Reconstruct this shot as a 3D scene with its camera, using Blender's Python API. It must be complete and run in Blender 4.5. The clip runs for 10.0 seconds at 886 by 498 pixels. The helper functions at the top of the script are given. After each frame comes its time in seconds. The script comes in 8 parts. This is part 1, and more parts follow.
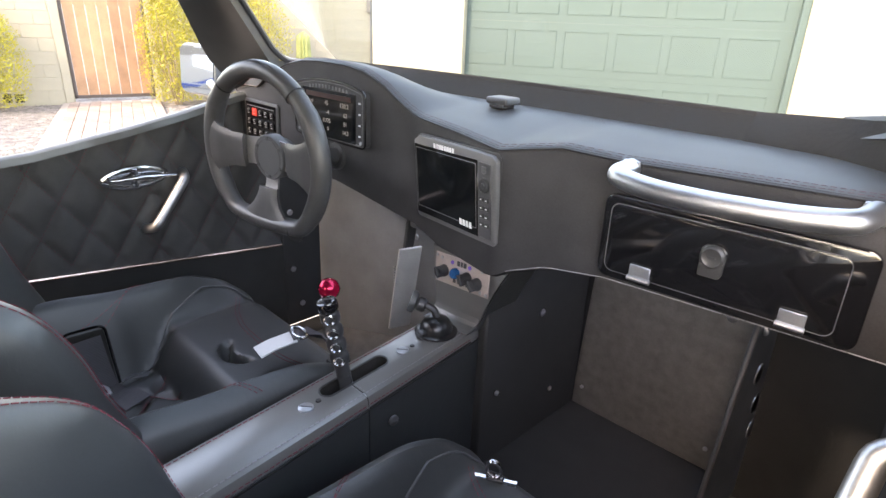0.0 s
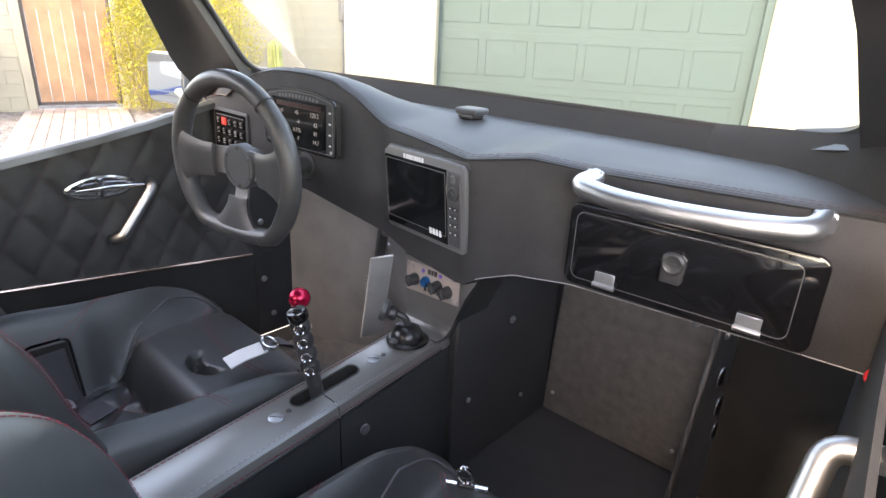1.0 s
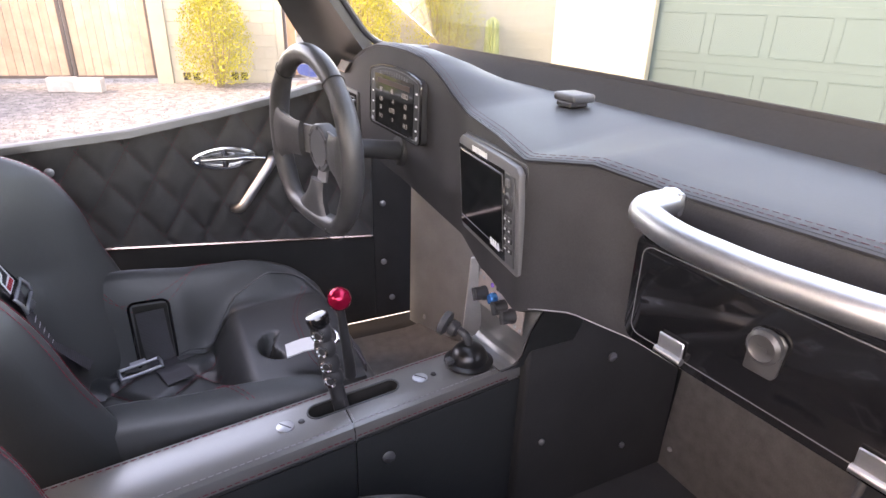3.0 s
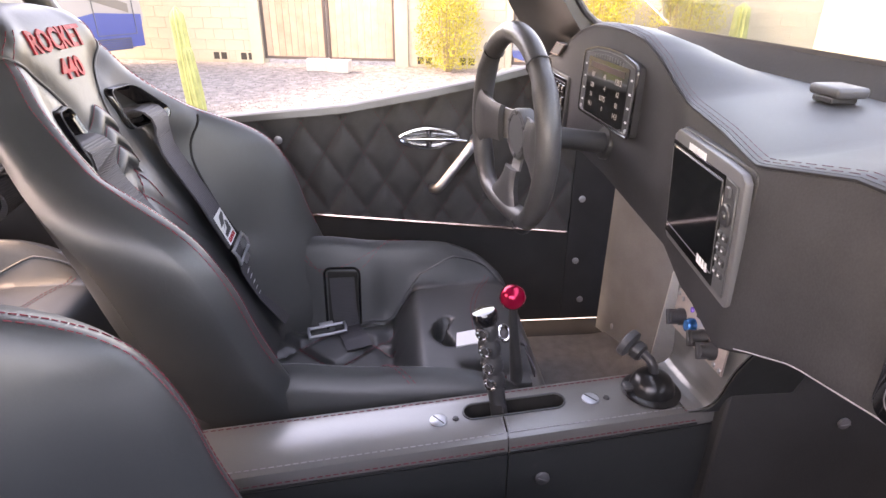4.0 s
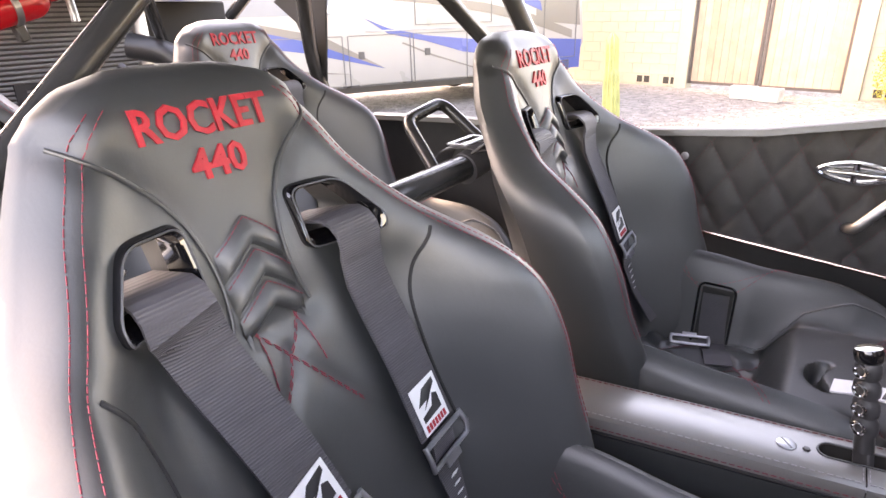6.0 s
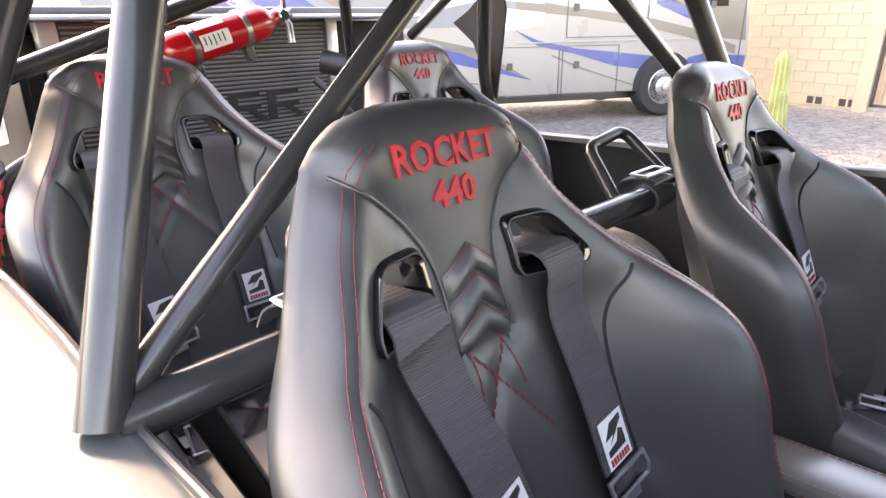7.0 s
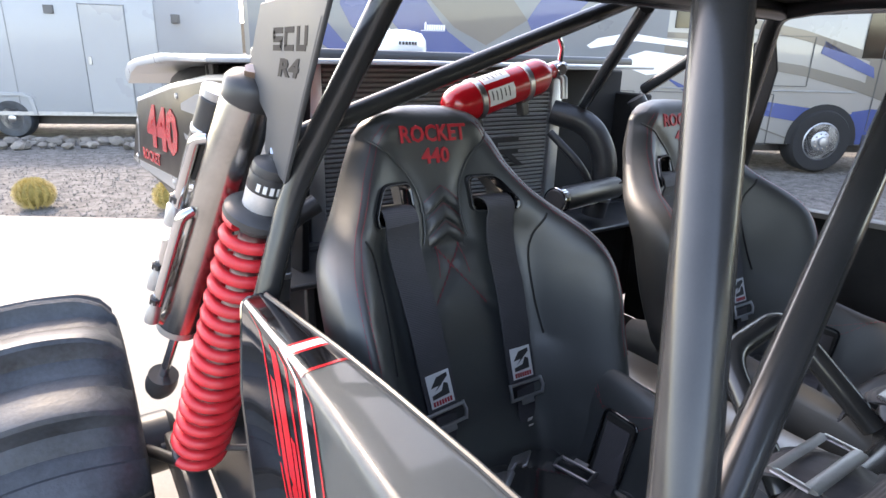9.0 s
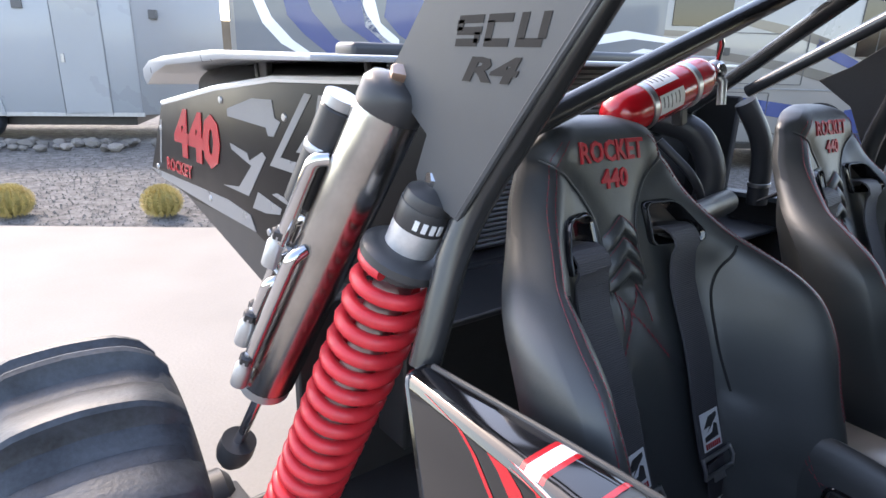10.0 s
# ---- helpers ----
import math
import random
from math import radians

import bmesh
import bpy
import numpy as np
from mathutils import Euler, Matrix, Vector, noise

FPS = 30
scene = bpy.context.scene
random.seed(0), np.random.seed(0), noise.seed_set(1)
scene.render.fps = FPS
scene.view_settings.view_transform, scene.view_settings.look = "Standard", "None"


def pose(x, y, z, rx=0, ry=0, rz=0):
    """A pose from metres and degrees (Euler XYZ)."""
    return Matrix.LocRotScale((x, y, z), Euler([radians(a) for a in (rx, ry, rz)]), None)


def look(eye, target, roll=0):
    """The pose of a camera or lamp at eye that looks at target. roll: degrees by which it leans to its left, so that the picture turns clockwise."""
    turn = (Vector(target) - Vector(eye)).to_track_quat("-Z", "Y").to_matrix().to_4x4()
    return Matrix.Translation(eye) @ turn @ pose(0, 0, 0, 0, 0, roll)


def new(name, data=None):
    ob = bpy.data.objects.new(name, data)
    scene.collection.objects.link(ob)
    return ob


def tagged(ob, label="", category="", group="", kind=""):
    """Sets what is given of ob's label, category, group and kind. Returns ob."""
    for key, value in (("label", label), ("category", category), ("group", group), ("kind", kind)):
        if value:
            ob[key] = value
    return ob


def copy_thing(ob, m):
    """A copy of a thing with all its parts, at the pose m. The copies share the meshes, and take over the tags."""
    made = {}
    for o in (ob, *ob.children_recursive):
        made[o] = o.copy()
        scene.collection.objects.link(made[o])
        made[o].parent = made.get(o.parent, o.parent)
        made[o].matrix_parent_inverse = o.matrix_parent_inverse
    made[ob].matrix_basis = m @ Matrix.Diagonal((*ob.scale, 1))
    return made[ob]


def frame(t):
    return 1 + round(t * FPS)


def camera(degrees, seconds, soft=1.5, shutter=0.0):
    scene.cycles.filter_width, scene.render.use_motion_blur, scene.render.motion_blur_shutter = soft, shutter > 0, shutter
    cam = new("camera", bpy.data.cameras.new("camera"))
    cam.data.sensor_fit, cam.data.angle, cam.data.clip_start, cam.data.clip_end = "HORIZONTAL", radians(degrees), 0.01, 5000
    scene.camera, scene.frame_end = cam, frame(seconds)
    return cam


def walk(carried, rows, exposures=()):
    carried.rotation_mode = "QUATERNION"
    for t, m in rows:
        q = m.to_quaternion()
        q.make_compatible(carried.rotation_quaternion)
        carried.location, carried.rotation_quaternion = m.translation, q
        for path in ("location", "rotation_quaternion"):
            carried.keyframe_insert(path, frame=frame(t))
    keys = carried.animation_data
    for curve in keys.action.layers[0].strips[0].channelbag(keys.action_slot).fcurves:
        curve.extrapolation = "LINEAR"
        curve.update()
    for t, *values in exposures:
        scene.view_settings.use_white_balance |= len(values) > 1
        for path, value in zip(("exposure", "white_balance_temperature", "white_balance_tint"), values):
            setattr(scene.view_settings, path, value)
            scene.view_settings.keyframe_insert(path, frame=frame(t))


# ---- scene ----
cam = camera(74.2, 10.0)
PATH = [
    (0, (0.69, 0.267, 1.545), (-0.62, 1.584, 0.804), 2.1),
    (0.5, (0.691, 0.266, 1.545), (-0.574, 1.636, 0.821), 2.5),
    (1, (0.701, 0.265, 1.55), (-0.553, 1.65, 0.838), 2.7),
    (1.5, (0.724, 0.264, 1.564), (-0.564, 1.618, 0.85), 2.6),
    (2, (0.721, 0.37, 1.556), (-0.655, 1.623, 0.823), 2.3),
    (2.2, (0.725, 0.439, 1.551), (-0.705, 1.624, 0.809), 2.1),
    (3.3, (0.676, 0.58, 1.535), (-1.037, 1.214, 0.72), 1.0),
    (3.5, (0.654, 0.596, 1.53), (-1.1, 1.094, 0.708), 0.7),
    (4, (0.641, 0.608, 1.52), (-1.167, 0.771, 0.681), 0.3),
    (4.5, (0.657, 0.65, 1.517), (-1.151, 0.473, 0.68), -0.4),
    (5, (0.681, 0.665, 1.519), (-1.071, 0.166, 0.692), -1.0),
    (5.5, (0.729, 0.648, 1.523), (-0.928, -0.137, 0.723), -1.6),
    (5.7, (0.756, 0.637, 1.523), (-0.858, -0.248, 0.742), -1.6),
    (6.8, (0.856, 0.589, 1.555), (-0.478, -0.715, 0.835), -1.5),
    (7, (0.869, 0.564, 1.564), (-0.416, -0.79, 0.845), -1.1),
    (7.5, (0.916, 0.476, 1.581), (-0.263, -0.984, 0.888), -0.5),
    (8, (0.974, 0.368, 1.593), (-0.135, -1.157, 0.927), 0.2),
    (8.5, (1.025, 0.272, 1.602), (-0.043, -1.292, 0.959), 0.9),
    (9, (1.081, 0.192, 1.614), (0.024, -1.387, 0.988), 1.6),
    (9.5, (1.129, 0.038, 1.606), (0.055, -1.529, 0.983), 1.8),
    (10, (1.215, -0.203, 1.605), (0.087, -1.73, 0.975), 1.7),
]
walk(cam, [(t, look(eye, target, roll)) for t, eye, target, roll in PATH], exposures=[(0.0, 3.95, 9700, 20), (1.5, 3.95, 9700, 20), (3.0, 4.15, 10300, 30), (4.5, 4.4, 11300, 34), (5.7, 4.5, 11600, 32), (7.0, 4.05, 10500, 26), (8.0, 3.4, 9300, 19), (9.0, 3.02, 8300, 17), (10.0, 2.62, 7700, 17)])

# ---- light ----
SUN_TO = Vector((0.06, -0.95, 0.82)).normalized()
world = bpy.data.worlds.new("world")
scene.world = world
world.use_nodes = True
wn = world.node_tree
sky = wn.nodes.new("ShaderNodeTexSky")
sky.sky_type, sky.sun_disc = "NISHITA", False
sky.sun_elevation = math.asin(SUN_TO.z)
sky.sun_rotation = math.atan2(SUN_TO.x, SUN_TO.y)
wn.links.new(sky.outputs[0], wn.nodes["Background"].inputs[0])
wn.nodes["Background"].inputs[1].default_value = 0.15
sun = new("sun", bpy.data.lights.new("sun", "SUN"))
sun.data.energy, sun.data.angle, sun.data.color = 0.55, radians(6), (1.0, 0.975, 0.93)
sun.matrix_world = look(SUN_TO * 30, (0, 0, 0))

# ---- materials ----


def mat(name, col, rough=0.5, metal=0.0, var=0.2, scale=6.0, bump=0.1, bscale=150.0, coat=0.0, stain=None, rvar=0.1):
    """A surface with broad and fine variation of tone and gloss, and fine relief."""
    m = bpy.data.materials.new(name)
    m.use_nodes = True
    t = m.node_tree
    b = t.nodes["Principled BSDF"]
    tc = t.nodes.new("ShaderNodeTexCoord")
    big, small = t.nodes.new("ShaderNodeTexNoise"), t.nodes.new("ShaderNodeTexNoise")
    big.inputs["Scale"].default_value, big.inputs["Detail"].default_value = scale, 5
    small.inputs["Scale"].default_value, small.inputs["Detail"].default_value = bscale, 3
    for n in (big, small):
        t.links.new(tc.outputs["Object"], n.inputs["Vector"])
    mixf = t.nodes.new("ShaderNodeMath")
    mixf.operation = "MULTIPLY_ADD"
    t.links.new(small.outputs[0], mixf.inputs[0])
    mixf.inputs[1].default_value = 0.35
    t.links.new(big.outputs[0], mixf.inputs[2])
    ramp = t.nodes.new("ShaderNodeValToRGB")
    lo, hi = [c * (1 - var) for c in col], [min(1, c * (1 + var)) for c in (stain or col)]
    ramp.color_ramp.elements[0].position, ramp.color_ramp.elements[1].position = 0.4, 0.95
    ramp.color_ramp.elements[0].color, ramp.color_ramp.elements[1].color = (*lo, 1), (*hi, 1)
    t.links.new(mixf.outputs[0], ramp.inputs[0])
    t.links.new(ramp.outputs[0], b.inputs["Base Color"])
    rr = t.nodes.new("ShaderNodeMapRange")
    rr.inputs[3].default_value, rr.inputs[4].default_value = max(0.02, rough - rvar), min(1, rough + rvar)
    t.links.new(big.outputs[0], rr.inputs[0])
    t.links.new(rr.outputs[0], b.inputs["Roughness"])
    b.inputs["Metallic"].default_value = metal
    b.inputs["Coat Weight"].default_value = coat
    b.inputs["Coat Roughness"].default_value = 0.05
    if bump:
        bp = t.nodes.new("ShaderNodeBump")
        bp.inputs["Strength"].default_value, bp.inputs["Distance"].default_value = bump, 0.3 / bscale
        t.links.new(small.outputs[0], bp.inputs["Height"])
        t.links.new(bp.outputs[0], b.inputs["Normal"])
    return m


def random_tone(m, spread):
    """Each piece takes a tone of its own."""
    t = m.node_tree
    b = t.nodes["Principled BSDF"]
    src = b.inputs["Base Color"].links[0].from_socket
    info, mr, mul = t.nodes.new("ShaderNodeObjectInfo"), t.nodes.new("ShaderNodeMapRange"), t.nodes.new("ShaderNodeVectorMath")
    mr.inputs[3].default_value, mr.inputs[4].default_value = 1 - spread, 1 + spread
    mul.operation = "MULTIPLY"
    t.links.new(info.outputs["Random"], mr.inputs[0])
    t.links.new(src, mul.inputs[0])
    t.links.new(mr.outputs[0], mul.inputs[1])
    t.links.new(mul.outputs[0], b.inputs["Base Color"])
    return m


def glass(name, col=(1, 1, 1), rough=0.0):
    m = bpy.data.materials.new(name)
    m.use_nodes = True
    b = m.node_tree.nodes["Principled BSDF"]
    b.inputs["Base Color"].default_value = (*col, 1)
    b.inputs["Transmission Weight"].default_value = 1
    b.inputs["Roughness"].default_value = rough
    b.inputs["IOR"].default_value = 1.45
    return m


def glow(name, col, strength):
    m = bpy.data.materials.new(name)
    m.use_nodes = True
    b = m.node_tree.nodes["Principled BSDF"]
    b.inputs["Base Color"].default_value = (*[c * 0.15 for c in col], 1)
    b.inputs["Emission Color"].default_value = (*col, 1)
    b.inputs["Emission Strength"].default_value = strength
    return m


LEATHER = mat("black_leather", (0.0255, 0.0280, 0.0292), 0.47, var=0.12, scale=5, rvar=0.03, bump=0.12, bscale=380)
# Paler than the seat leather: the top's sky sheen is put into its colour
CONSOLE = mat("sheen_pale_console_leather", (0.112, 0.109, 0.104), 0.32, var=0.06, scale=5, bump=0.12, bscale=380, rvar=0.03)
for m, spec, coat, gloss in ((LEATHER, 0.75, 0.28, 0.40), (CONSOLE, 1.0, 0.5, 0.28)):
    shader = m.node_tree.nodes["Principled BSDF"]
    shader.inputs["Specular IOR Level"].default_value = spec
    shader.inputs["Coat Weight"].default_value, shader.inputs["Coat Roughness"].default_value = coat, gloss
for m, scale, depth in ((LEATHER, 26, 0.0020), (CONSOLE, 18, 0.0012)):
    t = m.node_tree
    shader, fine = t.nodes["Principled BSDF"], [n for n in t.nodes if n.type == "BUMP"][0]
    crease, second = t.nodes.new("ShaderNodeTexNoise"), t.nodes.new("ShaderNodeBump")
    crease.inputs["Scale"].default_value, crease.inputs["Detail"].default_value, crease.inputs["Distortion"].default_value = scale, 4, 0.6
    second.inputs["Strength"].default_value, second.inputs["Distance"].default_value = 0.35, depth
    t.links.new(t.nodes["Texture Coordinate"].outputs["Object"], crease.inputs["Vector"])
    t.links.new(crease.outputs[0], second.inputs["Height"])
    t.links.new(fine.outputs[0], second.inputs["Normal"])
    t.links.new(second.outputs[0], shader.inputs["Normal"])
# Even dull black for the trough, fillers, arches and far parts
DULL_BLACK = mat("dull_black", (0.016, 0.016, 0.017), 0.9, var=0.2, bump=0.2)
# The suede again, with the shade on the dash face put into its colour
FASCIA = mat("shaded_fascia_suede", (0.034, 0.0335, 0.036), 0.60, var=0.40, scale=11, bump=0.35, bscale=420, rvar=0.16)
DASH_PAD = mat("black_dash_leather", (0.030, 0.032, 0.034), 0.52, var=0.12, scale=6, bump=0.15, bscale=380, rvar=0.06)
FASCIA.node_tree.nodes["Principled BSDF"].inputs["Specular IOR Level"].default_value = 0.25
SUEDE = mat("black_suede", (0.052, 0.050, 0.050), 0.65, var=0.35, scale=14, bump=0.3, bscale=600)
CARPET = mat("black_carpet", (0.024, 0.0235, 0.024), 0.85, var=0.3, scale=18, bump=0.6, bscale=500)
PIPING = mat("black_piping", (0.022, 0.022, 0.023), 0.35, bscale=300)
RED_THREAD = mat("red_thread", (0.20, 0.022, 0.036), 0.7, bscale=900)
GREY_PIPING = mat("grey_piping", (0.085, 0.088, 0.092), 0.35, bump=0.1, bscale=400)
DARK_THREAD = mat("dark_red_thread", (0.085, 0.026, 0.034), 0.7, bscale=900)
GREY_THREAD = mat("grey_thread", (0.30, 0.29, 0.30), 0.7, bscale=900)
RED_EMB = mat("red_embroidery", (0.42, 0.015, 0.025), 0.55, var=0.3, scale=60, bump=0.5, bscale=700)
WEB = mat("black_webbing", (0.060, 0.057, 0.064), 0.6, var=0.15, scale=20, bump=0.6, bscale=700)
for n in [n for n in WEB.node_tree.nodes if n.type == "BUMP"]:
    rib = WEB.node_tree.nodes.new("ShaderNodeTexWave")
    rib.bands_direction = "Z"
    rib.inputs["Scale"].default_value, rib.inputs["Distortion"].default_value = 105, 0.4
    WEB.node_tree.links.new(WEB.node_tree.nodes["Texture Coordinate"].outputs["Object"], rib.inputs["Vector"])
    WEB.node_tree.links.new(rib.outputs["Fac"], n.inputs["Height"])
    n.inputs["Distance"].default_value = 0.0012
CHROME = mat("polished_metal", (0.56, 0.56, 0.57), 0.12, 1.0, var=0.1, scale=10, bump=0.02, rvar=0.05)
ALU = mat("brushed_aluminium", (0.46, 0.47, 0.49), 0.42, 1.0, var=0.12, scale=14, bump=0.05, bscale=300)
STEEL = mat("plain_steel", (0.45, 0.45, 0.46), 0.35, 1.0, var=0.2, scale=20, bump=0.05)
TUBE = mat("dark_powder_coat", (0.052, 0.053, 0.055), 0.22, 0.45, var=0.15, scale=15, bump=0.08, bscale=600)
BLACK = mat("satin_black", (0.035, 0.035, 0.037), 0.38, var=0.2, scale=15, bump=0.1, bscale=500)
GLOSS = mat("gloss_black", (0.006, 0.006, 0.007), 0.10, var=0.2, bump=0.0, coat=0.6, rvar=0.04)
PLASTIC = mat("dark_grey_plastic", (0.06, 0.062, 0.066), 0.45, var=0.15, bump=0.15, bscale=700)
GREY_PL = mat("grey_plastic", (0.10, 0.10, 0.104), 0.4, var=0.12, bump=0.12, bscale=700)
SCREEN = mat("dark_screen", (0.006, 0.007, 0.008), 0.08, var=0.1, bump=0.0, rvar=0.02)
LCD = glow("lit_digits", (0.75, 0.78, 0.82), 0.018)
LCD_RED = glow("lit_red_key", (0.8, 0.05, 0.03), 0.06)
BARE_ALU = mat("bare_aluminium_plate", (0.72, 0.72, 0.70), 0.45, 0.3, var=0.12, scale=12, bump=0.1, bscale=200)
TRIM_GREY = mat("grey_door_trim", (0.22, 0.23, 0.24), 0.4, bump=0.0)
WHITE = mat("white_print", (0.72, 0.72, 0.72), 0.5, var=0.05, bump=0.0)
RED_PAINT = mat("red_paint", (0.45, 0.008, 0.014), 0.22, var=0.1, bump=0.02, coat=0.5)
RED_SPRING = mat("red_spring_coat", (0.62, 0.028, 0.038), 0.35, var=0.15, scale=25, bump=0.08, bscale=300)
RED_KNOB = mat("red_anodised", (0.5, 0.01, 0.05), 0.15, 0.6, bump=0.0)
BLUE_KNOB = mat("blue_anodised", (0.02, 0.2, 0.5), 0.2, 0.6, bump=0.0)
COPPER_PLATE = mat("pale_switch_plate", (0.50, 0.42, 0.38), 0.4, 0.5, bump=0.05)
SILVER_PAINT = mat("silver_grey_paint", (0.110, 0.127, 0.133), 0.38, 0.05, var=0.04, scale=4, bump=0.02, coat=0.7, rvar=0.04)
COVER = mat("black_vinyl", (0.007, 0.007, 0.008), 0.36, var=0.2, bump=0.02)
WING = mat("silver_white_paint", (0.36, 0.375, 0.39), 0.3, 0.2, var=0.05, bump=0.02, coat=0.3)
COVER.node_tree.nodes["Principled BSDF"].inputs["Specular IOR Level"].default_value = 0.14
GREY_GRAPHIC = mat("grey_graphic", (0.20, 0.205, 0.21), 0.3, var=0.08, bump=0.02, coat=0.4)
WHITE_PAINT = mat("white_car_paint", (0.75, 0.76, 0.77), 0.2, var=0.04, bump=0.0, coat=0.8)
GUSSET = mat("grey_gusset_plate", (0.058, 0.062, 0.067), 0.5, 0.0, var=0.12, scale=8, bump=0.1, bscale=500)
RUBBER = mat("tyre_rubber", (0.019, 0.023, 0.029), 0.50, var=0.5, scale=9, bump=0.35, bscale=90, stain=(0.042, 0.050, 0.060))
TEXTURED = mat("textured_dark_panel", (0.15, 0.146, 0.140), 0.5, 0.2, var=0.25, scale=40, bump=0.7, bscale=350)
ALU_PANEL = mat("grey_footwell_panel", (0.275, 0.285, 0.295), 0.38, 0.5, var=0.2, scale=10, bump=0.3, bscale=400)
LOUVRE = mat("grey_louvre", (0.22, 0.225, 0.23), 0.5, 0.3, var=0.2, scale=10, bump=0.3, bscale=400)
CONCRETE = mat("pale_concrete", (0.275, 0.250, 0.218), 0.85, var=0.12, scale=1.3, bump=0.35, bscale=60)
GRAVEL = mat("gravel", (0.068, 0.063, 0.058), 0.9, var=0.55, scale=9, bump=1.0, bscale=28, stain=(0.145, 0.135, 0.125))
STONE = random_tone(mat("loose_stone", (0.19, 0.17, 0.15), 0.9, var=0.3, scale=12, bump=0.5, bscale=60), 0.35)
PEBBLE = mat("pebble", (0.082, 0.076, 0.070), 0.9, var=0.5, scale=25, bump=0.3, bscale=60, stain=(0.16, 0.148, 0.138))
PAVER = random_tone(mat("paver", (0.22, 0.172, 0.145), 0.85, var=0.2, scale=7, bump=0.4, bscale=80), 0.22)
BLOCK = mat("painted_block", (0.265, 0.244, 0.190), 0.85, var=0.1, scale=3, bump=0.5, bscale=70)
STUCCO = mat("stucco", (0.325, 0.300, 0.230), 0.9, var=0.06, scale=2, bump=0.6, bscale=120)
CINDER = mat("grey_cinder_block", (0.34, 0.31, 0.28), 0.9, var=0.2, scale=10, bump=0.6, bscale=90)
CEDAR = random_tone(mat("cedar_plank", (0.27, 0.150, 0.085), 0.7, var=0.25, scale=5, bump=0.3, bscale=60), 0.2)
PALE_PLANK = random_tone(mat("weathered_plank", (0.31, 0.22, 0.155), 0.75, var=0.2, scale=5, bump=0.3, bscale=60), 0.15)
IRON = mat("dark_iron_frame", (0.07, 0.055, 0.05), 0.6, 0.3, var=0.2)
DOOR_GREEN = mat("garage_door_paint", (0.045, 0.070, 0.066), 0.75, var=0.06, scale=2, bump=0.15, bscale=200)
RV_CREAM = mat("rv_cream", (0.25, 0.24, 0.225), 0.3, var=0.05, scale=1, bump=0.0, coat=0.5)
RV_BLUE = mat("rv_blue", (0.030, 0.058, 0.19), 0.25, var=0.1, scale=1, bump=0.0, coat=0.5)
RV_TAUPE = mat("rv_taupe", (0.115, 0.105, 0.095), 0.3, var=0.1, scale=1, bump=0.0, coat=0.5)
RV_GREY = mat("rv_grey", (0.13, 0.145, 0.165), 0.3, var=0.1, scale=1, bump=0.0, coat=0.5)
TRAILER = mat("trailer_white", (0.34, 0.355, 0.37), 0.3, var=0.04, scale=1, bump=0.02, coat=0.2)
LEAF = mat("yellow_green_leaf", (0.28, 0.25, 0.02), 0.5, var=0.4, scale=6, bump=0.0)
BARK = mat("shrub_bark", (0.20, 0.15, 0.10), 0.9, bump=0.6, bscale=60)
CACTUS = mat("cactus_skin", (0.22, 0.24, 0.09), 0.6, var=0.3, scale=6, bump=0.4, bscale=80)
BARREL = mat("golden_cactus_skin", (0.28, 0.22, 0.065), 0.7, var=0.4, scale=14, bump=0.4, bscale=60)
SPINE = mat("cactus_spine", (0.46, 0.34, 0.11), 0.6, bump=0.0)
HILL = mat("desert_hill", (0.20, 0.15, 0.11), 0.95, var=0.4, scale=0.05, bump=0.0)
# Dark colour that stands in for the shade inside hollows and cuts
HOLLOW_SHADE = mat("hollow_shade", (0.02, 0.018, 0.016), 0.9, bump=0)
WINDSHIELD = glass("windshield_glass", (0.88, 0.95, 0.935))
WINDSHIELD.node_tree.nodes["Principled BSDF"].inputs["IOR"].default_value = 1.25

# ---- mesh helpers ----


def finish(name, bm, material, angle=38):
    bmesh.ops.recalc_face_normals(bm, faces=bm.faces)
    me = bpy.data.meshes.new(name)
    bm.to_mesh(me)
    bm.free()
    me.materials.append(material)
    for p in me.polygons:
        p.use_smooth = True
    me.set_sharp_from_angle(angle=radians(angle))
    return me


def thing(name, label, category, group="", kind="", at=(0, 0, 0)):
    ob = new(name)
    ob.empty_display_size = 0.1
    ob.location = at
    return tagged(ob, label, category, group, kind)


def part(name, bm, material, parent, label="", kind=""):
    ob = new(name, finish(name, bm, material))
    if parent:
        ob.parent = parent
        ob.matrix_parent_inverse = Matrix.Translation(parent.location).inverted() if parent.parent is None else Matrix.Identity(4)
    return tagged(ob, label, kind=kind)


def solo(name, bm, material, label, category, group="", kind=""):
    return tagged(new(name, finish(name, bm, material)), label, category, group, kind)


def box(x0, x1, y0, y1, z0, z1, bev=0.0, seg=2, bm=None, m=None):
    b = bmesh.new()
    bmesh.ops.create_cube(b, size=1, matrix=Matrix.Translation(((x0 + x1) / 2, (y0 + y1) / 2, (z0 + z1) / 2)) @ Matrix.Diagonal((x1 - x0, y1 - y0, z1 - z0, 1)))
    if bev:
        bmesh.ops.bevel(b, geom=b.edges[:], offset=bev, segments=seg, affect="EDGES", profile=0.5)
    if m is not None:
        b.transform(m)
    return join(bm, b)


def join(bm, b):
    if bm is None:
        return b
    me = bpy.data.meshes.new("temporary")
    b.to_mesh(me)
    b.free()
    bm.from_mesh(me)
    bpy.data.meshes.remove(me)
    return bm


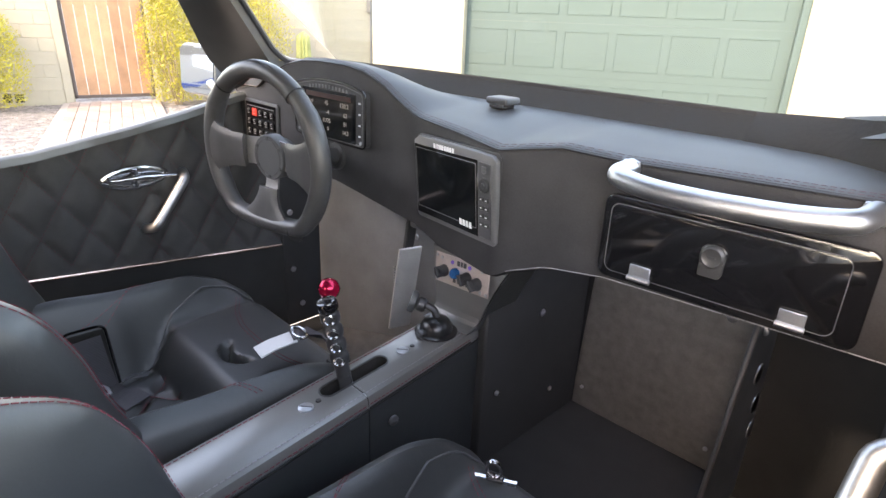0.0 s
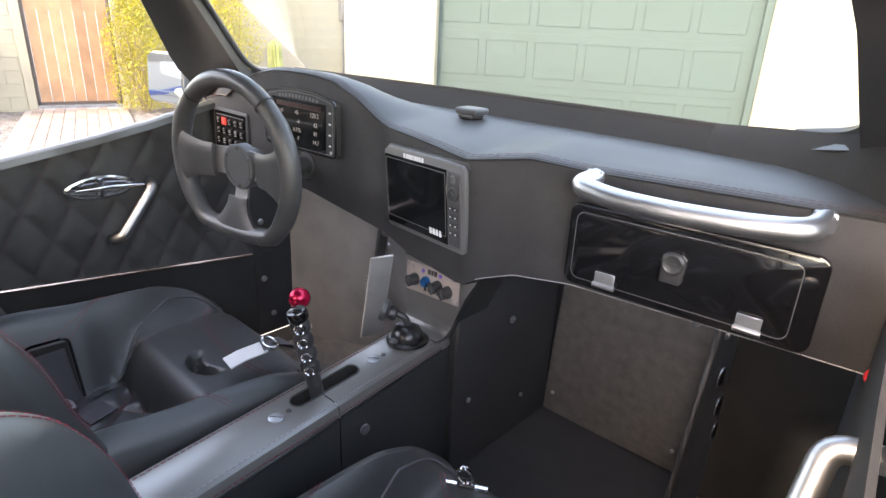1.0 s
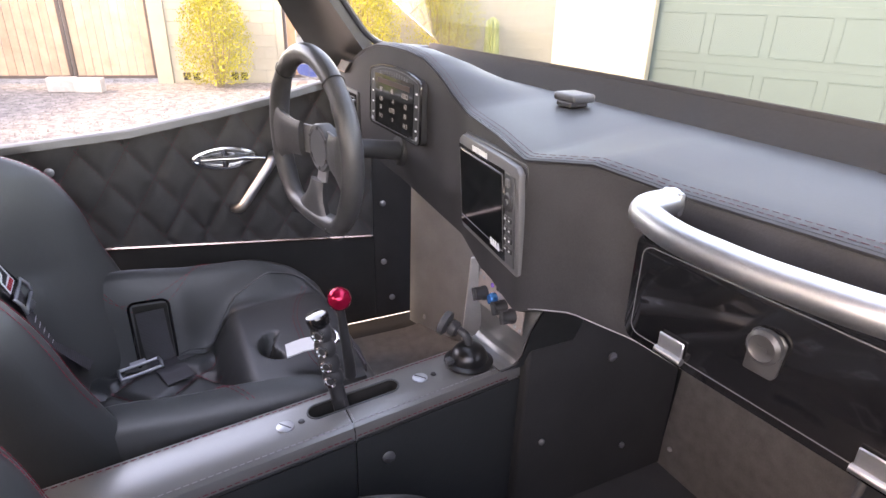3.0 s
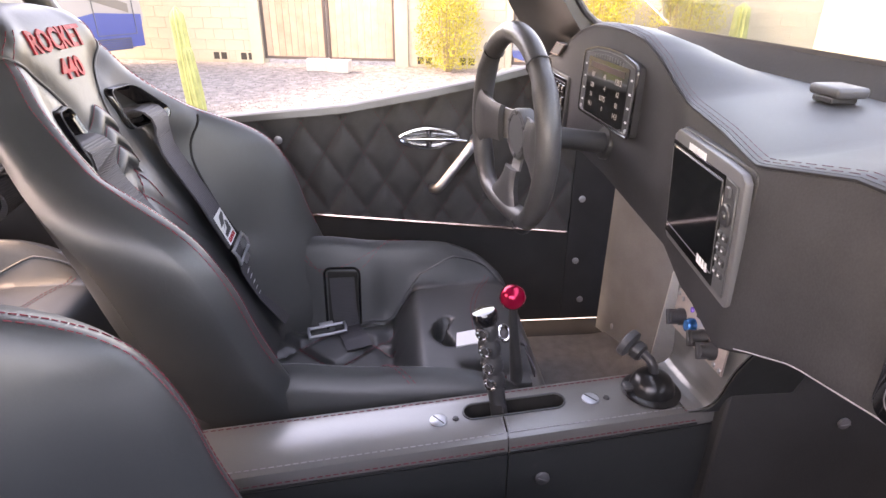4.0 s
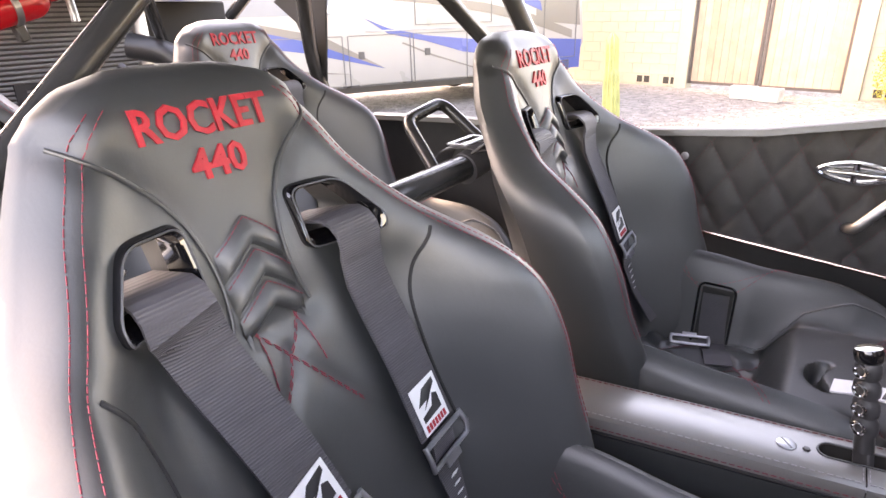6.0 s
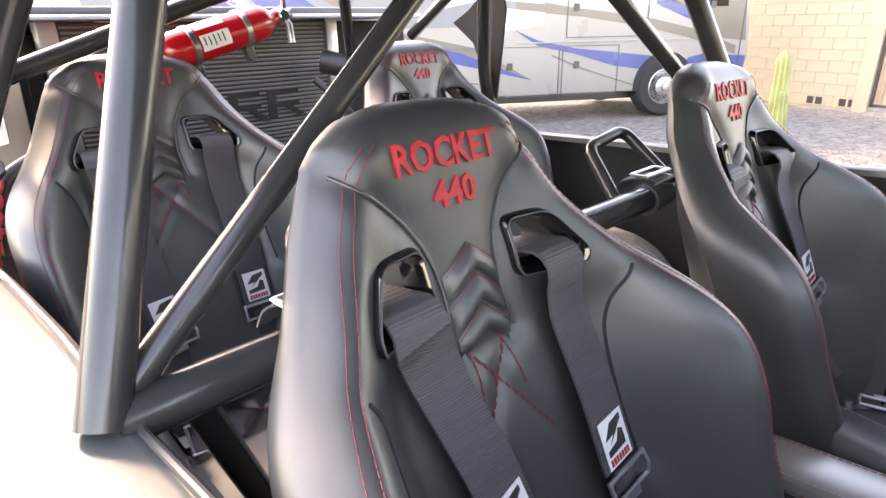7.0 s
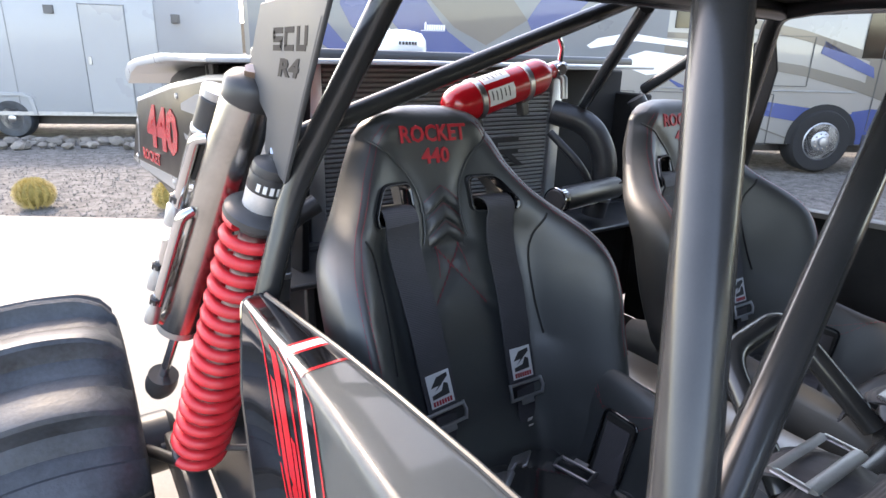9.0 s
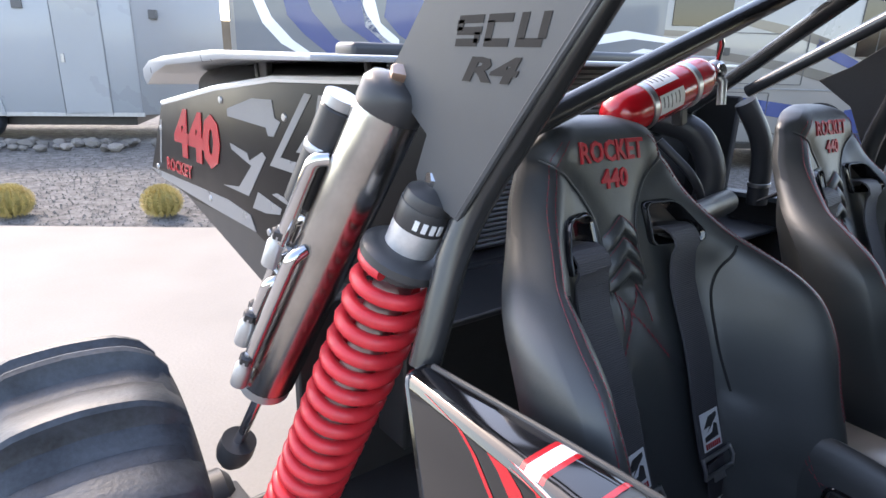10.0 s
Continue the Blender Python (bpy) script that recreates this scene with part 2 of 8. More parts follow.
def prism(poly, axis, a, b, bev=0.0, seg=2, bm=None, m=None):
    """A flat outline given in the two other axes, in order, thickened along axis from a to b."""
    o = bmesh.new()

    def at(u, v, w):
        return {"x": (w, u, v), "y": (u, w, v), "z": (u, v, w)}[axis]

    lo, hi = [o.verts.new(at(u, v, a)) for u, v in poly], [o.verts.new(at(u, v, b)) for u, v in poly]
    o.faces.new(lo)
    o.faces.new(hi[::-1])
    for i in range(len(poly)):
        j = (i + 1) % len(poly)
        o.faces.new((lo[i], hi[i], hi[j], lo[j]))
    bmesh.ops.recalc_face_normals(o, faces=o.faces)
    if bev:
        bmesh.ops.bevel(o, geom=o.edges[:], offset=bev, segments=seg, affect="EDGES", profile=0.5)
    if m is not None:
        o.transform(m)
    return join(bm, o)


def fillet(pts, r, n=5):
    """Rounds the inner corners of a run of points."""
    pts = [Vector(p) for p in pts]
    out = [pts[0]]
    for a, p, b in zip(pts, pts[1:], pts[2:]):
        u, v = (a - p), (b - p)
        d = min(r, u.length * 0.45, v.length * 0.45)
        s, e = p + u.normalized() * d, p + v.normalized() * d
        out += [(1 - k) ** 2 * s + 2 * k * (1 - k) * p + k * k * e for k in (i / n for i in range(n + 1))]
    return out + [pts[-1]]


def tube(pts, r, seg=10, closed=False, bm=None, squash=1.0, flat=None):
    """A round bar along points; r is one radius or one for each point."""
    pts = [Vector(p) for p in pts]
    o = bm if bm is not None else bmesh.new()
    n = len(pts)
    rad = r if isinstance(r, (list, tuple)) else [r] * n
    tang = []
    for i in range(n):
        a = pts[(i - 1) % n] if closed or i > 0 else pts[i]
        b = pts[(i + 1) % n] if closed or i < n - 1 else pts[i]
        tang.append((b - a).normalized())
    side = flat if flat is not None else tang[0].orthogonal()
    side = Vector(side)
    rings = []
    for p, t, q in zip(pts, tang, rad):
        side = (side - t * side.dot(t))
        side = side.normalized() if side.length > 1e-6 else t.orthogonal().normalized()
        up = t.cross(side)
        rings.append([o.verts.new(p + (side * math.cos(k) + up * math.sin(k) * squash) * q) for k in (2 * math.pi * j / seg for j in range(seg))])
    for i in range(n if closed else n - 1):
        a, b = rings[i], rings[(i + 1) % n]
        for j in range(seg):
            o.faces.new((a[j], a[(j + 1) % seg], b[(j + 1) % seg], b[j]))
    if not closed:
        o.faces.new(rings[0][::-1])
        o.faces.new(rings[-1])
    return o


def lathe(prof, m=None, seg=24, bm=None):
    """Turns a profile of (radius, height) round the z axis."""
    o = bmesh.new()
    rings = []
    for r, h in prof:
        rings.append([o.verts.new((r * math.cos(k), r * math.sin(k), h)) for k in (2 * math.pi * j / seg for j in range(seg))] if r > 1e-6 else [o.verts.new((0, 0, h))])
    for a, b in zip(rings, rings[1:]):
        for j in range(seg):
            k = (j + 1) % seg
            if len(a) == 1 and len(b) == 1:
                continue
            if len(a) == 1:
                o.faces.new((a[0], b[k], b[j]))
            elif len(b) == 1:
                o.faces.new((a[j], a[k], b[0]))
            else:
                o.faces.new((a[j], a[k], b[k], b[j]))
    if len(rings[0]) > 1:
        o.faces.new(rings[0][::-1])
    if len(rings[-1]) > 1:
        o.faces.new(rings[-1])
    if m is not None:
        o.transform(m)
    return join(bm, o)


def aim(a, b):
    """The pose whose z axis runs from a to b."""
    a, b = Vector(a), Vector(b)
    return Matrix.Translation(a) @ (b - a).to_track_quat("Z", "Y").to_matrix().to_4x4()


def sheet(f, us, vs, thick=0.0, bm=None):
    """A surface f(u, v), with a second skin thick below it along its normal where asked."""
    o = bmesh.new()
    top = [[o.verts.new(f(u, v)) for v in vs] for u in us]
    faces = []
    for i in range(len(us) - 1):
        for j in range(len(vs) - 1):
            faces.append(o.faces.new((top[i][j], top[i + 1][j], top[i + 1][j + 1], top[i][j + 1])))
    if thick:
        bmesh.ops.recalc_face_normals(o, faces=o.faces)
        bmesh.ops.solidify(o, geom=o.faces[:], thickness=thick)
    return join(bm, o)


def span(a, b, n):
    return [a + (b - a) * i / n for i in range(n + 1)]


def ease(a, b, x):
    k = min(1, max(0, (x - a) / (b - a)))
    return k * k * (3 - 2 * k)


def along(table, x):
    """Smoothly read a short table of (x, value)."""
    if x <= table[0][0]:
        return table[0][1]
    for (a, u), (b, v) in zip(table, table[1:]):
        if x <= b:
            return u + (v - u) * (x - a) / (b - a)
    return table[-1][1]


def words(text, size, depth=0.001, thick=0.0, slant=0.0):
    """Raised lettering centred on the origin in the xy plane, as a bmesh."""
    cu = bpy.data.curves.new("lettering", "FONT")
    cu.body, cu.size, cu.align_x, cu.align_y, cu.extrude, cu.offset, cu.shear, cu.resolution_u = text, size, "CENTER", "CENTER", depth, thick, slant, 2
    ob = new("lettering", cu)
    me = bpy.data.meshes.new_from_object(ob.evaluated_get(bpy.context.evaluated_depsgraph_get()))
    bm = bmesh.new()
    bm.from_mesh(me)
    bpy.data.objects.remove(ob)
    bpy.data.meshes.remove(me)
    bpy.data.curves.remove(cu)
    return bm


def dashes(pts, r=0.0008, dash=0.006, gap=0.003, bm=None):
    """A row of small stitches along points."""
    o = bm if bm is not None else bmesh.new()
    pts = [Vector(p) for p in pts]
    for a, b in zip(pts, pts[1:]):
        length = (b - a).length
        n = max(1, int(length / (dash + gap)))
        for i in range(n):
            s = a + (b - a) * (i / n)
            e = a + (b - a) * ((i + dash / (dash + gap)) / n)
            tube([s, e], r, 5, bm=o)
    return o


def resample(pts, step):
    pts = [Vector(p) for p in pts]
    out = [pts[0]]
    for a, b in zip(pts, pts[1:]):
        n = max(1, round((b - a).length / step))
        out += [a + (b - a) * (i + 1) / n for i in range(n)]
    return out


CX = 0.045  # the car's middle line

# ---- the yard ----


solo("ground", sheet(lambda u, v: Vector((u, v, 0.012 * noise.noise((u * 0.9, v * 0.9, 0)) - 0.03)), sorted(set(span(-30, 30, 60) + [-2500, -900, -300, -100, 100, 300, 900, 2500])), sorted(set(span(-30, 30, 60) + [-2500, -900, -300, -100, 100, 300, 900, 2500]))), GRAVEL, "grey-tan desert gravel yard", "ground", kind="structure")
EDGE = [(1.6, -6.87), (0.05, -5.88), (-1.9, -4.7), (-3.6, -1.2), (-3.4, 6.5), (9.0, 6.5), (14.0, -14.5)]
solo("driveway", prism(EDGE, "z", -0.10, 0.0, 0.01), CONCRETE, "sunlit pale concrete driveway slab", "driveway", kind="structure")

# block wall with its gates
WD = Vector((0.25, 1.0, 0)).normalized()
WN = Vector((1.0, -0.25, 0)).normalized()
W0 = Vector((-11.30, 0.0, 0))


def wall_at(s, out, z):
    p = W0 + WD * s + WN * out
    return Vector((p.x, p.y, z))


WALLM = Matrix(((WD.x, WN.x, 0, W0.x), (WD.y, WN.y, 0, W0.y), (0, 0, 1, 0), (0, 0, 0, 1)))


def wall_run(name, s0, s1):
    return solo(name, box(s0, s1, -0.2, 0.0, -0.2, 2.1, 0.006, 1, m=WALLM), BLOCK, "cream painted concrete block garden wall", "wall", kind="structure")


w_1 = wall_run("wall_1", 4.2, 13.0)
w_2 = wall_run("wall_2", 0.95, 2.85)
w_3 = wall_run("wall_3", -7.0, -1.92)
for a, b in ((0.76, 1.02), (-2.16, -1.90), (2.84, 2.97), (4.19, 4.30)):
    solo("wall_pier", box(a, b, -0.22, 0.03, -0.1, 2.15, 0.008, 1, m=WALLM), BLOCK, "cream painted block pier beside a gate", "pier", kind="structure")


def plank_gate(s0, s1, planks, material, label):
    g = thing("wooden_gate", label, "gate", at=wall_at(s0, 0, 0))
    f = box(s0, s0 + 0.05, -0.08, -0.02, 0.06, 2.0, 0.004, 1, m=WALLM)
    box(s1 - 0.05, s1, -0.08, -0.02, 0.06, 2.0, 0.004, 1, f, WALLM)
    box(s0, s1, -0.08, -0.02, 0.06, 0.11, 0.004, 1, f, WALLM)
    box(s0, s1, -0.08, -0.02, 1.93, 1.98, 0.004, 1, f, WALLM)
    part("gate_frame", f, IRON, g, "dark iron frame")
    w = (s1 - s0 - 0.1) / planks
    for i in range(planks):
        a = s0 + 0.05 + i * w
        part("plank", box(a + 0.006, a + w - 0.006, -0.062, -0.036 + random.uniform(0, 0.006), 0.11, 1.93, 0.003, 1, m=WALLM), material, g)


plank_gate(2.97, 4.19, 7, CEDAR, "cedar plank garden gate in a dark iron frame")
plank_gate(-1.90, -0.60, 9, PALE_PLANK, "weathered plank gate leaf in a dark iron frame")
plank_gate(-0.58, 0.76, 9, PALE_PLANK, "weathered plank gate leaf in a dark iron frame")

# garage front
GP = Vector((-2.745, 5.90, 0))
GX = Vector((math.cos(radians(28)), math.sin(radians(28)), 0))
GN = Vector((GX.y, -GX.x, 0))
GM = Matrix(((GX.x, -GN.x, 0, GP.x), (GX.y, -GN.y, 0, GP.y), (0, 0, 1, 0), (0, 0, 0, 1)))
GL, GR = -1.46, 1.86
solo("wall_4", box(GL - 1.08, GL, -0.02, 0.6, -0.1, 3.2, 0.01, 1, m=GM), STUCCO, "sunlit cream stucco house corner", "wall", kind="structure")
solo("wall_5", box(GR, GR + 5.0, -0.02, 0.4, -0.1, 3.2, 0.01, 1, m=GM), STUCCO, "sunlit cream stucco garage wall", "wall", kind="structure")
solo("wall_6", box(GL, GR, 0.0, 0.4, 2.2, 3.2, m=GM), STUCCO, "cream stucco lintel over the garage door", "wall", kind="structure")
gd = thing("garage_door", "pale grey-green sectional garage door, closed", "garage door", kind="structure", at=GP)
for k in range(4):
    z0 = -0.105 + k * 0.54
    s = box(GL, GR, 0.10, 0.15, z0, z0 + 0.539, m=GM)
    sec = part("door_section", s, DOOR_GREEN, gd)
    for i in range(6):
        a = GR - 0.10 - (i + 1) * 0.535
        if a < GL:
            continue
        f = bmesh.new()
        for (x0, x1, y0, y1) in ((a, a + 0.455, z0 + 0.08, z0 + 0.090), (a, a + 0.455, z0 + 0.450, z0 + 0.46), (a, a + 0.010, z0 + 0.08, z0 + 0.46), (a + 0.445, a + 0.455, z0 + 0.08, z0 + 0.46)):
            box(x0, x1, 0.095, 0.11, y0, y1, 0.002, 1, f, GM)
        part("panel", f, DOOR_GREEN, sec)
part("jamb", box(GR - 0.07, GR + 0.0, 0.02, 0.1, 0, 2.2, 0.005, 1, m=GM), DOOR_GREEN, gd)


mt = thing("electric_meter", "pale grey conduit and switch box on the block wall", "switch box", at=wall_at(8.0, 0, 0))
cpt = wall_at(8.25, 0.05, 0)
part("conduit", tube([(cpt.x, cpt.y, 0.0), (cpt.x, cpt.y, 2.6)], 0.022, 10), GREY_PL, mt)
part("switch_case", box(-0.07, 0.07, -0.06, 0.06, 1.55, 1.95, 0.01, 1, m=Matrix.Translation((cpt.x, cpt.y, 0))), GREY_PL, mt)


def shrub(x, y, h, w, n=1500):
    t = thing("shrub", "yellow-green upright desert shrub beside the block wall", "shrub", at=(x, y, 0))
    for k in range(9):
        a, r = random.uniform(0, 6.3), random.uniform(0.2, 1)
        top = Vector((x + math.cos(a) * w * 0.42 * r, y + math.sin(a) * w * 0.42 * r, h * random.uniform(0.6, 0.95)))
        base = Vector((x + math.cos(a) * 0.05, y + math.sin(a) * 0.05, -0.02))
        mid = base.lerp(top, 0.5) + Vector((math.cos(a), math.sin(a), 0)) * 0.05
        part("stem", tube([base, mid, top], [0.018, 0.011, 0.004], 6), BARK, t)
    vs, fs = [], []
    for k in range(n):
        z = h * random.random() ** 0.75
        r = w * 0.5 * (0.35 + 0.75 * math.sin(math.pi * min(1, 0.12 + 0.85 * z / h)) ** 0.8) * math.sqrt(random.random())
        a = random.uniform(0, 6.3)
        r *= 1 + 0.35 * noise.noise((math.cos(a) * 1.5 + x, math.sin(a) * 1.5 + y, z * 3))
        c = Vector((x + r * math.cos(a), y + r * math.sin(a), max(0.05, z)))
        d = Vector((random.gauss(0, 0.5), random.gauss(0, 0.5), random.uniform(0.2, 1))).normalized() * random.uniform(0.025, 0.055)
        s = d.cross(Vector((random.random(), random.random(), random.random()))).normalized() * 0.010
        i = len(vs)
        vs += [c - s, c + d * 0.5 + s * 0.9, c + d, c + d * 0.5 - s * 0.9]
        fs.append((i, i + 1, i + 2, i + 3))
    me = bpy.data.meshes.new("leaves")
    me.from_pydata(vs, [], fs)
    me.materials.append(LEAF)
    ob = new("leaves", me)
    ob.parent, ob.matrix_parent_inverse = t, Matrix.Translation(t.location).inverted()
    tagged(ob, kind="stuff")


for s, o, h, w in ((1.85, 0.5, 1.6, 1.12), (4.48, 0.5, 1.75, 1.0), (5.82, 0.5, 2.0, 1.12)):
    p = wall_at(s, o, 0)
    shrub(p.x, p.y, h, w, 11000)


def ribbed_column(c, h, r, ribs, seed, lean=(0, 0)):
    """A ribbed upright cactus stem."""
    o = bmesh.new()
    n = ribs * 4
    rings = []
    for i, k in enumerate(span(0, 1, 16)):
        rr = r * (0.86 + 0.14 * math.sin(math.pi * min(1, k * 1.3))) * (1 if k < 0.9 else math.sqrt(max(0.02, 1 - ((k - 0.9) / 0.1) ** 2)))
        ring = []
        for j in range(n):
            a = 2 * math.pi * j / n
            q = rr * (1 + 0.16 * math.cos(ribs * a)) * (1 + 0.03 * noise.noise((a, k * 6, seed)))
            ring.append(o.verts.new((c[0] + lean[0] * k + q * math.cos(a), c[1] + lean[1] * k + q * math.sin(a), c[2] + h * k)))
        rings.append(ring)
    for a, b in zip(rings, rings[1:]):
        for j in range(n):
            o.faces.new((a[j], a[(j + 1) % n], b[(j + 1) % n], b[j]))
    o.faces.new(rings[-1])
    return o


cc = wall_at(6.72, 0.45, -0.02)
cac = thing("column_cactus", "grey-green ribbed column cactus by the wall", "cactus", at=cc)
part("stem", ribbed_column(cc, 1.2, 0.13, 11, 3), CACTUS, cac)
sg = thing("saguaro", "young pale-green ribbed saguaro standing in the gravel", "cactus", at=(-6.93, -1.80, 0))
part("stem", ribbed_column((-6.93, -1.80, -0.03), 1.24, 0.085, 9, 7, (0.06, -0.02)), CACTUS, sg)
part("stem", ribbed_column((-6.88, -1.72, -0.03), 0.82, 0.07, 9, 9, (0.02, -0.05)), CACTUS, sg)
for x, y, r in ((1.33, -7.20, 0.135), (0.10, -6.50, 0.135), (-1.25, -5.75, 0.13)):
    bc = thing("barrel_cactus", "round golden-spined barrel cactus at the driveway's edge", "cactus", "barrel cacti", at=(x, y, 0))
    o = bmesh.new()
    n = 60
    rings = []
    for k in span(0.0, 1.0, 10):
        a0 = math.pi * (0.12 + 0.82 * k)
        rings.append([o.verts.new((x + r * 1.15 * math.sin(a0) * (1 + 0.09 * math.cos(15 * t)) * math.cos(t), y + r * 1.15 * math.sin(a0) * (1 + 0.09 * math.cos(15 * t)) * math.sin(t), r * 0.92 - r * math.cos(a0))) for t in (2 * math.pi * j / n for j in range(n))])
    for a, b in zip(rings, rings[1:]):
        for j in range(n):
            o.faces.new((a[j], a[(j + 1) % n], b[(j + 1) % n], b[j]))
    o.faces.new(rings[-1])
    part("body", o, BARREL, bc)
    vs, fs = [], []
    for k in range(3000):
        t, a0 = 2 * math.pi * (random.randrange(15) + random.gauss(0, 0.06)) / 15, math.pi * random.uniform(0.18, 0.95)
        nrm = Vector((math.sin(a0) * math.cos(t), math.sin(a0) * math.sin(t), -math.cos(a0)))
        c = Vector((x, y, r * 0.92)) + Vector((nrm.x * r * 1.25, nrm.y * r * 1.25, nrm.z * r))
        d = (nrm + Vector((random.gauss(0, 0.5), random.gauss(0, 0.5), random.gauss(0, 0.5)))).normalized() * 0.05
        s2 = d.cross(Vector((0.3, 0.5, 0.8))).normalized() * 0.0032
        i = len(vs)
        vs += [c - s2, c + s2, c + d]
        fs.append((i, i + 1, i + 2))
    me = bpy.data.meshes.new("spines")
    me.from_pydata(vs, [], fs)
    me.materials.append(SPINE)
    ob = new("spines", me)
    ob.parent, ob.matrix_parent_inverse = bc, Matrix.Translation(bc.location).inverted()
    tagged(ob, kind="stuff")
# hollow blocks before the double gate, and vent blocks low in the wall
for s0, o0, turn in ((-0.05, 0.95, 4), (-0.48, 0.85, -6)):
    m = WALLM @ pose(s0, o0, 0, 0, 0, turn)
    b = bmesh.new()
    for x0, x1, y0, y1 in ((-0.20, 0.20, -0.10, -0.07), (-0.20, 0.20, 0.07, 0.10), (-0.20, -0.17, -0.07, 0.07), (0.17, 0.20, -0.07, 0.07), (-0.015, 0.015, -0.07, 0.07)):
        box(x0, x1, y0, y1, -0.02, 0.19, 0.003, 1, b, m)
    solo("concrete_block", b, CINDER, "grey hollow concrete block lying before the gate", "block", "loose blocks")
for s0 in (-2.83, -2.25, 1.33, 2.14):
    v = thing("vent_block", "block with two cells painted dark low in the wall", "vent", "vent blocks", kind="structure", at=wall_at(s0, 0, 0.1))
    part("face", box(s0 - 0.19, s0 + 0.19, 0.0, 0.012, 0.0, 0.19, 0.003, 1, m=WALLM), BLOCK, v)
    # Dark plates on the face paint the shade inside the two cells
    for dx in (-0.14, 0.02):
        part("cell", box(s0 + dx, s0 + dx + 0.12, 0.010, 0.014, 0.03, 0.16, 0, m=WALLM), HOLLOW_SHADE, v)

# motorhome
RD = Vector((1.0, -0.60, 0)).normalized()
RNN = Vector((0.60, 1.0, 0)).normalized()
R0 = Vector((-10.45, -3.50, 0))
RM = Matrix(((RD.x, -RNN.x, 0, R0.x), (RD.y, -RNN.y, 0, R0.y), (0, 0, 1, 0), (0, 0, 0, 1)))
rv = thing("motorhome", "cream motorhome with blue and taupe swoosh graphics, parked", "motorhome", at=R0)
part("body", prism([(0.25, 0.42), (0.0, 0.9), (0.15, 2.2), (0.45, 3.3), (0.9, 3.5), (10.4, 3.5), (10.5, 3.4), (10.5, 0.42)], "y", 0.0, 2.5, 0.05, 2, m=RM), RV_CREAM, rv)


def stripe(pts, material, name="graphic", out=0.006):
    part(name, prism(pts, "y", -out, 0.004, 0, m=RM), material, rv)


# lower side, cream with swooshes
stripe([(0.1, 0.45), (0.08, 0.95), (0.9, 1.0), (1.2, 0.95), (1.2, 0.45)], RV_BLUE)
stripe([(4.32, 1.44), (3.93, 1.28), (3.28, 1.15), (2.56, 1.07), (1.76, 0.98), (0.9, 0.88), (0.87, 0.74), (2.1, 0.79), (2.59, 0.86), (3.27, 1.06), (3.93, 1.2)], RV_BLUE, out=0.008)
stripe([(4.32, 1.88), (3.87, 1.85), (3.35, 1.76), (2.15, 1.62), (1.2, 1.42), (0.3, 1.12), (0.3, 0.98), (1.2, 1.26), (2.08, 1.46), (3.16, 1.62), (4.31, 1.73)], RV_TAUPE)
stripe([(3.4, 2.32), (2.2, 2.12), (1.0, 1.80), (1.0, 1.68), (2.2, 1.98), (3.4, 2.2)], RV_TAUPE)
stripe([(3.4, 1.94), (4.3, 1.96), (4.3, 2.04), (3.4, 2.02)], RV_TAUPE)
stripe([(1.87, 1.98), (1.02, 1.62), (0.98, 1.46), (1.9, 1.8)], RV_BLUE)
stripe([(0.12, 1.2), (1.1, 1.3), (1.1, 2.6), (0.3, 2.6)], RV_TAUPE, out=0.004)
stripe([(4.0, 0.67), (5.3, 0.97), (7.0, 1.25), (7.2, 1.6), (5.2, 1.12)], RV_BLUE)
stripe([(4.0, 0.67), (5.2, 1.12), (7.2, 1.6), (7.2, 1.66), (5.0, 1.2)], RV_TAUPE)
stripe([(4.6, 0.62), (6.2, 0.72), (8.6, 1.1), (8.6, 1.16), (6.2, 0.80)], RV_TAUPE)
stripe([(3.68, 1.06), (3.13, 0.84), (2.12, 0.52), (2.12, 0.50), (3.13, 0.81), (3.70, 1.04)], RV_TAUPE)
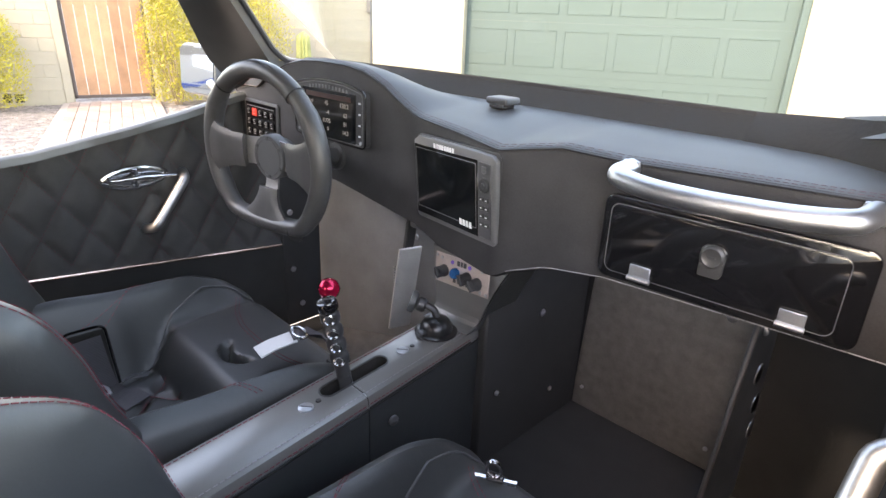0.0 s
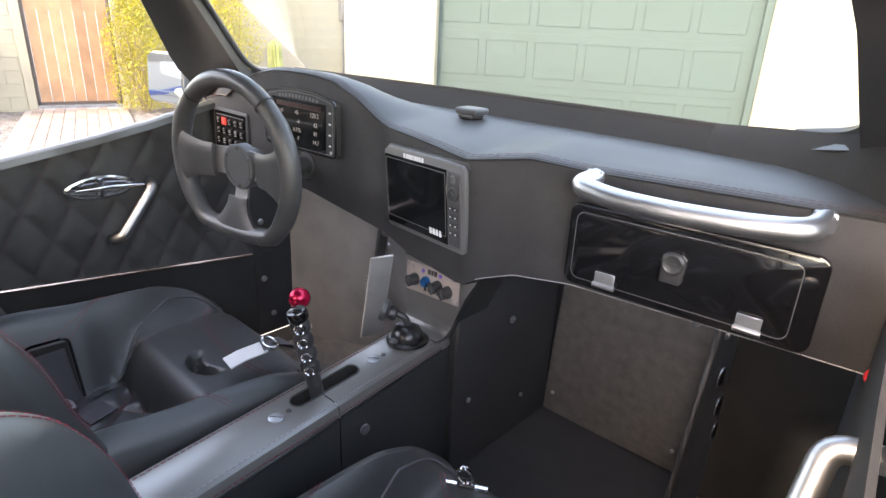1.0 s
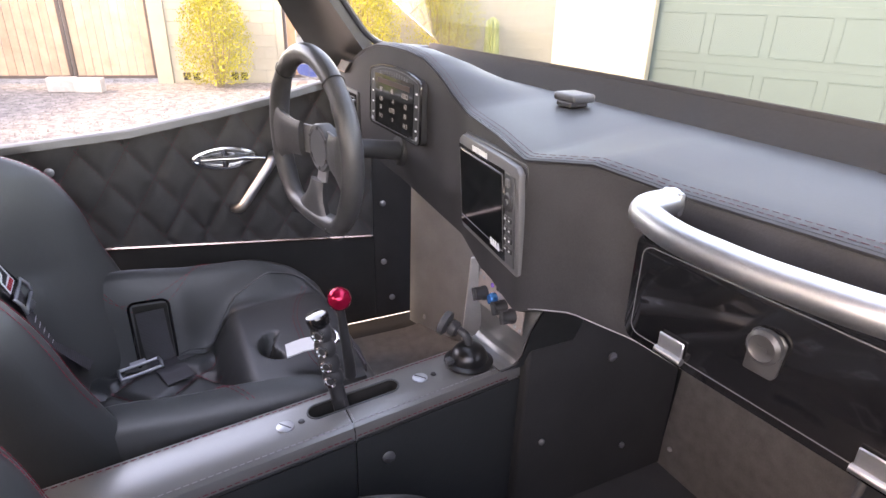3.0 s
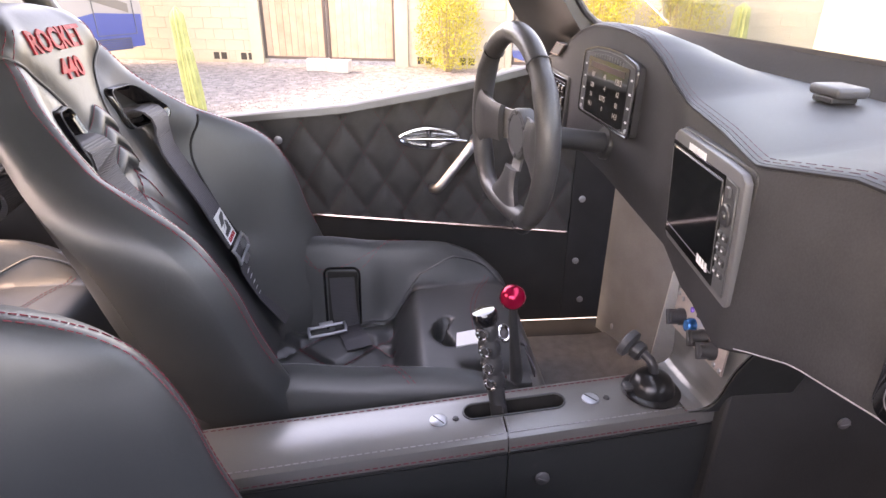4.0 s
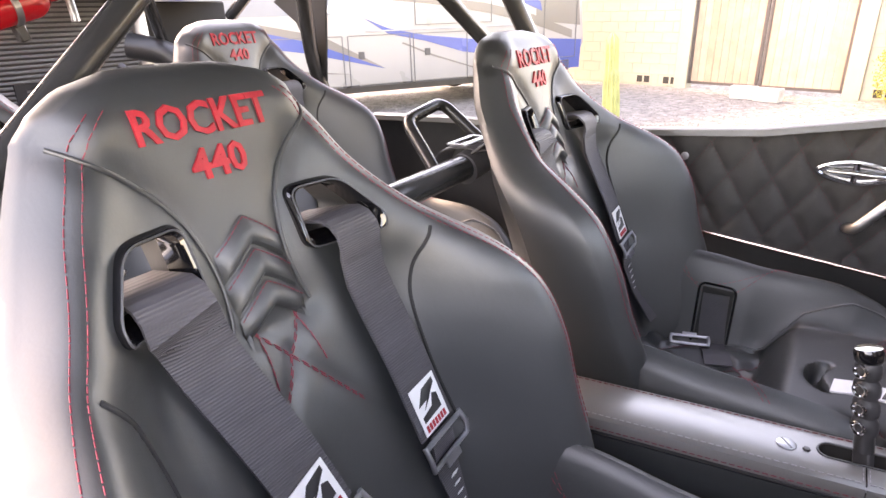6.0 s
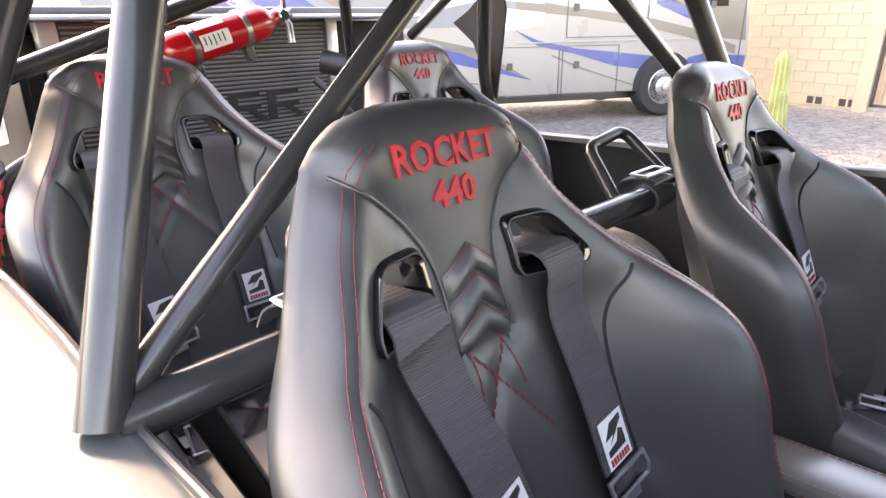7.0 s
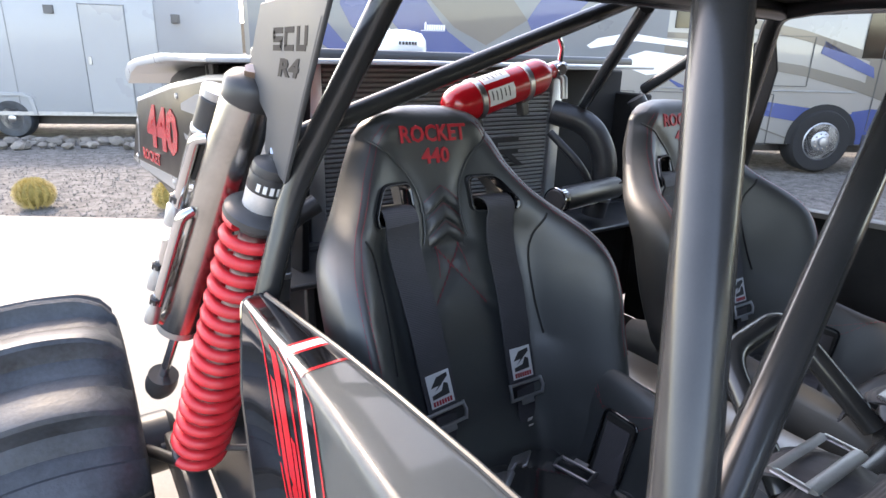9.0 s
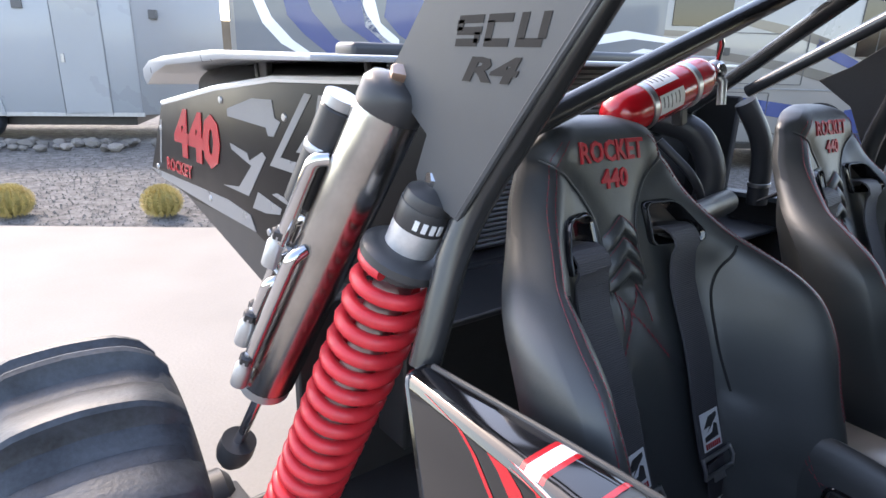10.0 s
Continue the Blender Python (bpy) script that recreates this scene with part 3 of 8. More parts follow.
# grey upper rear with white and blue arcs
stripe([(4.3, 1.5), (10.42, 1.5), (10.42, 3.3), (4.3, 3.3)], RV_GREY, out=0.004)
for pts, material in (
    ([(10.16, 2.24), (10.05, 1.95), (9.81, 1.69), (9.5, 1.52), (9.32, 1.52), (9.65, 1.74), (9.92, 2.03), (10.01, 2.24), (9.9, 3.2), (10.1, 3.2)], WHITE_PAINT),
    ([(9.75, 2.25), (9.71, 2.06), (9.49, 1.82), (9.18, 1.58), (8.65, 1.54), (9.07, 1.78), (9.37, 2.12), (9.42, 2.26), (9.2, 3.2), (9.7, 3.2)], RV_BLUE),
    ([(9.11, 2.28), (8.96, 1.99), (8.52, 1.7), (8.11, 1.61), (8.43, 1.85), (8.62, 2.1), (8.70, 2.29), (8.6, 3.2), (9.0, 3.2)], RV_BLUE),
    ([(8.68, 2.19), (8.65, 1.95), (8.38, 1.73), (8.17, 1.68), (8.17, 1.79), (8.43, 2.0), (8.51, 2.3), (8.4, 3.2), (8.55, 3.2)], WHITE_PAINT),
    ([(8.38, 2.08), (8.17, 1.85), (7.87, 1.66), (7.19, 1.53), (7.09, 1.63), (7.56, 1.96), (7.88, 2.37), (7.9, 3.2), (8.2, 3.2)], RV_BLUE),
    ([(6.99, 1.78), (6.4, 2.14), (6.62, 2.41), (6.8, 3.2), (7.7, 3.2), (7.83, 2.38), (7.46, 2.01)], RV_TAUPE),
    ([(6.4, 2.14), (6.28, 1.9), (5.88, 2.05), (5.5, 2.44), (5.3, 3.2), (6.2, 3.2), (6.22, 2.42)], RV_BLUE),
    ([(5.49, 1.82), (5.34, 1.92), (4.88, 2.01), (3.86, 1.89), (3.85, 1.82), (4.76, 1.9), (5.43, 1.78)], WHITE_PAINT),
    ([(4.9, 1.54), (4.84, 1.69), (4.59, 1.77), (3.83, 1.69), (3.85, 1.52), (4.54, 1.42)], WHITE_PAINT),
):
    stripe(pts, material, out=0.008)
for k in range(9):
    stripe([(7.90 - k * 0.034, 1.97), (7.875 - k * 0.034, 1.97), (7.87 - k * 0.034, 2.04 if k else 2.07), (7.895 - k * 0.034, 2.04 if k else 2.07)], WHITE_PAINT, "name_bar", 0.011)
stripe([(7.60, 1.955), (7.95, 1.955), (7.95, 1.963), (7.60, 1.963)], WHITE_PAINT, "name_bar", 0.011)


def hatch(s0, s1, z0, z1, grip):
    """A flush compartment door shown by its seams, with a black paddle handle."""
    d = thing_seam(s0, s1, z0, z1)
    part("handle", box(grip - 0.05, grip + 0.05, -0.020, -0.008, z0 + 0.55 * (z1 - z0), z0 + 0.55 * (z1 - z0) + 0.11, 0.006, 1, m=RM), BLACK, d, "black paddle handle")


def thing_seam(s0, s1, z0, z1):
    d = part("door_seam", box(s0, s1, -0.0125, -0.002, z1, z1 + 0.010, 0, m=RM), PLASTIC, rv)
    for a, b, c, e in ((s0, s1, z0 - 0.010, z0), (s0 - 0.010, s0, z0, z1), (s1, s1 + 0.010, z0, z1)):
        part("seam", box(a, b, -0.0125, -0.002, c, e, 0, m=RM), PLASTIC, d)
    return d


for s0, s1, z0, z1, grip in ((2.51, 3.49, 0.42, 1.18, 3.25), (3.56, 4.6, 0.42, 1.18, 4.4), (4.7, 5.9, 0.42, 1.18, 5.7), (6.0, 7.0, 0.42, 1.18, 6.8), (2.03, 3.44, 1.32, 2.03, 3.3), (0.22, 0.92, 0.66, 2.6, 0.84)):
    hatch(s0, s1, z0, z1, grip)
part("belt_rail", box(1.2, 4.3, -0.016, -0.004, 1.235, 1.255, 0.003, 1, m=RM), TRIM_GREY, rv, "raised rail along the side")
# Flat plate paints the shade of an arch onto the closed side
part("wheel_arch", prism([(1.62 + 0.57 * math.cos(a), 0.49 + 0.57 * math.sin(a)) for a in span(-0.1, math.pi + 0.1, 20)], "y", -0.0125, 0.004, 0, m=RM), DULL_BLACK, rv, "flat black plate standing for the wheel arch's shade")
part("step_grille", box(0.35, 0.95, -0.02, 0.01, 0.42, 0.60, 0.006, 1, m=RM), BLACK, rv)
for k in range(5):
    part("grille_bar", box(0.37, 0.93, -0.026, -0.018, 0.435 + k * 0.032, 0.450 + k * 0.032, 0.003, 1, m=RM), RV_BLUE, rv)
part("side_window", prism([(3.3, 2.1), (4.2, 2.1), (4.2, 2.75), (3.3, 2.75)], "y", -0.012, 0.004, 0.004, 1, m=RM), SCREEN, rv, "dark tinted side window")
part("side_window", prism([(0.55, 1.75), (1.25, 1.75), (1.25, 2.7), (0.7, 2.7)], "y", -0.012, 0.004, 0.004, 1, m=RM), SCREEN, rv, "dark tinted cab window")
part("chassis", box(0.6, 10.3, 0.3, 2.2, 0.28, 0.45, 0.01, 1, m=RM), BLACK, rv)


def road_wheel(parent, c, r, wd):
    """A tyre with its steel rim, facing along the side's outward way."""
    a = Vector(c)
    m = aim(a, a + RNN)
    ty = part("tyre", lathe([(r * 0.6, 0.02), (r * 0.68, 0.03), (r * 0.93, 0.03), (r, -0.02), (r, -wd), (r * 0.9, -wd - 0.05), (r * 0.6, -wd - 0.05)], m, 40), DULL_BLACK, parent)
    rim = part("rim", lathe([(r * 0.60, 0.02), (r * 0.57, 0.03), (r * 0.54, -0.02), (r * 0.46, -0.035), (r * 0.36, 0.0), (r * 0.30, 0.03), (r * 0.16, 0.045), (r * 0.13, 0.09), (0, 0.10)], m, 32), ALU, ty, "bright steel rim")
    for k in range(10):
        q = 2 * math.pi * k / 10
        # Dark discs on the rim paint the shade in its hand holes
        part("hand_hole", lathe([(0.026, 0), (0.026, 0.012), (0, 0.012)], m @ Matrix.Translation((r * 0.44 * math.cos(q), r * 0.44 * math.sin(q), -0.030)), 12), DULL_BLACK, rim, "dark disc standing for a hole's shade")
        part("wheel_nut", lathe([(0.014, 0), (0.014, 0.02), (0, 0.022)], m @ Matrix.Translation((r * 0.25 * math.cos(q), r * 0.25 * math.sin(q), 0.034)), 6), CHROME, rim)


road_wheel(rv, R0 + RD * 1.62 + RNN * 0.02 + Vector((0, 0, 0.49)), 0.49, 0.28)
road_wheel(rv, R0 + RD * 7.9 + RNN * 0.02 + Vector((0, 0, 0.49)), 0.49, 0.28)
road_wheel(rv, R0 + RD * 1.62 - RNN * 2.2 + Vector((0, 0, 0.49)), 0.49, 0.28)

# cargo trailer
T0 = Vector((-0.75, -11.95, 0))
TD = Vector((2.28, -1.0, 0)).normalized()
TNN = Vector((1.0, 2.28, 0)).normalized()
TM = Matrix(((TD.x, -TNN.x, 0, T0.x), (TD.y, -TNN.y, 0, T0.y), (0, 0, 1, 0), (0, 0, 0, 1)))
tr = thing("cargo_trailer", "white enclosed cargo trailer with a side door", "trailer", at=T0)
part("body", prism([(0, 0), (7, 0), (7, 2.4), (0, 2.4), (-1.3, 1.2)], "z", 0.42, 2.75, 0.03, 2, m=TM), TRAILER, tr)
dr = part("side_door", box(0.50, 1.23, -0.012, 0.01, 0.44, 2.30, 0.004, 1, m=TM), TRAILER, tr)
for a, b, c, e in ((0.484, 0.496, 0.42, 2.32), (1.234, 1.246, 0.42, 2.32), (0.484, 1.246, 2.304, 2.316)):
    part("door_seal", box(a, b, -0.016, 0.01, c, e, 0.002, 1, m=TM), TRIM_GREY, dr)
part("lock", box(1.12, 1.18, -0.03, -0.01, 1.30, 1.44, 0.006, 1, m=TM), STEEL, dr)
part("vent", box(1.62, 1.78, -0.03, 0.0, 2.13, 2.27, 0.006, 1, m=TM), GREY_PL, tr, "small louvred side vent")
part("vent", box(-0.35, -0.22, 0.20, 0.40, 2.05, 2.20, 0.006, 1, m=TM), GREY_PL, tr, "small louvred side vent")
for s in (0.0, 2.42, 4.9):
    part("seam", box(s - 0.008, s + 0.008, -0.006, 0.004, 0.44, 2.72, 0, m=TM), TRIM_GREY, tr)
part("skirt_rail", box(-0.02, 7.0, -0.012, 0.02, 0.40, 0.47, 0.004, 1, m=TM), ALU, tr, "bright lower rail")
part("undercarriage", box(0.2, 6.8, 0.3, 2.1, 0.22, 0.42, 0.01, 1, m=TM), BLACK, tr)
for k in range(4):
    part("name_bar", box(1.95 - k * 0.07, 2.0 - k * 0.07, -0.004, 0.004, 2.42, 2.46, 0, m=TM), RV_BLUE, tr)
for s in (2.6, 3.5):
    a = TM @ Vector((s, 0.02, 0.34))
    mw = aim(a, a + TNN)
    ty = part("tyre", lathe([(0.19, 0.02), (0.22, 0.03), (0.31, 0.03), (0.34, -0.02), (0.34, -0.2), (0.3, -0.24), (0.2, -0.24)], mw, 36), RUBBER, tr)
    part("rim", lathe([(0.20, 0.02), (0.185, 0.02), (0.17, -0.02), (0.10, 0.0), (0.05, 0.03), (0, 0.035)], mw, 28), STEEL, ty)
part("fender", prism([(2.15, 0.42), (2.2, 0.72), (2.35, 0.80), (3.75, 0.80), (3.9, 0.72), (3.95, 0.42), (3.88, 0.42), (3.83, 0.70), (3.7, 0.74), (2.4, 0.74), (2.27, 0.70), (2.22, 0.42)], "y", -0.03, 0.01, 0.004, 1, m=TM), TRAILER, tr)

# boulders heaped by the trailer, and loose stones in the gravel


def boulder_mesh(seed, name="boulder"):
    b = bmesh.new()
    bmesh.ops.create_icosphere(b, subdivisions=2, radius=1.0)
    for v in b.verts:
        v.co *= 1 + 0.38 * noise.noise(v.co * 1.3 + Vector((seed * 7.1, 0, 0)))
        v.co.z *= 0.72
    return finish(name, b, STONE, 30)


rocks = [boulder_mesh(k) for k in range(5)]
for k in range(150):
    s, o = random.uniform(-1.6, 6.5), random.uniform(-0.3, 1.5)
    r = random.uniform(0.04, 0.12)
    p = TM @ Vector((s, -0.5 - o * 0.5, 0))
    ob = new("boulder", rocks[k % 5])
    ob.matrix_basis = Matrix.Translation((p.x, p.y, r * 0.35)) @ Matrix.Rotation(random.uniform(0, 6), 4, "Z") @ Matrix.Diagonal((r * random.uniform(0.9, 1.4), r, r, 1))
    tagged(ob, "grey-tan boulder in a heap before the trailer", "boulder", "boulders")
vs, fs = [], []
for k in range(60000):
    far = random.random() ** 1.6
    a = random.uniform(2.1, 5.4)
    d = 4.0 + 9.0 * far
    x, y = math.cos(a) * d, math.sin(a) * d
    if x > -3.2 and y > -4.5:
        continue
    if -3.6 < x < 1.6 and y > -6.9 + (1.6 - x) * 0.63 - 0.05:
        continue
    r = random.uniform(0.005, 0.014)
    c = Vector((x, y, -0.02 + r * 0.4 + 0.012 * noise.noise((x * 0.9, y * 0.9, 0))))
    i = len(vs)
    t = random.uniform(0, 6.3)
    for q in range(5):
        e = r * random.uniform(0.7, 1.3)
        vs.append(c + Vector((e * math.cos(t + q * 1.257), e * math.sin(t + q * 1.257), -r * 0.5)))
    vs.append(c + Vector((random.uniform(-0.3, 0.3) * r, random.uniform(-0.3, 0.3) * r, r * 0.7)))
    fs += [(i + q, i + (q + 1) % 5, i + 5) for q in range(5)]
me = bpy.data.meshes.new("loose_gravel")
me.from_pydata(vs, [], fs)
me.materials.append(PEBBLE)
tagged(new("loose_gravel", me), "loose grey and tan gravel stones", "gravel", kind="stuff")

# far hills
hb = bmesh.new()
sheet(lambda u, v: Vector((420 * math.cos(u), 420 * math.sin(u), -2 + v * (22 + 16 * noise.noise((u * 3, 0, 0)) + 6 * noise.noise((u * 11, 5, 0))))), span(0, 2 * math.pi, 160), [0, 0.5, 1.0], bm=hb)
solo("backdrop", hb, HILL, "far brown desert hills", "hills", kind="structure")

# ---- the car's shell ----
car = thing("sand_car", "black and silver open four-seat sand buggy", "buggy", at=(CX, 0, 0.55))


def mir(x):
    return 2 * CX - x


def right_in(y):
    """How far the right side's inner face has drawn in at a place along the car."""
    return along([(-0.8, 0.012), (-0.5, -0.012), (-0.2, -0.026), (0.0, -0.028), (0.4, -0.05), (0.85, -0.10), (1.35, -0.14)], y)


def right_out(y):
    """Where the right side's top turns down into its flank."""
    return along([(-0.8, 0.850), (-0.5, 0.858), (-0.1, 0.880), (0.4, 0.875), (0.85, 0.84), (1.35, 0.80)], y)


def sweep(y, drop):
    """How far forward the right flank's rear end has swept at a drop below its top."""
    return 0.80 * drop * max(0, (0.6 - y) / 1.37)


def right_section(y, z):
    a, b = 0.802 + right_in(y), right_out(y)
    return [(a - 0.002, z - 0.018), (a, z - 0.003), (a + 0.008, z), (b - 0.008, z - 0.002), (b - 0.001, z - 0.006), (b + 0.004, z - 0.014), (b + 0.035, z - 0.12), (b + 0.060, z - 0.30), (b + 0.060, 0.60)]


def screw(x, y, z, normal, parent=None, r=0.008):
    """A domed slotted screw head standing on a panel."""
    m = aim((x, y, z), Vector((x, y, z)) + Vector(normal))
    b = lathe([(r, -0.002), (r, 0.0015), (r * 0.7, 0.003), (0, 0.0035)], m, 14)
    box(-r * 0.75, r * 0.75, -r * 0.12, r * 0.12, 0.0034, 0.0042, 0, bm=b, m=m @ pose(0, 0, 0, 0, 0, random.uniform(0, 180)))
    part("screw", b, ALU, parent or car, "slotted bright screw")


# floor pan, firewall and footwells
part("floor_pan", box(-0.79, 0.87, -1.30, 1.46, 0.585, 0.62, 0.004, 1), CARPET, car)
part("firewall", box(-0.79, 0.87, 1.46, 1.48, 0.60, 1.36, 0.004, 1), BLACK, car)
part("front_floor", sheet(lambda x, y: Vector((x, y, 0.62 + 0.002 + 0.10 * ease(1.15, 1.46, y))), span(-0.70, -0.09, 4), span(0.95, 1.455, 8), 0.006), TEXTURED, car, "textured dark metal driver's floor plate")
part("toe_panel", prism([(0.030, 0.615), (0.440, 0.625), (0.420, 1.0), (0.30, 1.19), (0.06, 1.19)], "y", 1.425, 1.437, 0.003, 1), TEXTURED, car, "textured bronze-grey toe panel")
for p in ((0.058, 0.676), (0.375, 0.679)):
    screw(p[0], 1.423, p[1], (0, -1, 0), r=0.005)
part("toe_side", prism([(1.15, 0.63), (1.43, 0.63), (1.43, 1.18), (1.30, 1.18)], "x", 0.445, 0.455, 0.003, 1), BLACK, car)
for y, z in ((1.34, 0.95), (1.37, 0.87), (1.39, 0.80)):
    part("lightening_hole", lathe([(0.020, -0.012), (0.024, -0.004), (0.024, 0.0), (0.018, 0.0), (0.018, -0.012)], aim((0.445, y, z), (0.40, y, z)), 18), STEEL, car, "rolled-edge hole in a bracket")
screw(0.40, 1.30, 1.06, (0, -1, 0), r=0.010)
screw(0.455, 1.30, 1.055, (0, -1, 0), r=0.008)
part("bulkhead_right", box(0.45, 0.87, 1.40, 1.42, 0.60, 1.2, 0.004, 1), CARPET, car)
# grey panel by the driver's feet, standing at a slant
FP = Matrix(((0.36, -0.10, 0, -0.74), (0.12, 1.0, 0, 1.17), (0, 0, 1, 0), (0, 0, 0, 1)))
part("kick_panel", prism([(0, 0.60), (1.0, 0.60), (1.06, 0.74), (1.12, 0.98), (0.78, 1.10), (0.35, 1.18), (0.02, 1.20)], "y", 0, 0.008, 0.002, 1, m=FP), ALU_PANEL, car, "scuffed grey sheet-metal kick panel")
screw(-0.676, 1.19, 0.66, (-0.2, -1, 0))
screw(-0.40, 1.26, 0.99, (-0.2, -1, 0))
ped = thing("accelerator_pedal", "bare aluminium accelerator pedal plate in the driver's footwell", "pedal", at=(-0.38, 1.2, 0.75))
pm = aim((-0.405, 1.205, 0.735), (-0.338, 1.185, 1.0))
part("plate", box(-0.032, 0.032, -0.004, 0.004, 0.0, 0.27, 0.003, 2, m=pm), BARE_ALU, ped)
part("arm", box(-0.012, 0.012, 0.004, 0.022, 0.12, 0.40, 0.003, 1, m=pm), BLACK, ped)
part("pivot", lathe([(0.016, -0.02), (0.018, 0), (0.016, 0.02)], aim((-0.33, 1.19, 1.07), (-0.29, 1.19, 1.07)), 16), STEEL, ped)
part("return_spring", tube([(-0.42 + 0.010 * math.cos(k * 0.9), 1.21 + 0.010 * math.sin(k * 0.9), 0.86 + k * 0.0012) for k in range(40)], 0.0022, 5), STEEL, ped)


# centre tunnel
def tunnel(y):
    """The tunnel's left and right edge and its top at a place along the car."""
    k = (y - 0.33) / 0.72
    return -0.005 - 0.085 * k, 0.100 - 0.085 * k, 0.965


SLOT0, SLOT1 = 0.696, 0.846


def axis_x(y):
    l, r, z = tunnel(y)
    return (l + r) / 2


def slot_point(a):
    """A place on the rounded shifter slot's outline, by its angle; 0 points forward."""
    cy = SLOT1 - 0.016 if math.cos(a) > 0 else SLOT0 + 0.016
    y = cy + 0.016 * math.cos(a)
    return Vector((axis_x(y) - 0.009 + 0.016 * math.sin(a), y, 0.965))


def cover_mesh(y0, y1, front, n=10):
    """One leather cover of the tunnel, with half of the shifter slot cut into its top."""
    o = bmesh.new()
    rings = []
    for y in span(y0, y1, n):
        l, r, z = tunnel(y)
        q = 0.010
        rings.append([o.verts.new(p) for p in ((l, y, 0.62), (l, y, z - q), (l + q * 0.3, y, z - q * 0.3), (l + q, y, z), (r - q, y, z), (r - q * 0.3, y, z - q * 0.3), (r, y, z - q), (r + 0.001, y, z - 0.022), (r - 0.003, y, z - 0.026), (r - 0.003, y, 0.62))])
    for a, b in zip(rings, rings[1:]):
        for j in range(9):
            if j != 3:
                o.faces.new((a[j], a[j + 1], b[j + 1], b[j]))
    cut_y = y0 if front else y1
    arc = [slot_point(a) for a in (span(-math.pi / 2, math.pi / 2, 12) if front else span(math.pi * 1.5, math.pi / 2, 12))]
    lead, tail = arc[0].copy(), arc[-1].copy()
    lead.y = tail.y = cut_y
    lead.x, tail.x = axis_x(cut_y) - 0.025, axis_x(cut_y) + 0.007
    notch = [o.verts.new(p) for p in [lead] + arc + [tail]]
    left, right = [r[3] for r in rings], [r[4] for r in rings]
    if front:
        o.faces.new(left[::-1] + notch + right)
        o.faces.new(rings[-1][::-1])
    else:
        o.faces.new(left + notch + right[::-1])
        o.faces.new(rings[0])
    return o


con = thing("centre_console", "black stitched leather centre console with a shifter slot", "console", at=(0.02, 0.6, 0.62))
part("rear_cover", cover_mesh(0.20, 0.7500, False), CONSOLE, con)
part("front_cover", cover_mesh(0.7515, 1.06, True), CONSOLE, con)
COVERS = ((0.205, 0.748), (0.754, 1.03))
for a, b in COVERS:
    for off, zz, thread in ((-0.0105, 0.9656, GREY_THREAD), (0.0014, 0.9495, RED_THREAD)):
        part("stitching", dashes(resample([(tunnel(y)[1] + off, y, zz) for y in (a, b)], 0.05), 0.0007), thread, con, "stitching along the edge")
    part("stitching", dashes(resample([(tunnel(y)[0] + 0.012, y, 0.9656) for y in (a, b)], 0.05), 0.0006), RED_THREAD, con, "dark red stitching")
    part("edge_cord", tube([(tunnel(y)[1] + 0.0008, y, 0.9425) for y in span(a, b, 8)], 0.0022, 8), PIPING, con)
for a, b in ((0.20, 0.7495), (0.7520, 1.06)):
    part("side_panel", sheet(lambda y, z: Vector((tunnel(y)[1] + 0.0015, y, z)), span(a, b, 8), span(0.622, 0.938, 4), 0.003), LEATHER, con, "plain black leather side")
st = bmesh.new()
dashes(resample([(axis_x(0.7505) + 0.012, 0.7475, 0.9656), (tunnel(0.7505)[1] - 0.012, 0.7475, 0.9656)], 0.05), 0.0006, bm=st)
dashes(resample([(axis_x(0.7505) + 0.012, 0.7545, 0.9656), (tunnel(0.7505)[1] - 0.012, 0.7545, 0.9656)], 0.05), 0.0006, bm=st)
part("cross_stitching", st, GREY_THREAD, con, "pale stitching across the seam")
# the slot's rolled edge and the dark well under it
ring = [slot_point(2 * math.pi * k / 32) for k in range(32)]
part("slot_rim", tube([p + Vector((0, 0, 0.0004)) for p in ring], 0.0016, 6, True), LEATHER, con)
well = bmesh.new()
tops, lows = [well.verts.new(p) for p in ring], [well.verts.new(p - Vector((0, 0, 0.08))) for p in ring]
for k in range(32):
    well.faces.new((tops[k], tops[(k + 1) % 32], lows[(k + 1) % 32], lows[k]))
well.faces.new(lows)
part("slot_well", well, HOLLOW_SHADE, con, "dark open shifter slot")
part("gate_plate", box(-0.004, 0.012, 0.715, 0.80, 0.930, 0.934, 0.001, 1), STEEL, con, "steel gate deep in the slot")
for y, dx in ((0.660, -0.010), (0.884, -0.012)):
    m = pose(axis_x(y) + dx + 0.010, y, 0.9655)
    b = lathe([(0.0125, -0.001), (0.0125, 0.001), (0.010, 0.0022), (0, 0.0024)], m, 20)
    part("cap_screw", b, ALU, con, "bright slotted cap screw")
    part("screw_slot", box(-0.0105, 0.0105, -0.0010, 0.0010, 0.0020, 0.0026, 0, m=m @ pose(0, 0, 0, 0, 0, 40)), BLACK, con)
    part("stud", lathe([(0.005, 0), (0.004, 0.002), (0, 0.0025)], pose(axis_x(y) - 0.002, y + 0.024, 0.9655), 12), BLACK, con)
# the ramp that climbs to the switch plate
RAMP = [(1.000, 0.9662), (1.015, 0.9675), (1.026, 0.972), (1.033, 0.980), (1.037, 0.992), (1.037, 1.010), (1.034, 1.035), (1.030, 1.065), (1.027, 1.10), (1.026, 1.125)]


def ramp_at(u, v):
    i = min(8, int(v))
    (ya, za), (yb, zb) = RAMP[i], RAMP[i + 1]
    y, z = ya + (yb - ya) * (v - i), za + (zb - za) * (v - i)
    k = max(0, (z - 0.966) / 0.16)
    left, right = -0.088, 0.019 + 0.085 * k ** 1.3
    return Vector((left + (right - left) * u, y + 0.012 * u * u * (1 - k), z))


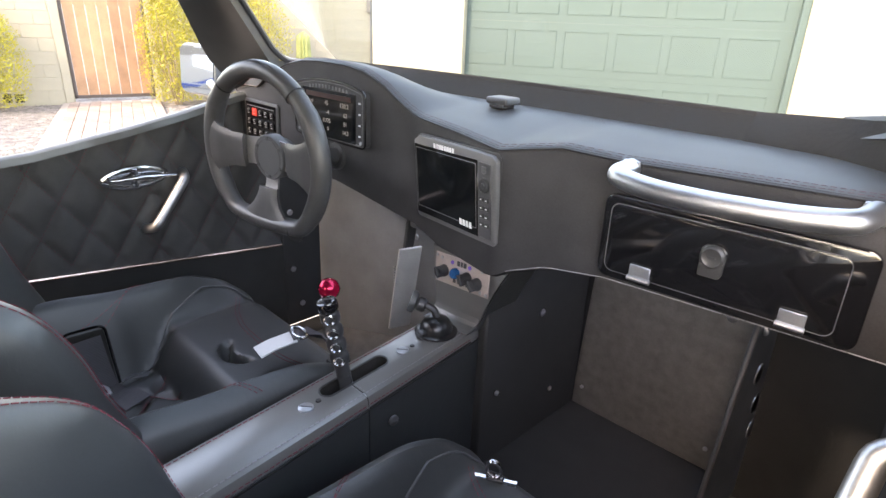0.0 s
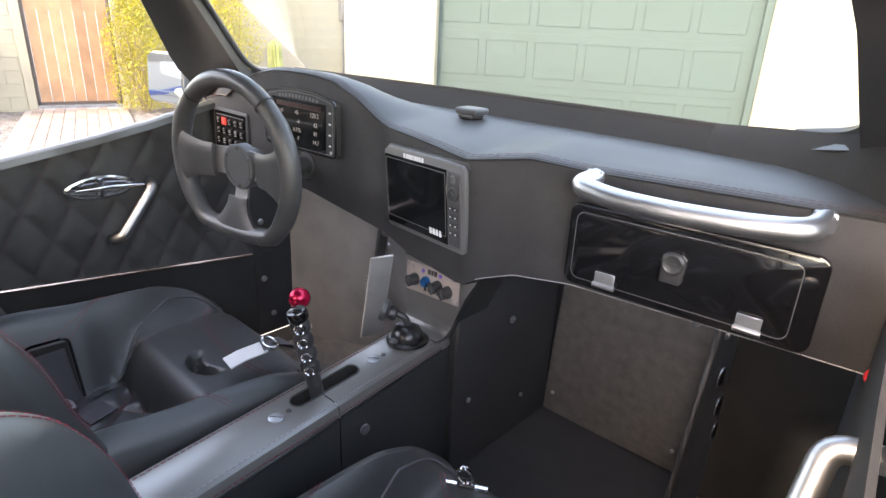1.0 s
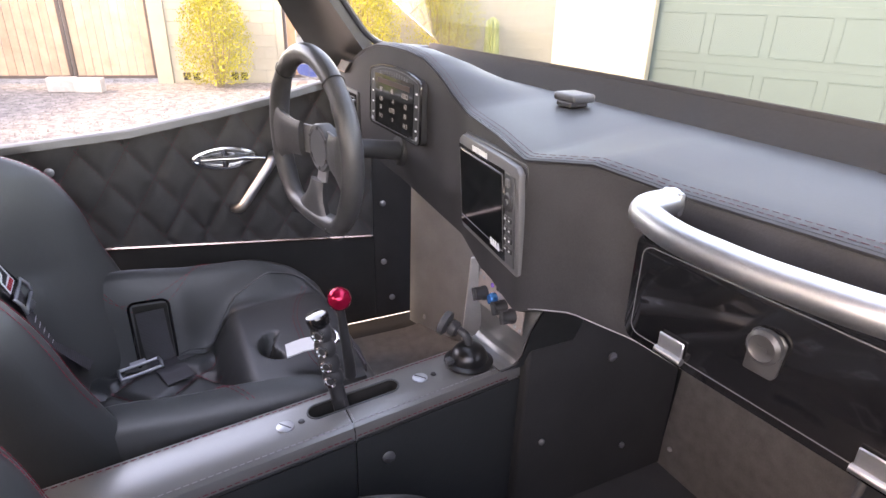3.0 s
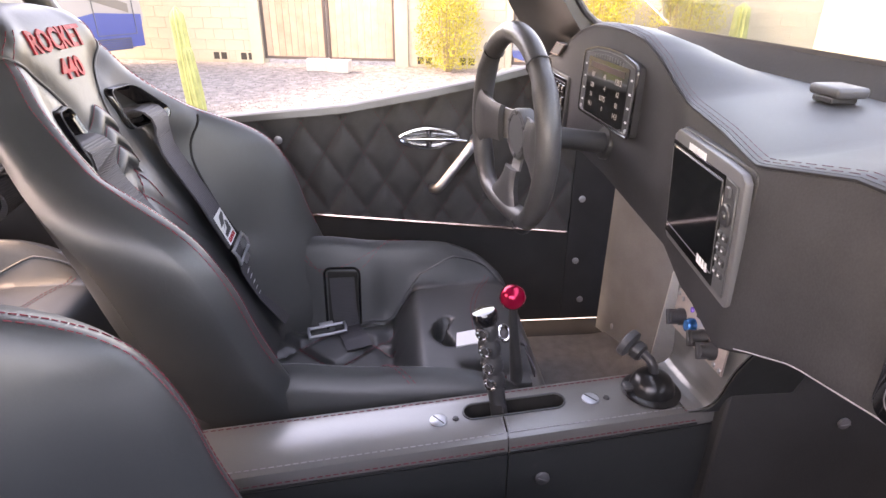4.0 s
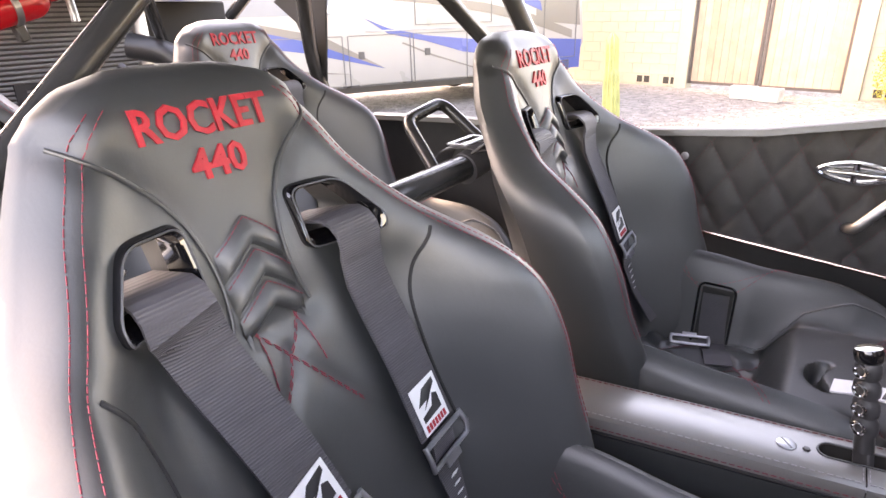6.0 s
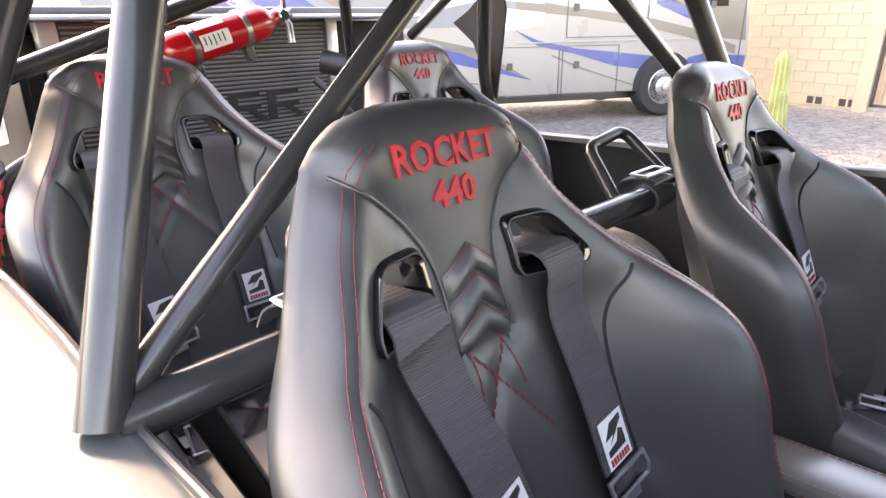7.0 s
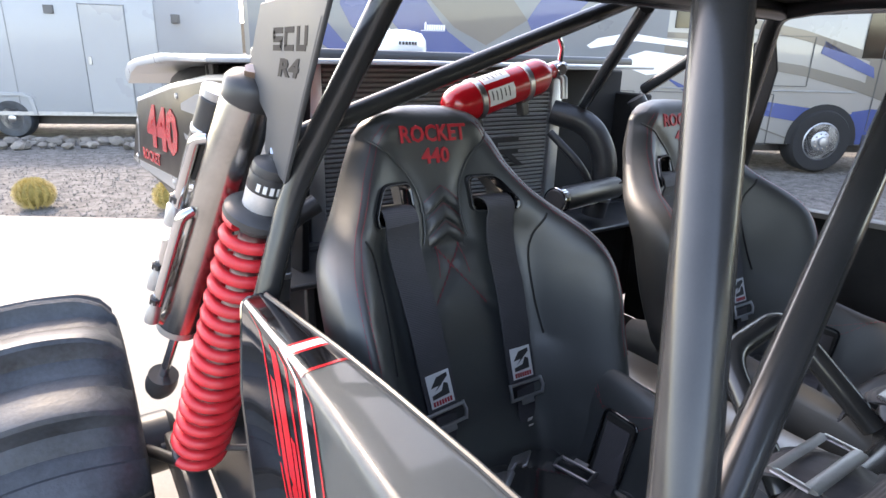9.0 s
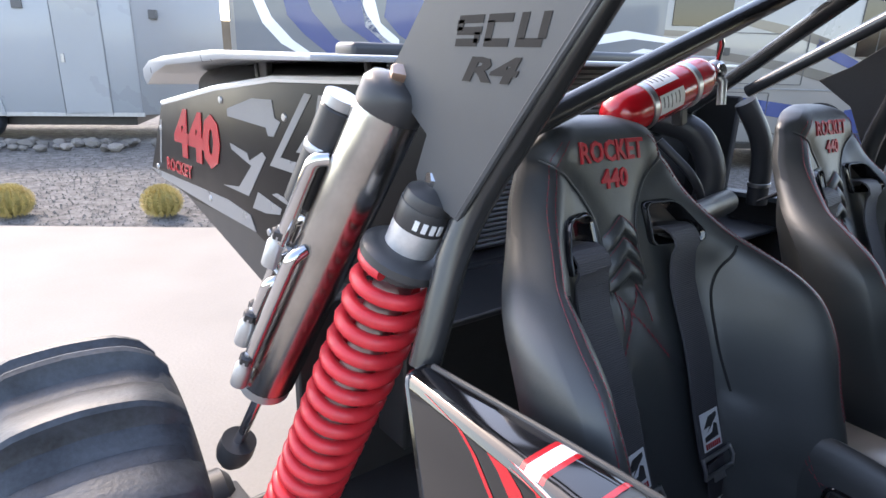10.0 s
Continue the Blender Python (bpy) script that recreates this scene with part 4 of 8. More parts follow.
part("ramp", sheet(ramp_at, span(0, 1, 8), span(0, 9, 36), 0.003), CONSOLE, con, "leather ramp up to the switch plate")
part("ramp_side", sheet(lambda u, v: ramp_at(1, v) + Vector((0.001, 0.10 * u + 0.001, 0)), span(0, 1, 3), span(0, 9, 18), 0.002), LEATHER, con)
st = bmesh.new()
for u in (0.985, 0.93):
    dashes([ramp_at(u, v) + Vector((0, -0.0012, 0.0006)) for v in span(0, 9, 24)], 0.0007, bm=st)
part("ramp_stitching", st, RED_THREAD, con, "red double stitching")
part("tunnel_wall", prism([(1.05, 0.62), (1.43, 0.62), (1.43, 1.19), (1.06, 1.15)], "x", -0.05, 0.035, 0.004, 1), CARPET, con)
part("tunnel_rear", prism([(-1.25, 0.62), (0.197, 0.62), (0.197, 0.960), (-1.25, 0.950)], "x", -0.005, 0.105, 0.010, 2), CONSOLE, con, "satin grey-black cover between the seats")
screw(0.0555, 0.80, 0.895, (1, 0, 0), con, 0.010)
screw(0.039, 1.239, 0.945, (1, 0, 0), con, 0.009)
screw(0.039, 1.10, 0.80, (1, 0, 0), con, 0.006)
screw(0.041, 1.30, 0.72, (1, 0, 0), con, 0.006)

# switch plate
SPM = Matrix.Translation((-0.004, 1.016, 1.0875)) @ Matrix.Rotation(radians(86), 4, "X") @ Matrix.Rotation(radians(3), 4, "Z") @ Matrix.Diagonal((0.92, 1, 1, 1))
sw = thing("switch_plate", "pale metal air-control plate with black knobs and a blue button", "control panel", at=(-0.006, 1.02, 1.084))
part("plate", box(-0.076, 0.076, -0.030, 0.030, -0.003, 0.0, 0.0012, 1, m=SPM), COPPER_PLATE, sw)
for x, y in ((-0.048, -0.004), (0.046, -0.008), (0.018, -0.004)):
    kb = lathe([(0.0125, 0), (0.0125, 0.006), (0.010, 0.010), (0.009, 0.020), (0, 0.021)], SPM @ pose(x, y, 0), 18)
    box(-0.003, 0.003, -0.011, 0.011, 0.009, 0.024, 0.001, 1, kb, SPM @ pose(x, y, 0, 0, 0, 30))
    part("knob", kb, BLACK, sw, "black pointer knob")
part("button", lathe([(0.011, 0), (0.011, 0.006), (0.008, 0.011), (0, 0.012)], SPM @ pose(-0.015, -0.002, 0), 18), BLUE_KNOB, sw, "blue anodised push button")
for x, y in ((-0.070, 0.024), (0.070, 0.024), (-0.070, -0.024), (0.070, -0.024), (-0.056, 0.021), (0.058, 0.019), (0.055, -0.023)):
    part("rivet", lathe([(0.0038, 0), (0.003, 0.0018), (0, 0.002)], SPM @ pose(x, y, 0), 10), STEEL, sw)
for x in (-0.025, 0.024):
    part("indicator", lathe([(0.004, 0), (0.004, 0.002), (0, 0.003)], SPM @ pose(x, 0.018, 0), 12), mat("violet_lamp", (0.25, 0.15, 0.6), 0.2, bump=0), sw, "small violet indicator")
for i, x in enumerate((-0.022, -0.010, 0.002, 0.014)):
    part("mark", box(x, x + 0.008, -0.022, -0.015, 0, 0.0006, 0, m=SPM), BLACK, sw)
for x, w in ((-0.012, 0.008), (-0.002, 0.006), (0.006, 0.008)):
    part("mark", box(x, x + w, 0.014, 0.024, 0, 0.0006, 0, m=SPM), BLACK, sw)
# small radio above the plate
RAD = Matrix.Translation((-0.03, 1.028, 1.138)) @ Matrix.Rotation(radians(70), 4, "X")
radio = thing("radio_unit", "small black intercom radio with an amber display and grey keys", "radio", at=(-0.03, 1.035, 1.135))
part("case", box(-0.06, 0.10, -0.020, 0.022, -0.06, 0.0, 0.003, 1, m=RAD), BLACK, radio)
part("display", box(-0.050, 0.0, -0.004, 0.016, 0, 0.001, 0, m=RAD), mat("amber_lcd", (0.16, 0.07, 0.03), 0.3, bump=0), radio, "dull amber display")
for i in range(5):
    part("key", lathe([(0.0055, 0), (0.0055, 0.003), (0.004, 0.0045), (0, 0.0048)], RAD @ pose(-0.048 + i * 0.0145, -0.013, 0), 12), GREY_PL, radio)
for i in range(5):
    part("fin", box(0.03 + 0.0, 0.098, -0.016 + i * 0.007, -0.013 + i * 0.007, 0, 0.003, 0, m=RAD), BLACK, radio)

# shifter and hand lever
sh = thing("gear_shifter", "black drilled gear shifter handle in the console slot", "gear shifter", at=(0.0, 0.752, 0.95))
A, B = Vector((-0.006, 0.752, 0.935)), Vector((-0.014, 0.728, 1.085))
side = Vector((0.78, -0.62, 0.05)).normalized()
lz = (B - A).normalized()
lx = (side - lz * side.dot(lz)).normalized()
LM = Matrix.Translation(A) @ Matrix((lx, lz.cross(lx), lz)).transposed().to_4x4()
L = (B - A).length
grip = [(0.0125, L * 0.30)]
for i in range(4):
    c = L + 0.010 - i * 0.0265
    grip += [(0.0125, c + 0.0125), (0.0155, c + 0.008), (0.0165, c), (0.0155, c - 0.008), (0.0125, c - 0.0125)]
grip = sorted(set(grip), key=lambda p: p[1])
part("lever", prism([(-0.0115, -0.03), (0.0115, -0.03), (0.0115, L * 0.34), (-0.0115, L * 0.34)], "x", -0.006, 0.006, 0.002, 1, m=LM), BLACK, sh, "flat black lower lever")
part("grip", lathe(grip, LM @ Matrix.Diagonal((0.80, 1, 1, 1)), 24), BLACK, sh, "scalloped black grip")
part("cap", lathe([(0.0135, -0.012), (0.0165, -0.008), (0.0170, 0.002), (0.0150, 0.007), (0, 0.009)], LM @ pose(0, 0, L + 0.032, 8, 0, 0), 24), GLOSS, sh, "gloss black top cap")
for i in range(4):
    part("drilled_hole", lathe([(0.0098, -0.004), (0.0098, 0.0010), (0.0080, 0.0018), (0.0065, -0.0005), (0.0, -0.0016)], LM @ Matrix.Translation((0.0132, 0, L + 0.010 - i * 0.0265)) @ Matrix.Rotation(radians(90), 4, "Y"), 20), CHROME, sh, "bright chamfered hole")
hb2 = thing("transfer_lever", "slim black lever with a red anodised ball knob", "lever", at=(-0.10, 0.79, 0.9))
part("shaft", tube([(-0.105, 0.80, 0.80), (-0.100, 0.79, 0.97), (-0.091, 0.777, 1.085)], [0.012, 0.010, 0.006], 10), BLACK, hb2)
part("knob", lathe([(0.006, -0.018), (0.010, -0.0165), (0.0165, -0.010), (0.0195, 0), (0.0165, 0.0105), (0.010, 0.0165), (0, 0.0195)], aim((-0.090, 0.776, 1.100), (-0.087, 0.772, 1.14)), 24), RED_KNOB, hb2, "red anodised ball knob")
part("pivot_block", box(-0.118, -0.090, 0.780, 0.818, 0.90, 0.945, 0.004, 2), BLACK, hb2)

# phone mount with its suction cup
CUP = Vector((-0.028, 0.978, 0.9675))
pmnt = thing("phone_mount", "black suction-cup phone mount with a round magnet head", "phone mount", at=CUP)
part("suction_cup", lathe([(0.042, 0), (0.042, 0.003), (0.039, 0.005), (0.033, 0.006), (0.031, 0.016), (0.024, 0.027), (0.012, 0.033), (0, 0.034)], Matrix.Translation(CUP), 28), mat("black_suction_cup", (0.012, 0.012, 0.013), 0.28, var=0.2, bump=0.05), pmnt)
part("lock_lever", box(-0.008, 0.008, -0.044, -0.020, 0.006, 0.014, 0.002, 1, m=Matrix.Translation(CUP)), BLACK, pmnt)
part("neck", tube(fillet([CUP + Vector((0, 0, 0.030)), CUP + Vector((-0.004, -0.003, 0.048)), CUP + Vector((-0.020, -0.014, 0.056))], 0.01), 0.007, 10), BLACK, pmnt)
hd = aim(CUP + Vector((-0.018, -0.012, 0.052)), CUP + Vector((-0.052, -0.038, 0.066)))
part("ball_nut", lathe([(0.011, 0), (0.0145, 0.004), (0.0145, 0.015), (0.011, 0.019)], hd, 12), BLACK, pmnt)
part("magnet_head", lathe([(0.012, 0.018), (0.022, 0.022), (0.022, 0.031), (0.020, 0.033), (0, 0.033)], hd, 26), PLASTIC, pmnt)

# ---- dash ----


def dash_y(x):
    return along([(-0.80, 0.985), (-0.60, 0.985), (-0.40, 0.99), (-0.22, 1.005), (-0.14, 1.012), (0.0, 0.992), (0.09, 0.972), (0.115, 0.968), (0.14, 0.972), (0.20, 0.988), (0.29, 1.003), (0.60, 1.028), (0.87, 1.045)], x)


def dash_top(x):
    return along([(-0.80, 1.355), (-0.70, 1.375), (-0.62, 1.410), (-0.55, 1.435), (-0.48, 1.449), (-0.42, 1.452), (-0.34, 1.450), (-0.28, 1.442), (-0.22, 1.418), (-0.17, 1.388), (-0.135, 1.373), (-0.05, 1.368), (0.105, 1.358), (0.15, 1.366), (0.21, 1.376), (0.30, 1.372), (0.60, 1.380), (0.87, 1.385)], x)


def dash_low(x):
    return along([(-0.80, 1.21), (-0.55, 1.20), (-0.375, 1.19), (-0.26, 1.17), (-0.143, 1.15), (-0.05, 1.128), (0.10, 1.128), (0.14, 1.150), (0.20, 1.172), (0.298, 1.183), (0.65, 1.188), (0.87, 1.19)], x)


def dash_rows(x):
    y, zt, zl = dash_y(x), dash_top(x), dash_low(x)
    flat = 1.384
    rows = [(y + 0.16, zl + 0.02), (y + 0.02, zl - 0.002), (y + 0.004, zl + 0.004), (y, zl + 0.018), (y, zl + (zt - zl) * 0.33), (y, zl + (zt - zl) * 0.66), (y, zt - 0.012), (y + 0.003, zt - 0.003), (y + 0.012, zt)]
    for k in (0.2, 0.4, 0.6, 0.8, 1.0):
        e = ease(0.0, 1.0, k)
        rows.append((y + 0.012 + (1.215 - y - 0.012) * k, zt + (flat - zt) * e + 0.004 * math.sin(math.pi * k)))
    return rows


XS = sorted(set(span(-0.80, -0.12, 34) + span(-0.12, 0.30, 28) + span(0.30, 0.69, 14)))
o = bmesh.new()
cols = [[o.verts.new((x, y, z)) for y, z in dash_rows(x)] for x in XS]
for a, b in zip(cols, cols[1:]):
    for j in range(len(a) - 1):
        o.faces.new((a[j], a[j + 1], b[j + 1], b[j]))
dash = thing("dashboard", "black suede-wrapped dashboard with a stitched leather top pad", "dashboard", at=(CX, 1.05, 1.2))
top_faces = [f for f in o.faces if f.calc_center_median().z > 1.352 and all(v.co.y - dash_y(v.co.x) > -0.001 for v in f.verts) and f.calc_center_median().y - dash_y(f.calc_center_median().x) > 0.006]
dup = bmesh.ops.split(o, geom=top_faces)
pad = bmesh.new()
tf = [g for g in dup["geom"] if isinstance(g, bmesh.types.BMFace)]
vm = {}
for f in tf:
    pad.faces.new([vm.setdefault(v, pad.verts.new(v.co)) if v not in vm else vm[v] for v in f.verts])
bmesh.ops.delete(o, geom=tf, context="FACES")
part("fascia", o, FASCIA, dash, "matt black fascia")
part("top_pad", pad, DASH_PAD, dash, "black leather top pad")
st = bmesh.new()
for off, dz in ((0.007, 0.0008), (0.013, 0.0010)):
    dashes([(x, dash_y(x) + off, dash_top(x) + dz - (0.002 if off < 0.01 else 0)) for x in XS], 0.00035, bm=st)
part("edge_stitching", st, DARK_THREAD, dash, "dark red stitching along the pad's edge")
part("edge_piping", tube([(x, dash_y(x) + 0.002, dash_top(x) - 0.006) for x in XS], 0.0028, 6), PIPING, dash)
st = bmesh.new()
dashes([(x, dash_y(x) + 0.002, dash_low(x) + 0.006) for x in XS if x > 0.12], 0.0008, 0.02, 0.0008, bm=st)
part("lower_edge_thread", st, GREY_THREAD, dash)
# trough under the glass and its lip
part("cowl_trough", sheet(lambda x, k: Vector((x, 1.213 + 0.04 * k, 1.376 + 0.045 * k)), span(-0.79, 0.68, 20), span(0, 1, 3), 0.006), DULL_BLACK, dash)
part("cowl_lip", tube([(x, 1.258, 1.419 - 0.006 * (abs(x - CX) / 0.8) ** 2) for x in span(-0.80, 0.69, 24)], 0.008, 8), DULL_BLACK, dash)
gp = thing("gps_puck", "small black antenna puck on the top pad", "antenna", at=(-0.045, 1.15, 1.384))
part("body", box(-0.074, -0.020, 1.135, 1.178, 1.391, 1.404, 0.005, 3), PLASTIC, gp)
part("foot", box(-0.064, -0.028, 1.135, 1.170, 1.384, 1.392, 0.002, 1), BLACK, gp)

# windscreen frame: pillars, header and roof skin
fr = thing("windscreen_frame", "matt black windscreen surround with wide slanted pillars", "windscreen frame", at=(CX, 1.1, 1.4))
OUT_L = [Vector((-0.85, 1.00, 1.340)), Vector((-0.82, 0.925, 1.440)), Vector((-0.70, 0.80, 1.60)), Vector((-0.60, 0.68, 1.745))]
INN_L = [Vector((-0.80, 1.26, 1.405)), Vector((-0.705, 1.06, 1.425)), Vector((-0.655, 0.93, 1.585)), Vector((-0.55, 0.78, 1.745))]
OUT_R = [Vector((0.74, 1.12, 1.345)), Vector((0.74, 0.985, 1.440)), Vector((0.69, 0.87, 1.60)), Vector((0.64, 0.74, 1.745))]
INN_R = [Vector((0.50, 1.235, 1.428)), Vector((0.602, 1.150, 1.452)), Vector((0.588, 0.965, 1.585)), Vector((0.545, 0.80, 1.745))]
for outer, inner, sg in ((OUT_L, INN_L, -1), (OUT_R, INN_R, 1)):
    def pillar(u, v):
        k = min(2, int(v))
        a, b = outer[k].lerp(outer[k + 1], v - k), inner[k].lerp(inner[k + 1], v - k)
        return a.lerp(b, u) + Vector((0.02 * sg, 0.02, 0.0)) * math.sin(math.pi * u)

    part("pillar", sheet(pillar, span(0, 1, 6), span(0, 3, 12), 0.03), BLACK, fr, "wide matt black windscreen pillar")
    part("pillar_bead", tube(fillet([pillar(1.0, v) for v in (0.0, 1.0, 2.0, 3.0)], 0.06, 8), 0.008, 8), BLACK, fr)
CORNER_TOP = [Vector((0.38, 1.256, 1.421)), Vector((0.50, 1.228, 1.431)), Vector((0.57, 1.172, 1.441)), Vector((0.606, 1.118, 1.456)), Vector((0.75, 0.968, 1.468))]
CORNER_LOW = [Vector((0.38, 1.206, 1.360)), Vector((0.50, 1.188, 1.350)), Vector((0.57, 1.148, 1.345)), Vector((0.63, 1.095, 1.340)), Vector((0.77, 0.965, 1.335))]


def corner(u, v):
    k = min(3, int(u))
    return CORNER_LOW[k].lerp(CORNER_LOW[k + 1], u - k).lerp(CORNER_TOP[k].lerp(CORNER_TOP[k + 1], u - k), v) + Vector((0.0, -0.010, 0)) * math.sin(math.pi * v)


part("corner_cover", sheet(corner, span(0, 4, 17), span(0, 1, 6), 0.004), DULL_BLACK, fr, "black cover in the windscreen's lower corner")
part("header", box(-0.58, 0.56, 0.68, 0.86, 1.730, 1.765, 0.012, 3), BLACK, fr)
# Unseen sides are widened to keep sun off the footwells and dash
part("roof_skin", sheet(lambda x, y: Vector((x - 0.04 * ease(-0.2, 0.7, y), y, 1.764 + 0.02 * (1 - ((x - CX) / 0.6) ** 2))), span(-0.69, 0.73, 8), span(-0.80, 0.86, 14), 0.01), BLACK, fr, "gloss black roof panel, its unseen sides widened to shade the footwells")
glassy = bmesh.new()
sheet(lambda x, k: Vector((x * (1 - 0.25 * k) - 0.055 * 0.25 * k, 1.262 - 0.48 * k, 1.422 + 0.325 * k)), span(-0.74, 0.72, 10), span(0, 1, 6), 0.004, glassy)
ws = part("glass", glassy, WINDSHIELD, fr, "clear windscreen glass")
ws.visible_shadow = False

# grab bar and glove box
gb = thing("grab_bar", "satin aluminium grab bar above the glove box", "grab bar", at=(0.45, 0.99, 1.355))
part("bar", tube(fillet([(0.314, 1.006, 1.359), (0.312, 0.960, 1.357), (0.37, 0.948, 1.352), (0.45, 0.951, 1.352), (0.53, 0.961, 1.355), (0.588, 0.977, 1.360), (0.592, 1.028, 1.362)], 0.026, 7), 0.0140, 16), ALU, gb)
for x, y, z in ((0.314, 1.001, 1.359), (0.592, 1.022, 1.362)):
    part("foot", box(x - 0.0135, x + 0.0135, y - 0.002, y + 0.006, z - 0.0125, z + 0.0125, 0.004, 2), ALU, gb, "squared foot of the bar")
GBM = Matrix.Translation((0.452, 1.008, 1.262)) @ Matrix.Rotation(radians(4.6), 4, "Z") @ Matrix.Rotation(radians(90), 4, "X")


def rounded(w, h, r, n=6):
    pts = []
    for cx, cy, a0 in ((w - r, h - r, 0), (-w + r, h - r, 90), (-w + r, -h + r, 180), (w - r, -h + r, 270)):
        pts += [(cx + r * math.cos(radians(a0 + 90 * i / n)), cy + r * math.sin(radians(a0 + 90 * i / n))) for i in range(n + 1)]
    return pts


gl = thing("glove_box", "gloss black lockable glove box in the dashboard", "glove box", at=(0.452, 1.008, 1.262))
part("frame", prism(rounded(0.162, 0.062, 0.016), "z", -0.004, 0.006, 0.002, 2, m=GBM), GLOSS, gl)
lid = part("lid", prism(rounded(0.1435, 0.050, 0.012), "z", 0.006, 0.0085, 0.0012, 2, m=GBM @ pose(-0.0065, 0, 0)), GLOSS, gl)
part("groove", tube([GBM @ Vector((x - 0.0065, y, 0.0083)) for x, y in rounded(0.1435, 0.050, 0.012)], 0.0006, 6, True), GREY_PL, lid, "fine grey edge of the lid")
for x in (-0.096, 0.094):
    h = box(x - 0.015, x + 0.015, -0.050, -0.030, 0.0095, 0.012, 0.001, 1, m=GBM)
    tube([GBM @ Vector((x - 0.016, -0.050, 0.012)), GBM @ Vector((x + 0.016, -0.050, 0.012))], 0.004, 10, bm=h)
    part("hinge", h, ALU, lid, "bright hinge")
lk = bmesh.new()
prism([(-0.016 + 0.0, -0.026), (0.010, -0.026), (0.014, -0.020), (0.016, 0.012), (0.010, 0.018), (-0.010, 0.018), (-0.016, 0.012)], "z", 0.0095, 0.013, 0.002, 2, lk, GBM @ pose(-0.006, 0.008, 0))
lathe([(0.0155, 0.012), (0.0155, 0.018), (0.012, 0.021), (0.010, 0.0195), (0, 0.0195)], GBM @ pose(-0.006, 0.012, 0), 22, lk)
part("lock", lk, BLACK, lid, "round dark key lock on its plate")
part("keyway", box(-0.005, 0.005, -0.0015, 0.0015, 0.0195, 0.0205, 0, m=GBM @ pose(-0.006, 0.012, 0)), BLACK, lid)
rb = thing("kill_button", "round red push button at the dashboard's end", "button", at=(0.70, 1.02, 1.215))
part("cap", lathe([(0.012, 0), (0.013, 0.008), (0.010, 0.013), (0, 0.014)], aim((0.684, 1.026, 1.200), (0.684, 0.98, 1.205)), 20), RED_SPRING, rb)

# chart plotter
tl, tr_, br, bl = Vector((-0.118, 0.995, 1.340)), Vector((0.120, 0.961, 1.345)), Vector((0.122, 0.967, 1.190)), Vector((-0.124, 1.008, 1.180))
cen = (tl + tr_ + br + bl) / 4
ux = ((tr_ - tl) + (br - bl)).normalized()
uy = ((tl - bl) + (tr_ - br)).normalized()
uz = ux.cross(uy).normalized()
uy = uz.cross(ux)
PLM = Matrix.Translation(cen - uz * 0.012) @ Matrix((ux, uy, uz)).transposed().to_4x4()
pl = thing("chart_plotter", "grey-bezel chart plotter with a dark screen and side keys", "chart plotter", at=cen)
part("housing", prism(rounded(0.120, 0.080, 0.010), "z", -0.03, 0.006, 0.003, 2, m=PLM), BLACK, pl)
bz = prism([(-0.117, -0.072), (-0.109, -0.078), (0.108, -0.077), (0.117, -0.070), (0.118, 0.068), (0.108, 0.076), (0.070, 0.078), (-0.100, 0.080), (-0.117, 0.070)], "z", 0.006, 0.016, 0.003, 2, m=PLM)
part("bezel", bz, GREY_PL, pl, "grey plastic bezel")
part("face", prism([(-0.112, -0.068), (0.072, -0.068), (0.072, 0.064), (-0.112, 0.064)], "z", 0.016, 0.0175, 0.0006, 1, m=PLM), GLOSS, pl, "gloss black screen surround")
part("screen", prism(rounded(0.086, 0.054, 0.002), "z", 0.0175, 0.0183, 0, m=PLM @ pose(-0.020, 0.002, 0)), SCREEN, pl, "dark glossy screen")
part("inner_frame", tube([PLM @ Vector((x - 0.020, y + 0.002, 0.0178)) for x, y in rounded(0.088, 0.056, 0.002)], 0.0006, 6, True), GREY_PL, pl)
part("key_strip", prism([(0.076, -0.066), (0.106, -0.066), (0.108, 0.062), (0.078, 0.064)], "z", 0.016, 0.0185, 0.001, 1, m=PLM), PLASTIC, pl)
part("rocker", lathe([(0.013, 0.0185), (0.013, 0.021), (0.011, 0.0225), (0.005, 0.022), (0.004, 0.024), (0, 0.0242)], PLM @ pose(0.092, 0.026, 0), 24), BLACK, pl)
for i in range(4):
    for j in range(2):
        k = part("key", prism(rounded(0.0055, 0.0042, 0.0015, 2), "z", 0.0185, 0.0215, 0.0008, 1, m=PLM @ pose(0.0855 + j * 0.013, 0.002 - i * 0.0145, 0)), BLACK, pl)
        part("legend", box(-0.002, 0.002, -0.001, 0.001, 0.0215, 0.0219, 0, m=PLM @ pose(0.0855 + j * 0.013, 0.002 - i * 0.0145, 0)), WHITE, k)
part("key", prism(rounded(0.005, 0.006, 0.002, 3), "z", 0.0185, 0.022, 0.001, 1, m=PLM @ pose(0.092, 0.052, 0)), GREY_PL, pl)
for i, w in enumerate((0.005, 0.006, 0.008, 0.005, 0.006, 0.006, 0.005, 0.005)):
    part("name_bar", box(0, w, -0.004, 0.004, 0, 0.001, 0, m=PLM @ pose(-0.052 + i * 0.0078, 0.068, 0.016)), WHITE, pl)
for i, w in enumerate((0.007, 0.007, 0.006, 0.006)):
    part("model_bar", box(0, w, -0.0055, 0.0055, 0, 0.001, 0, m=PLM @ pose(0.022 + i * 0.0092, -0.053, 0.0176)), WHITE, pl)

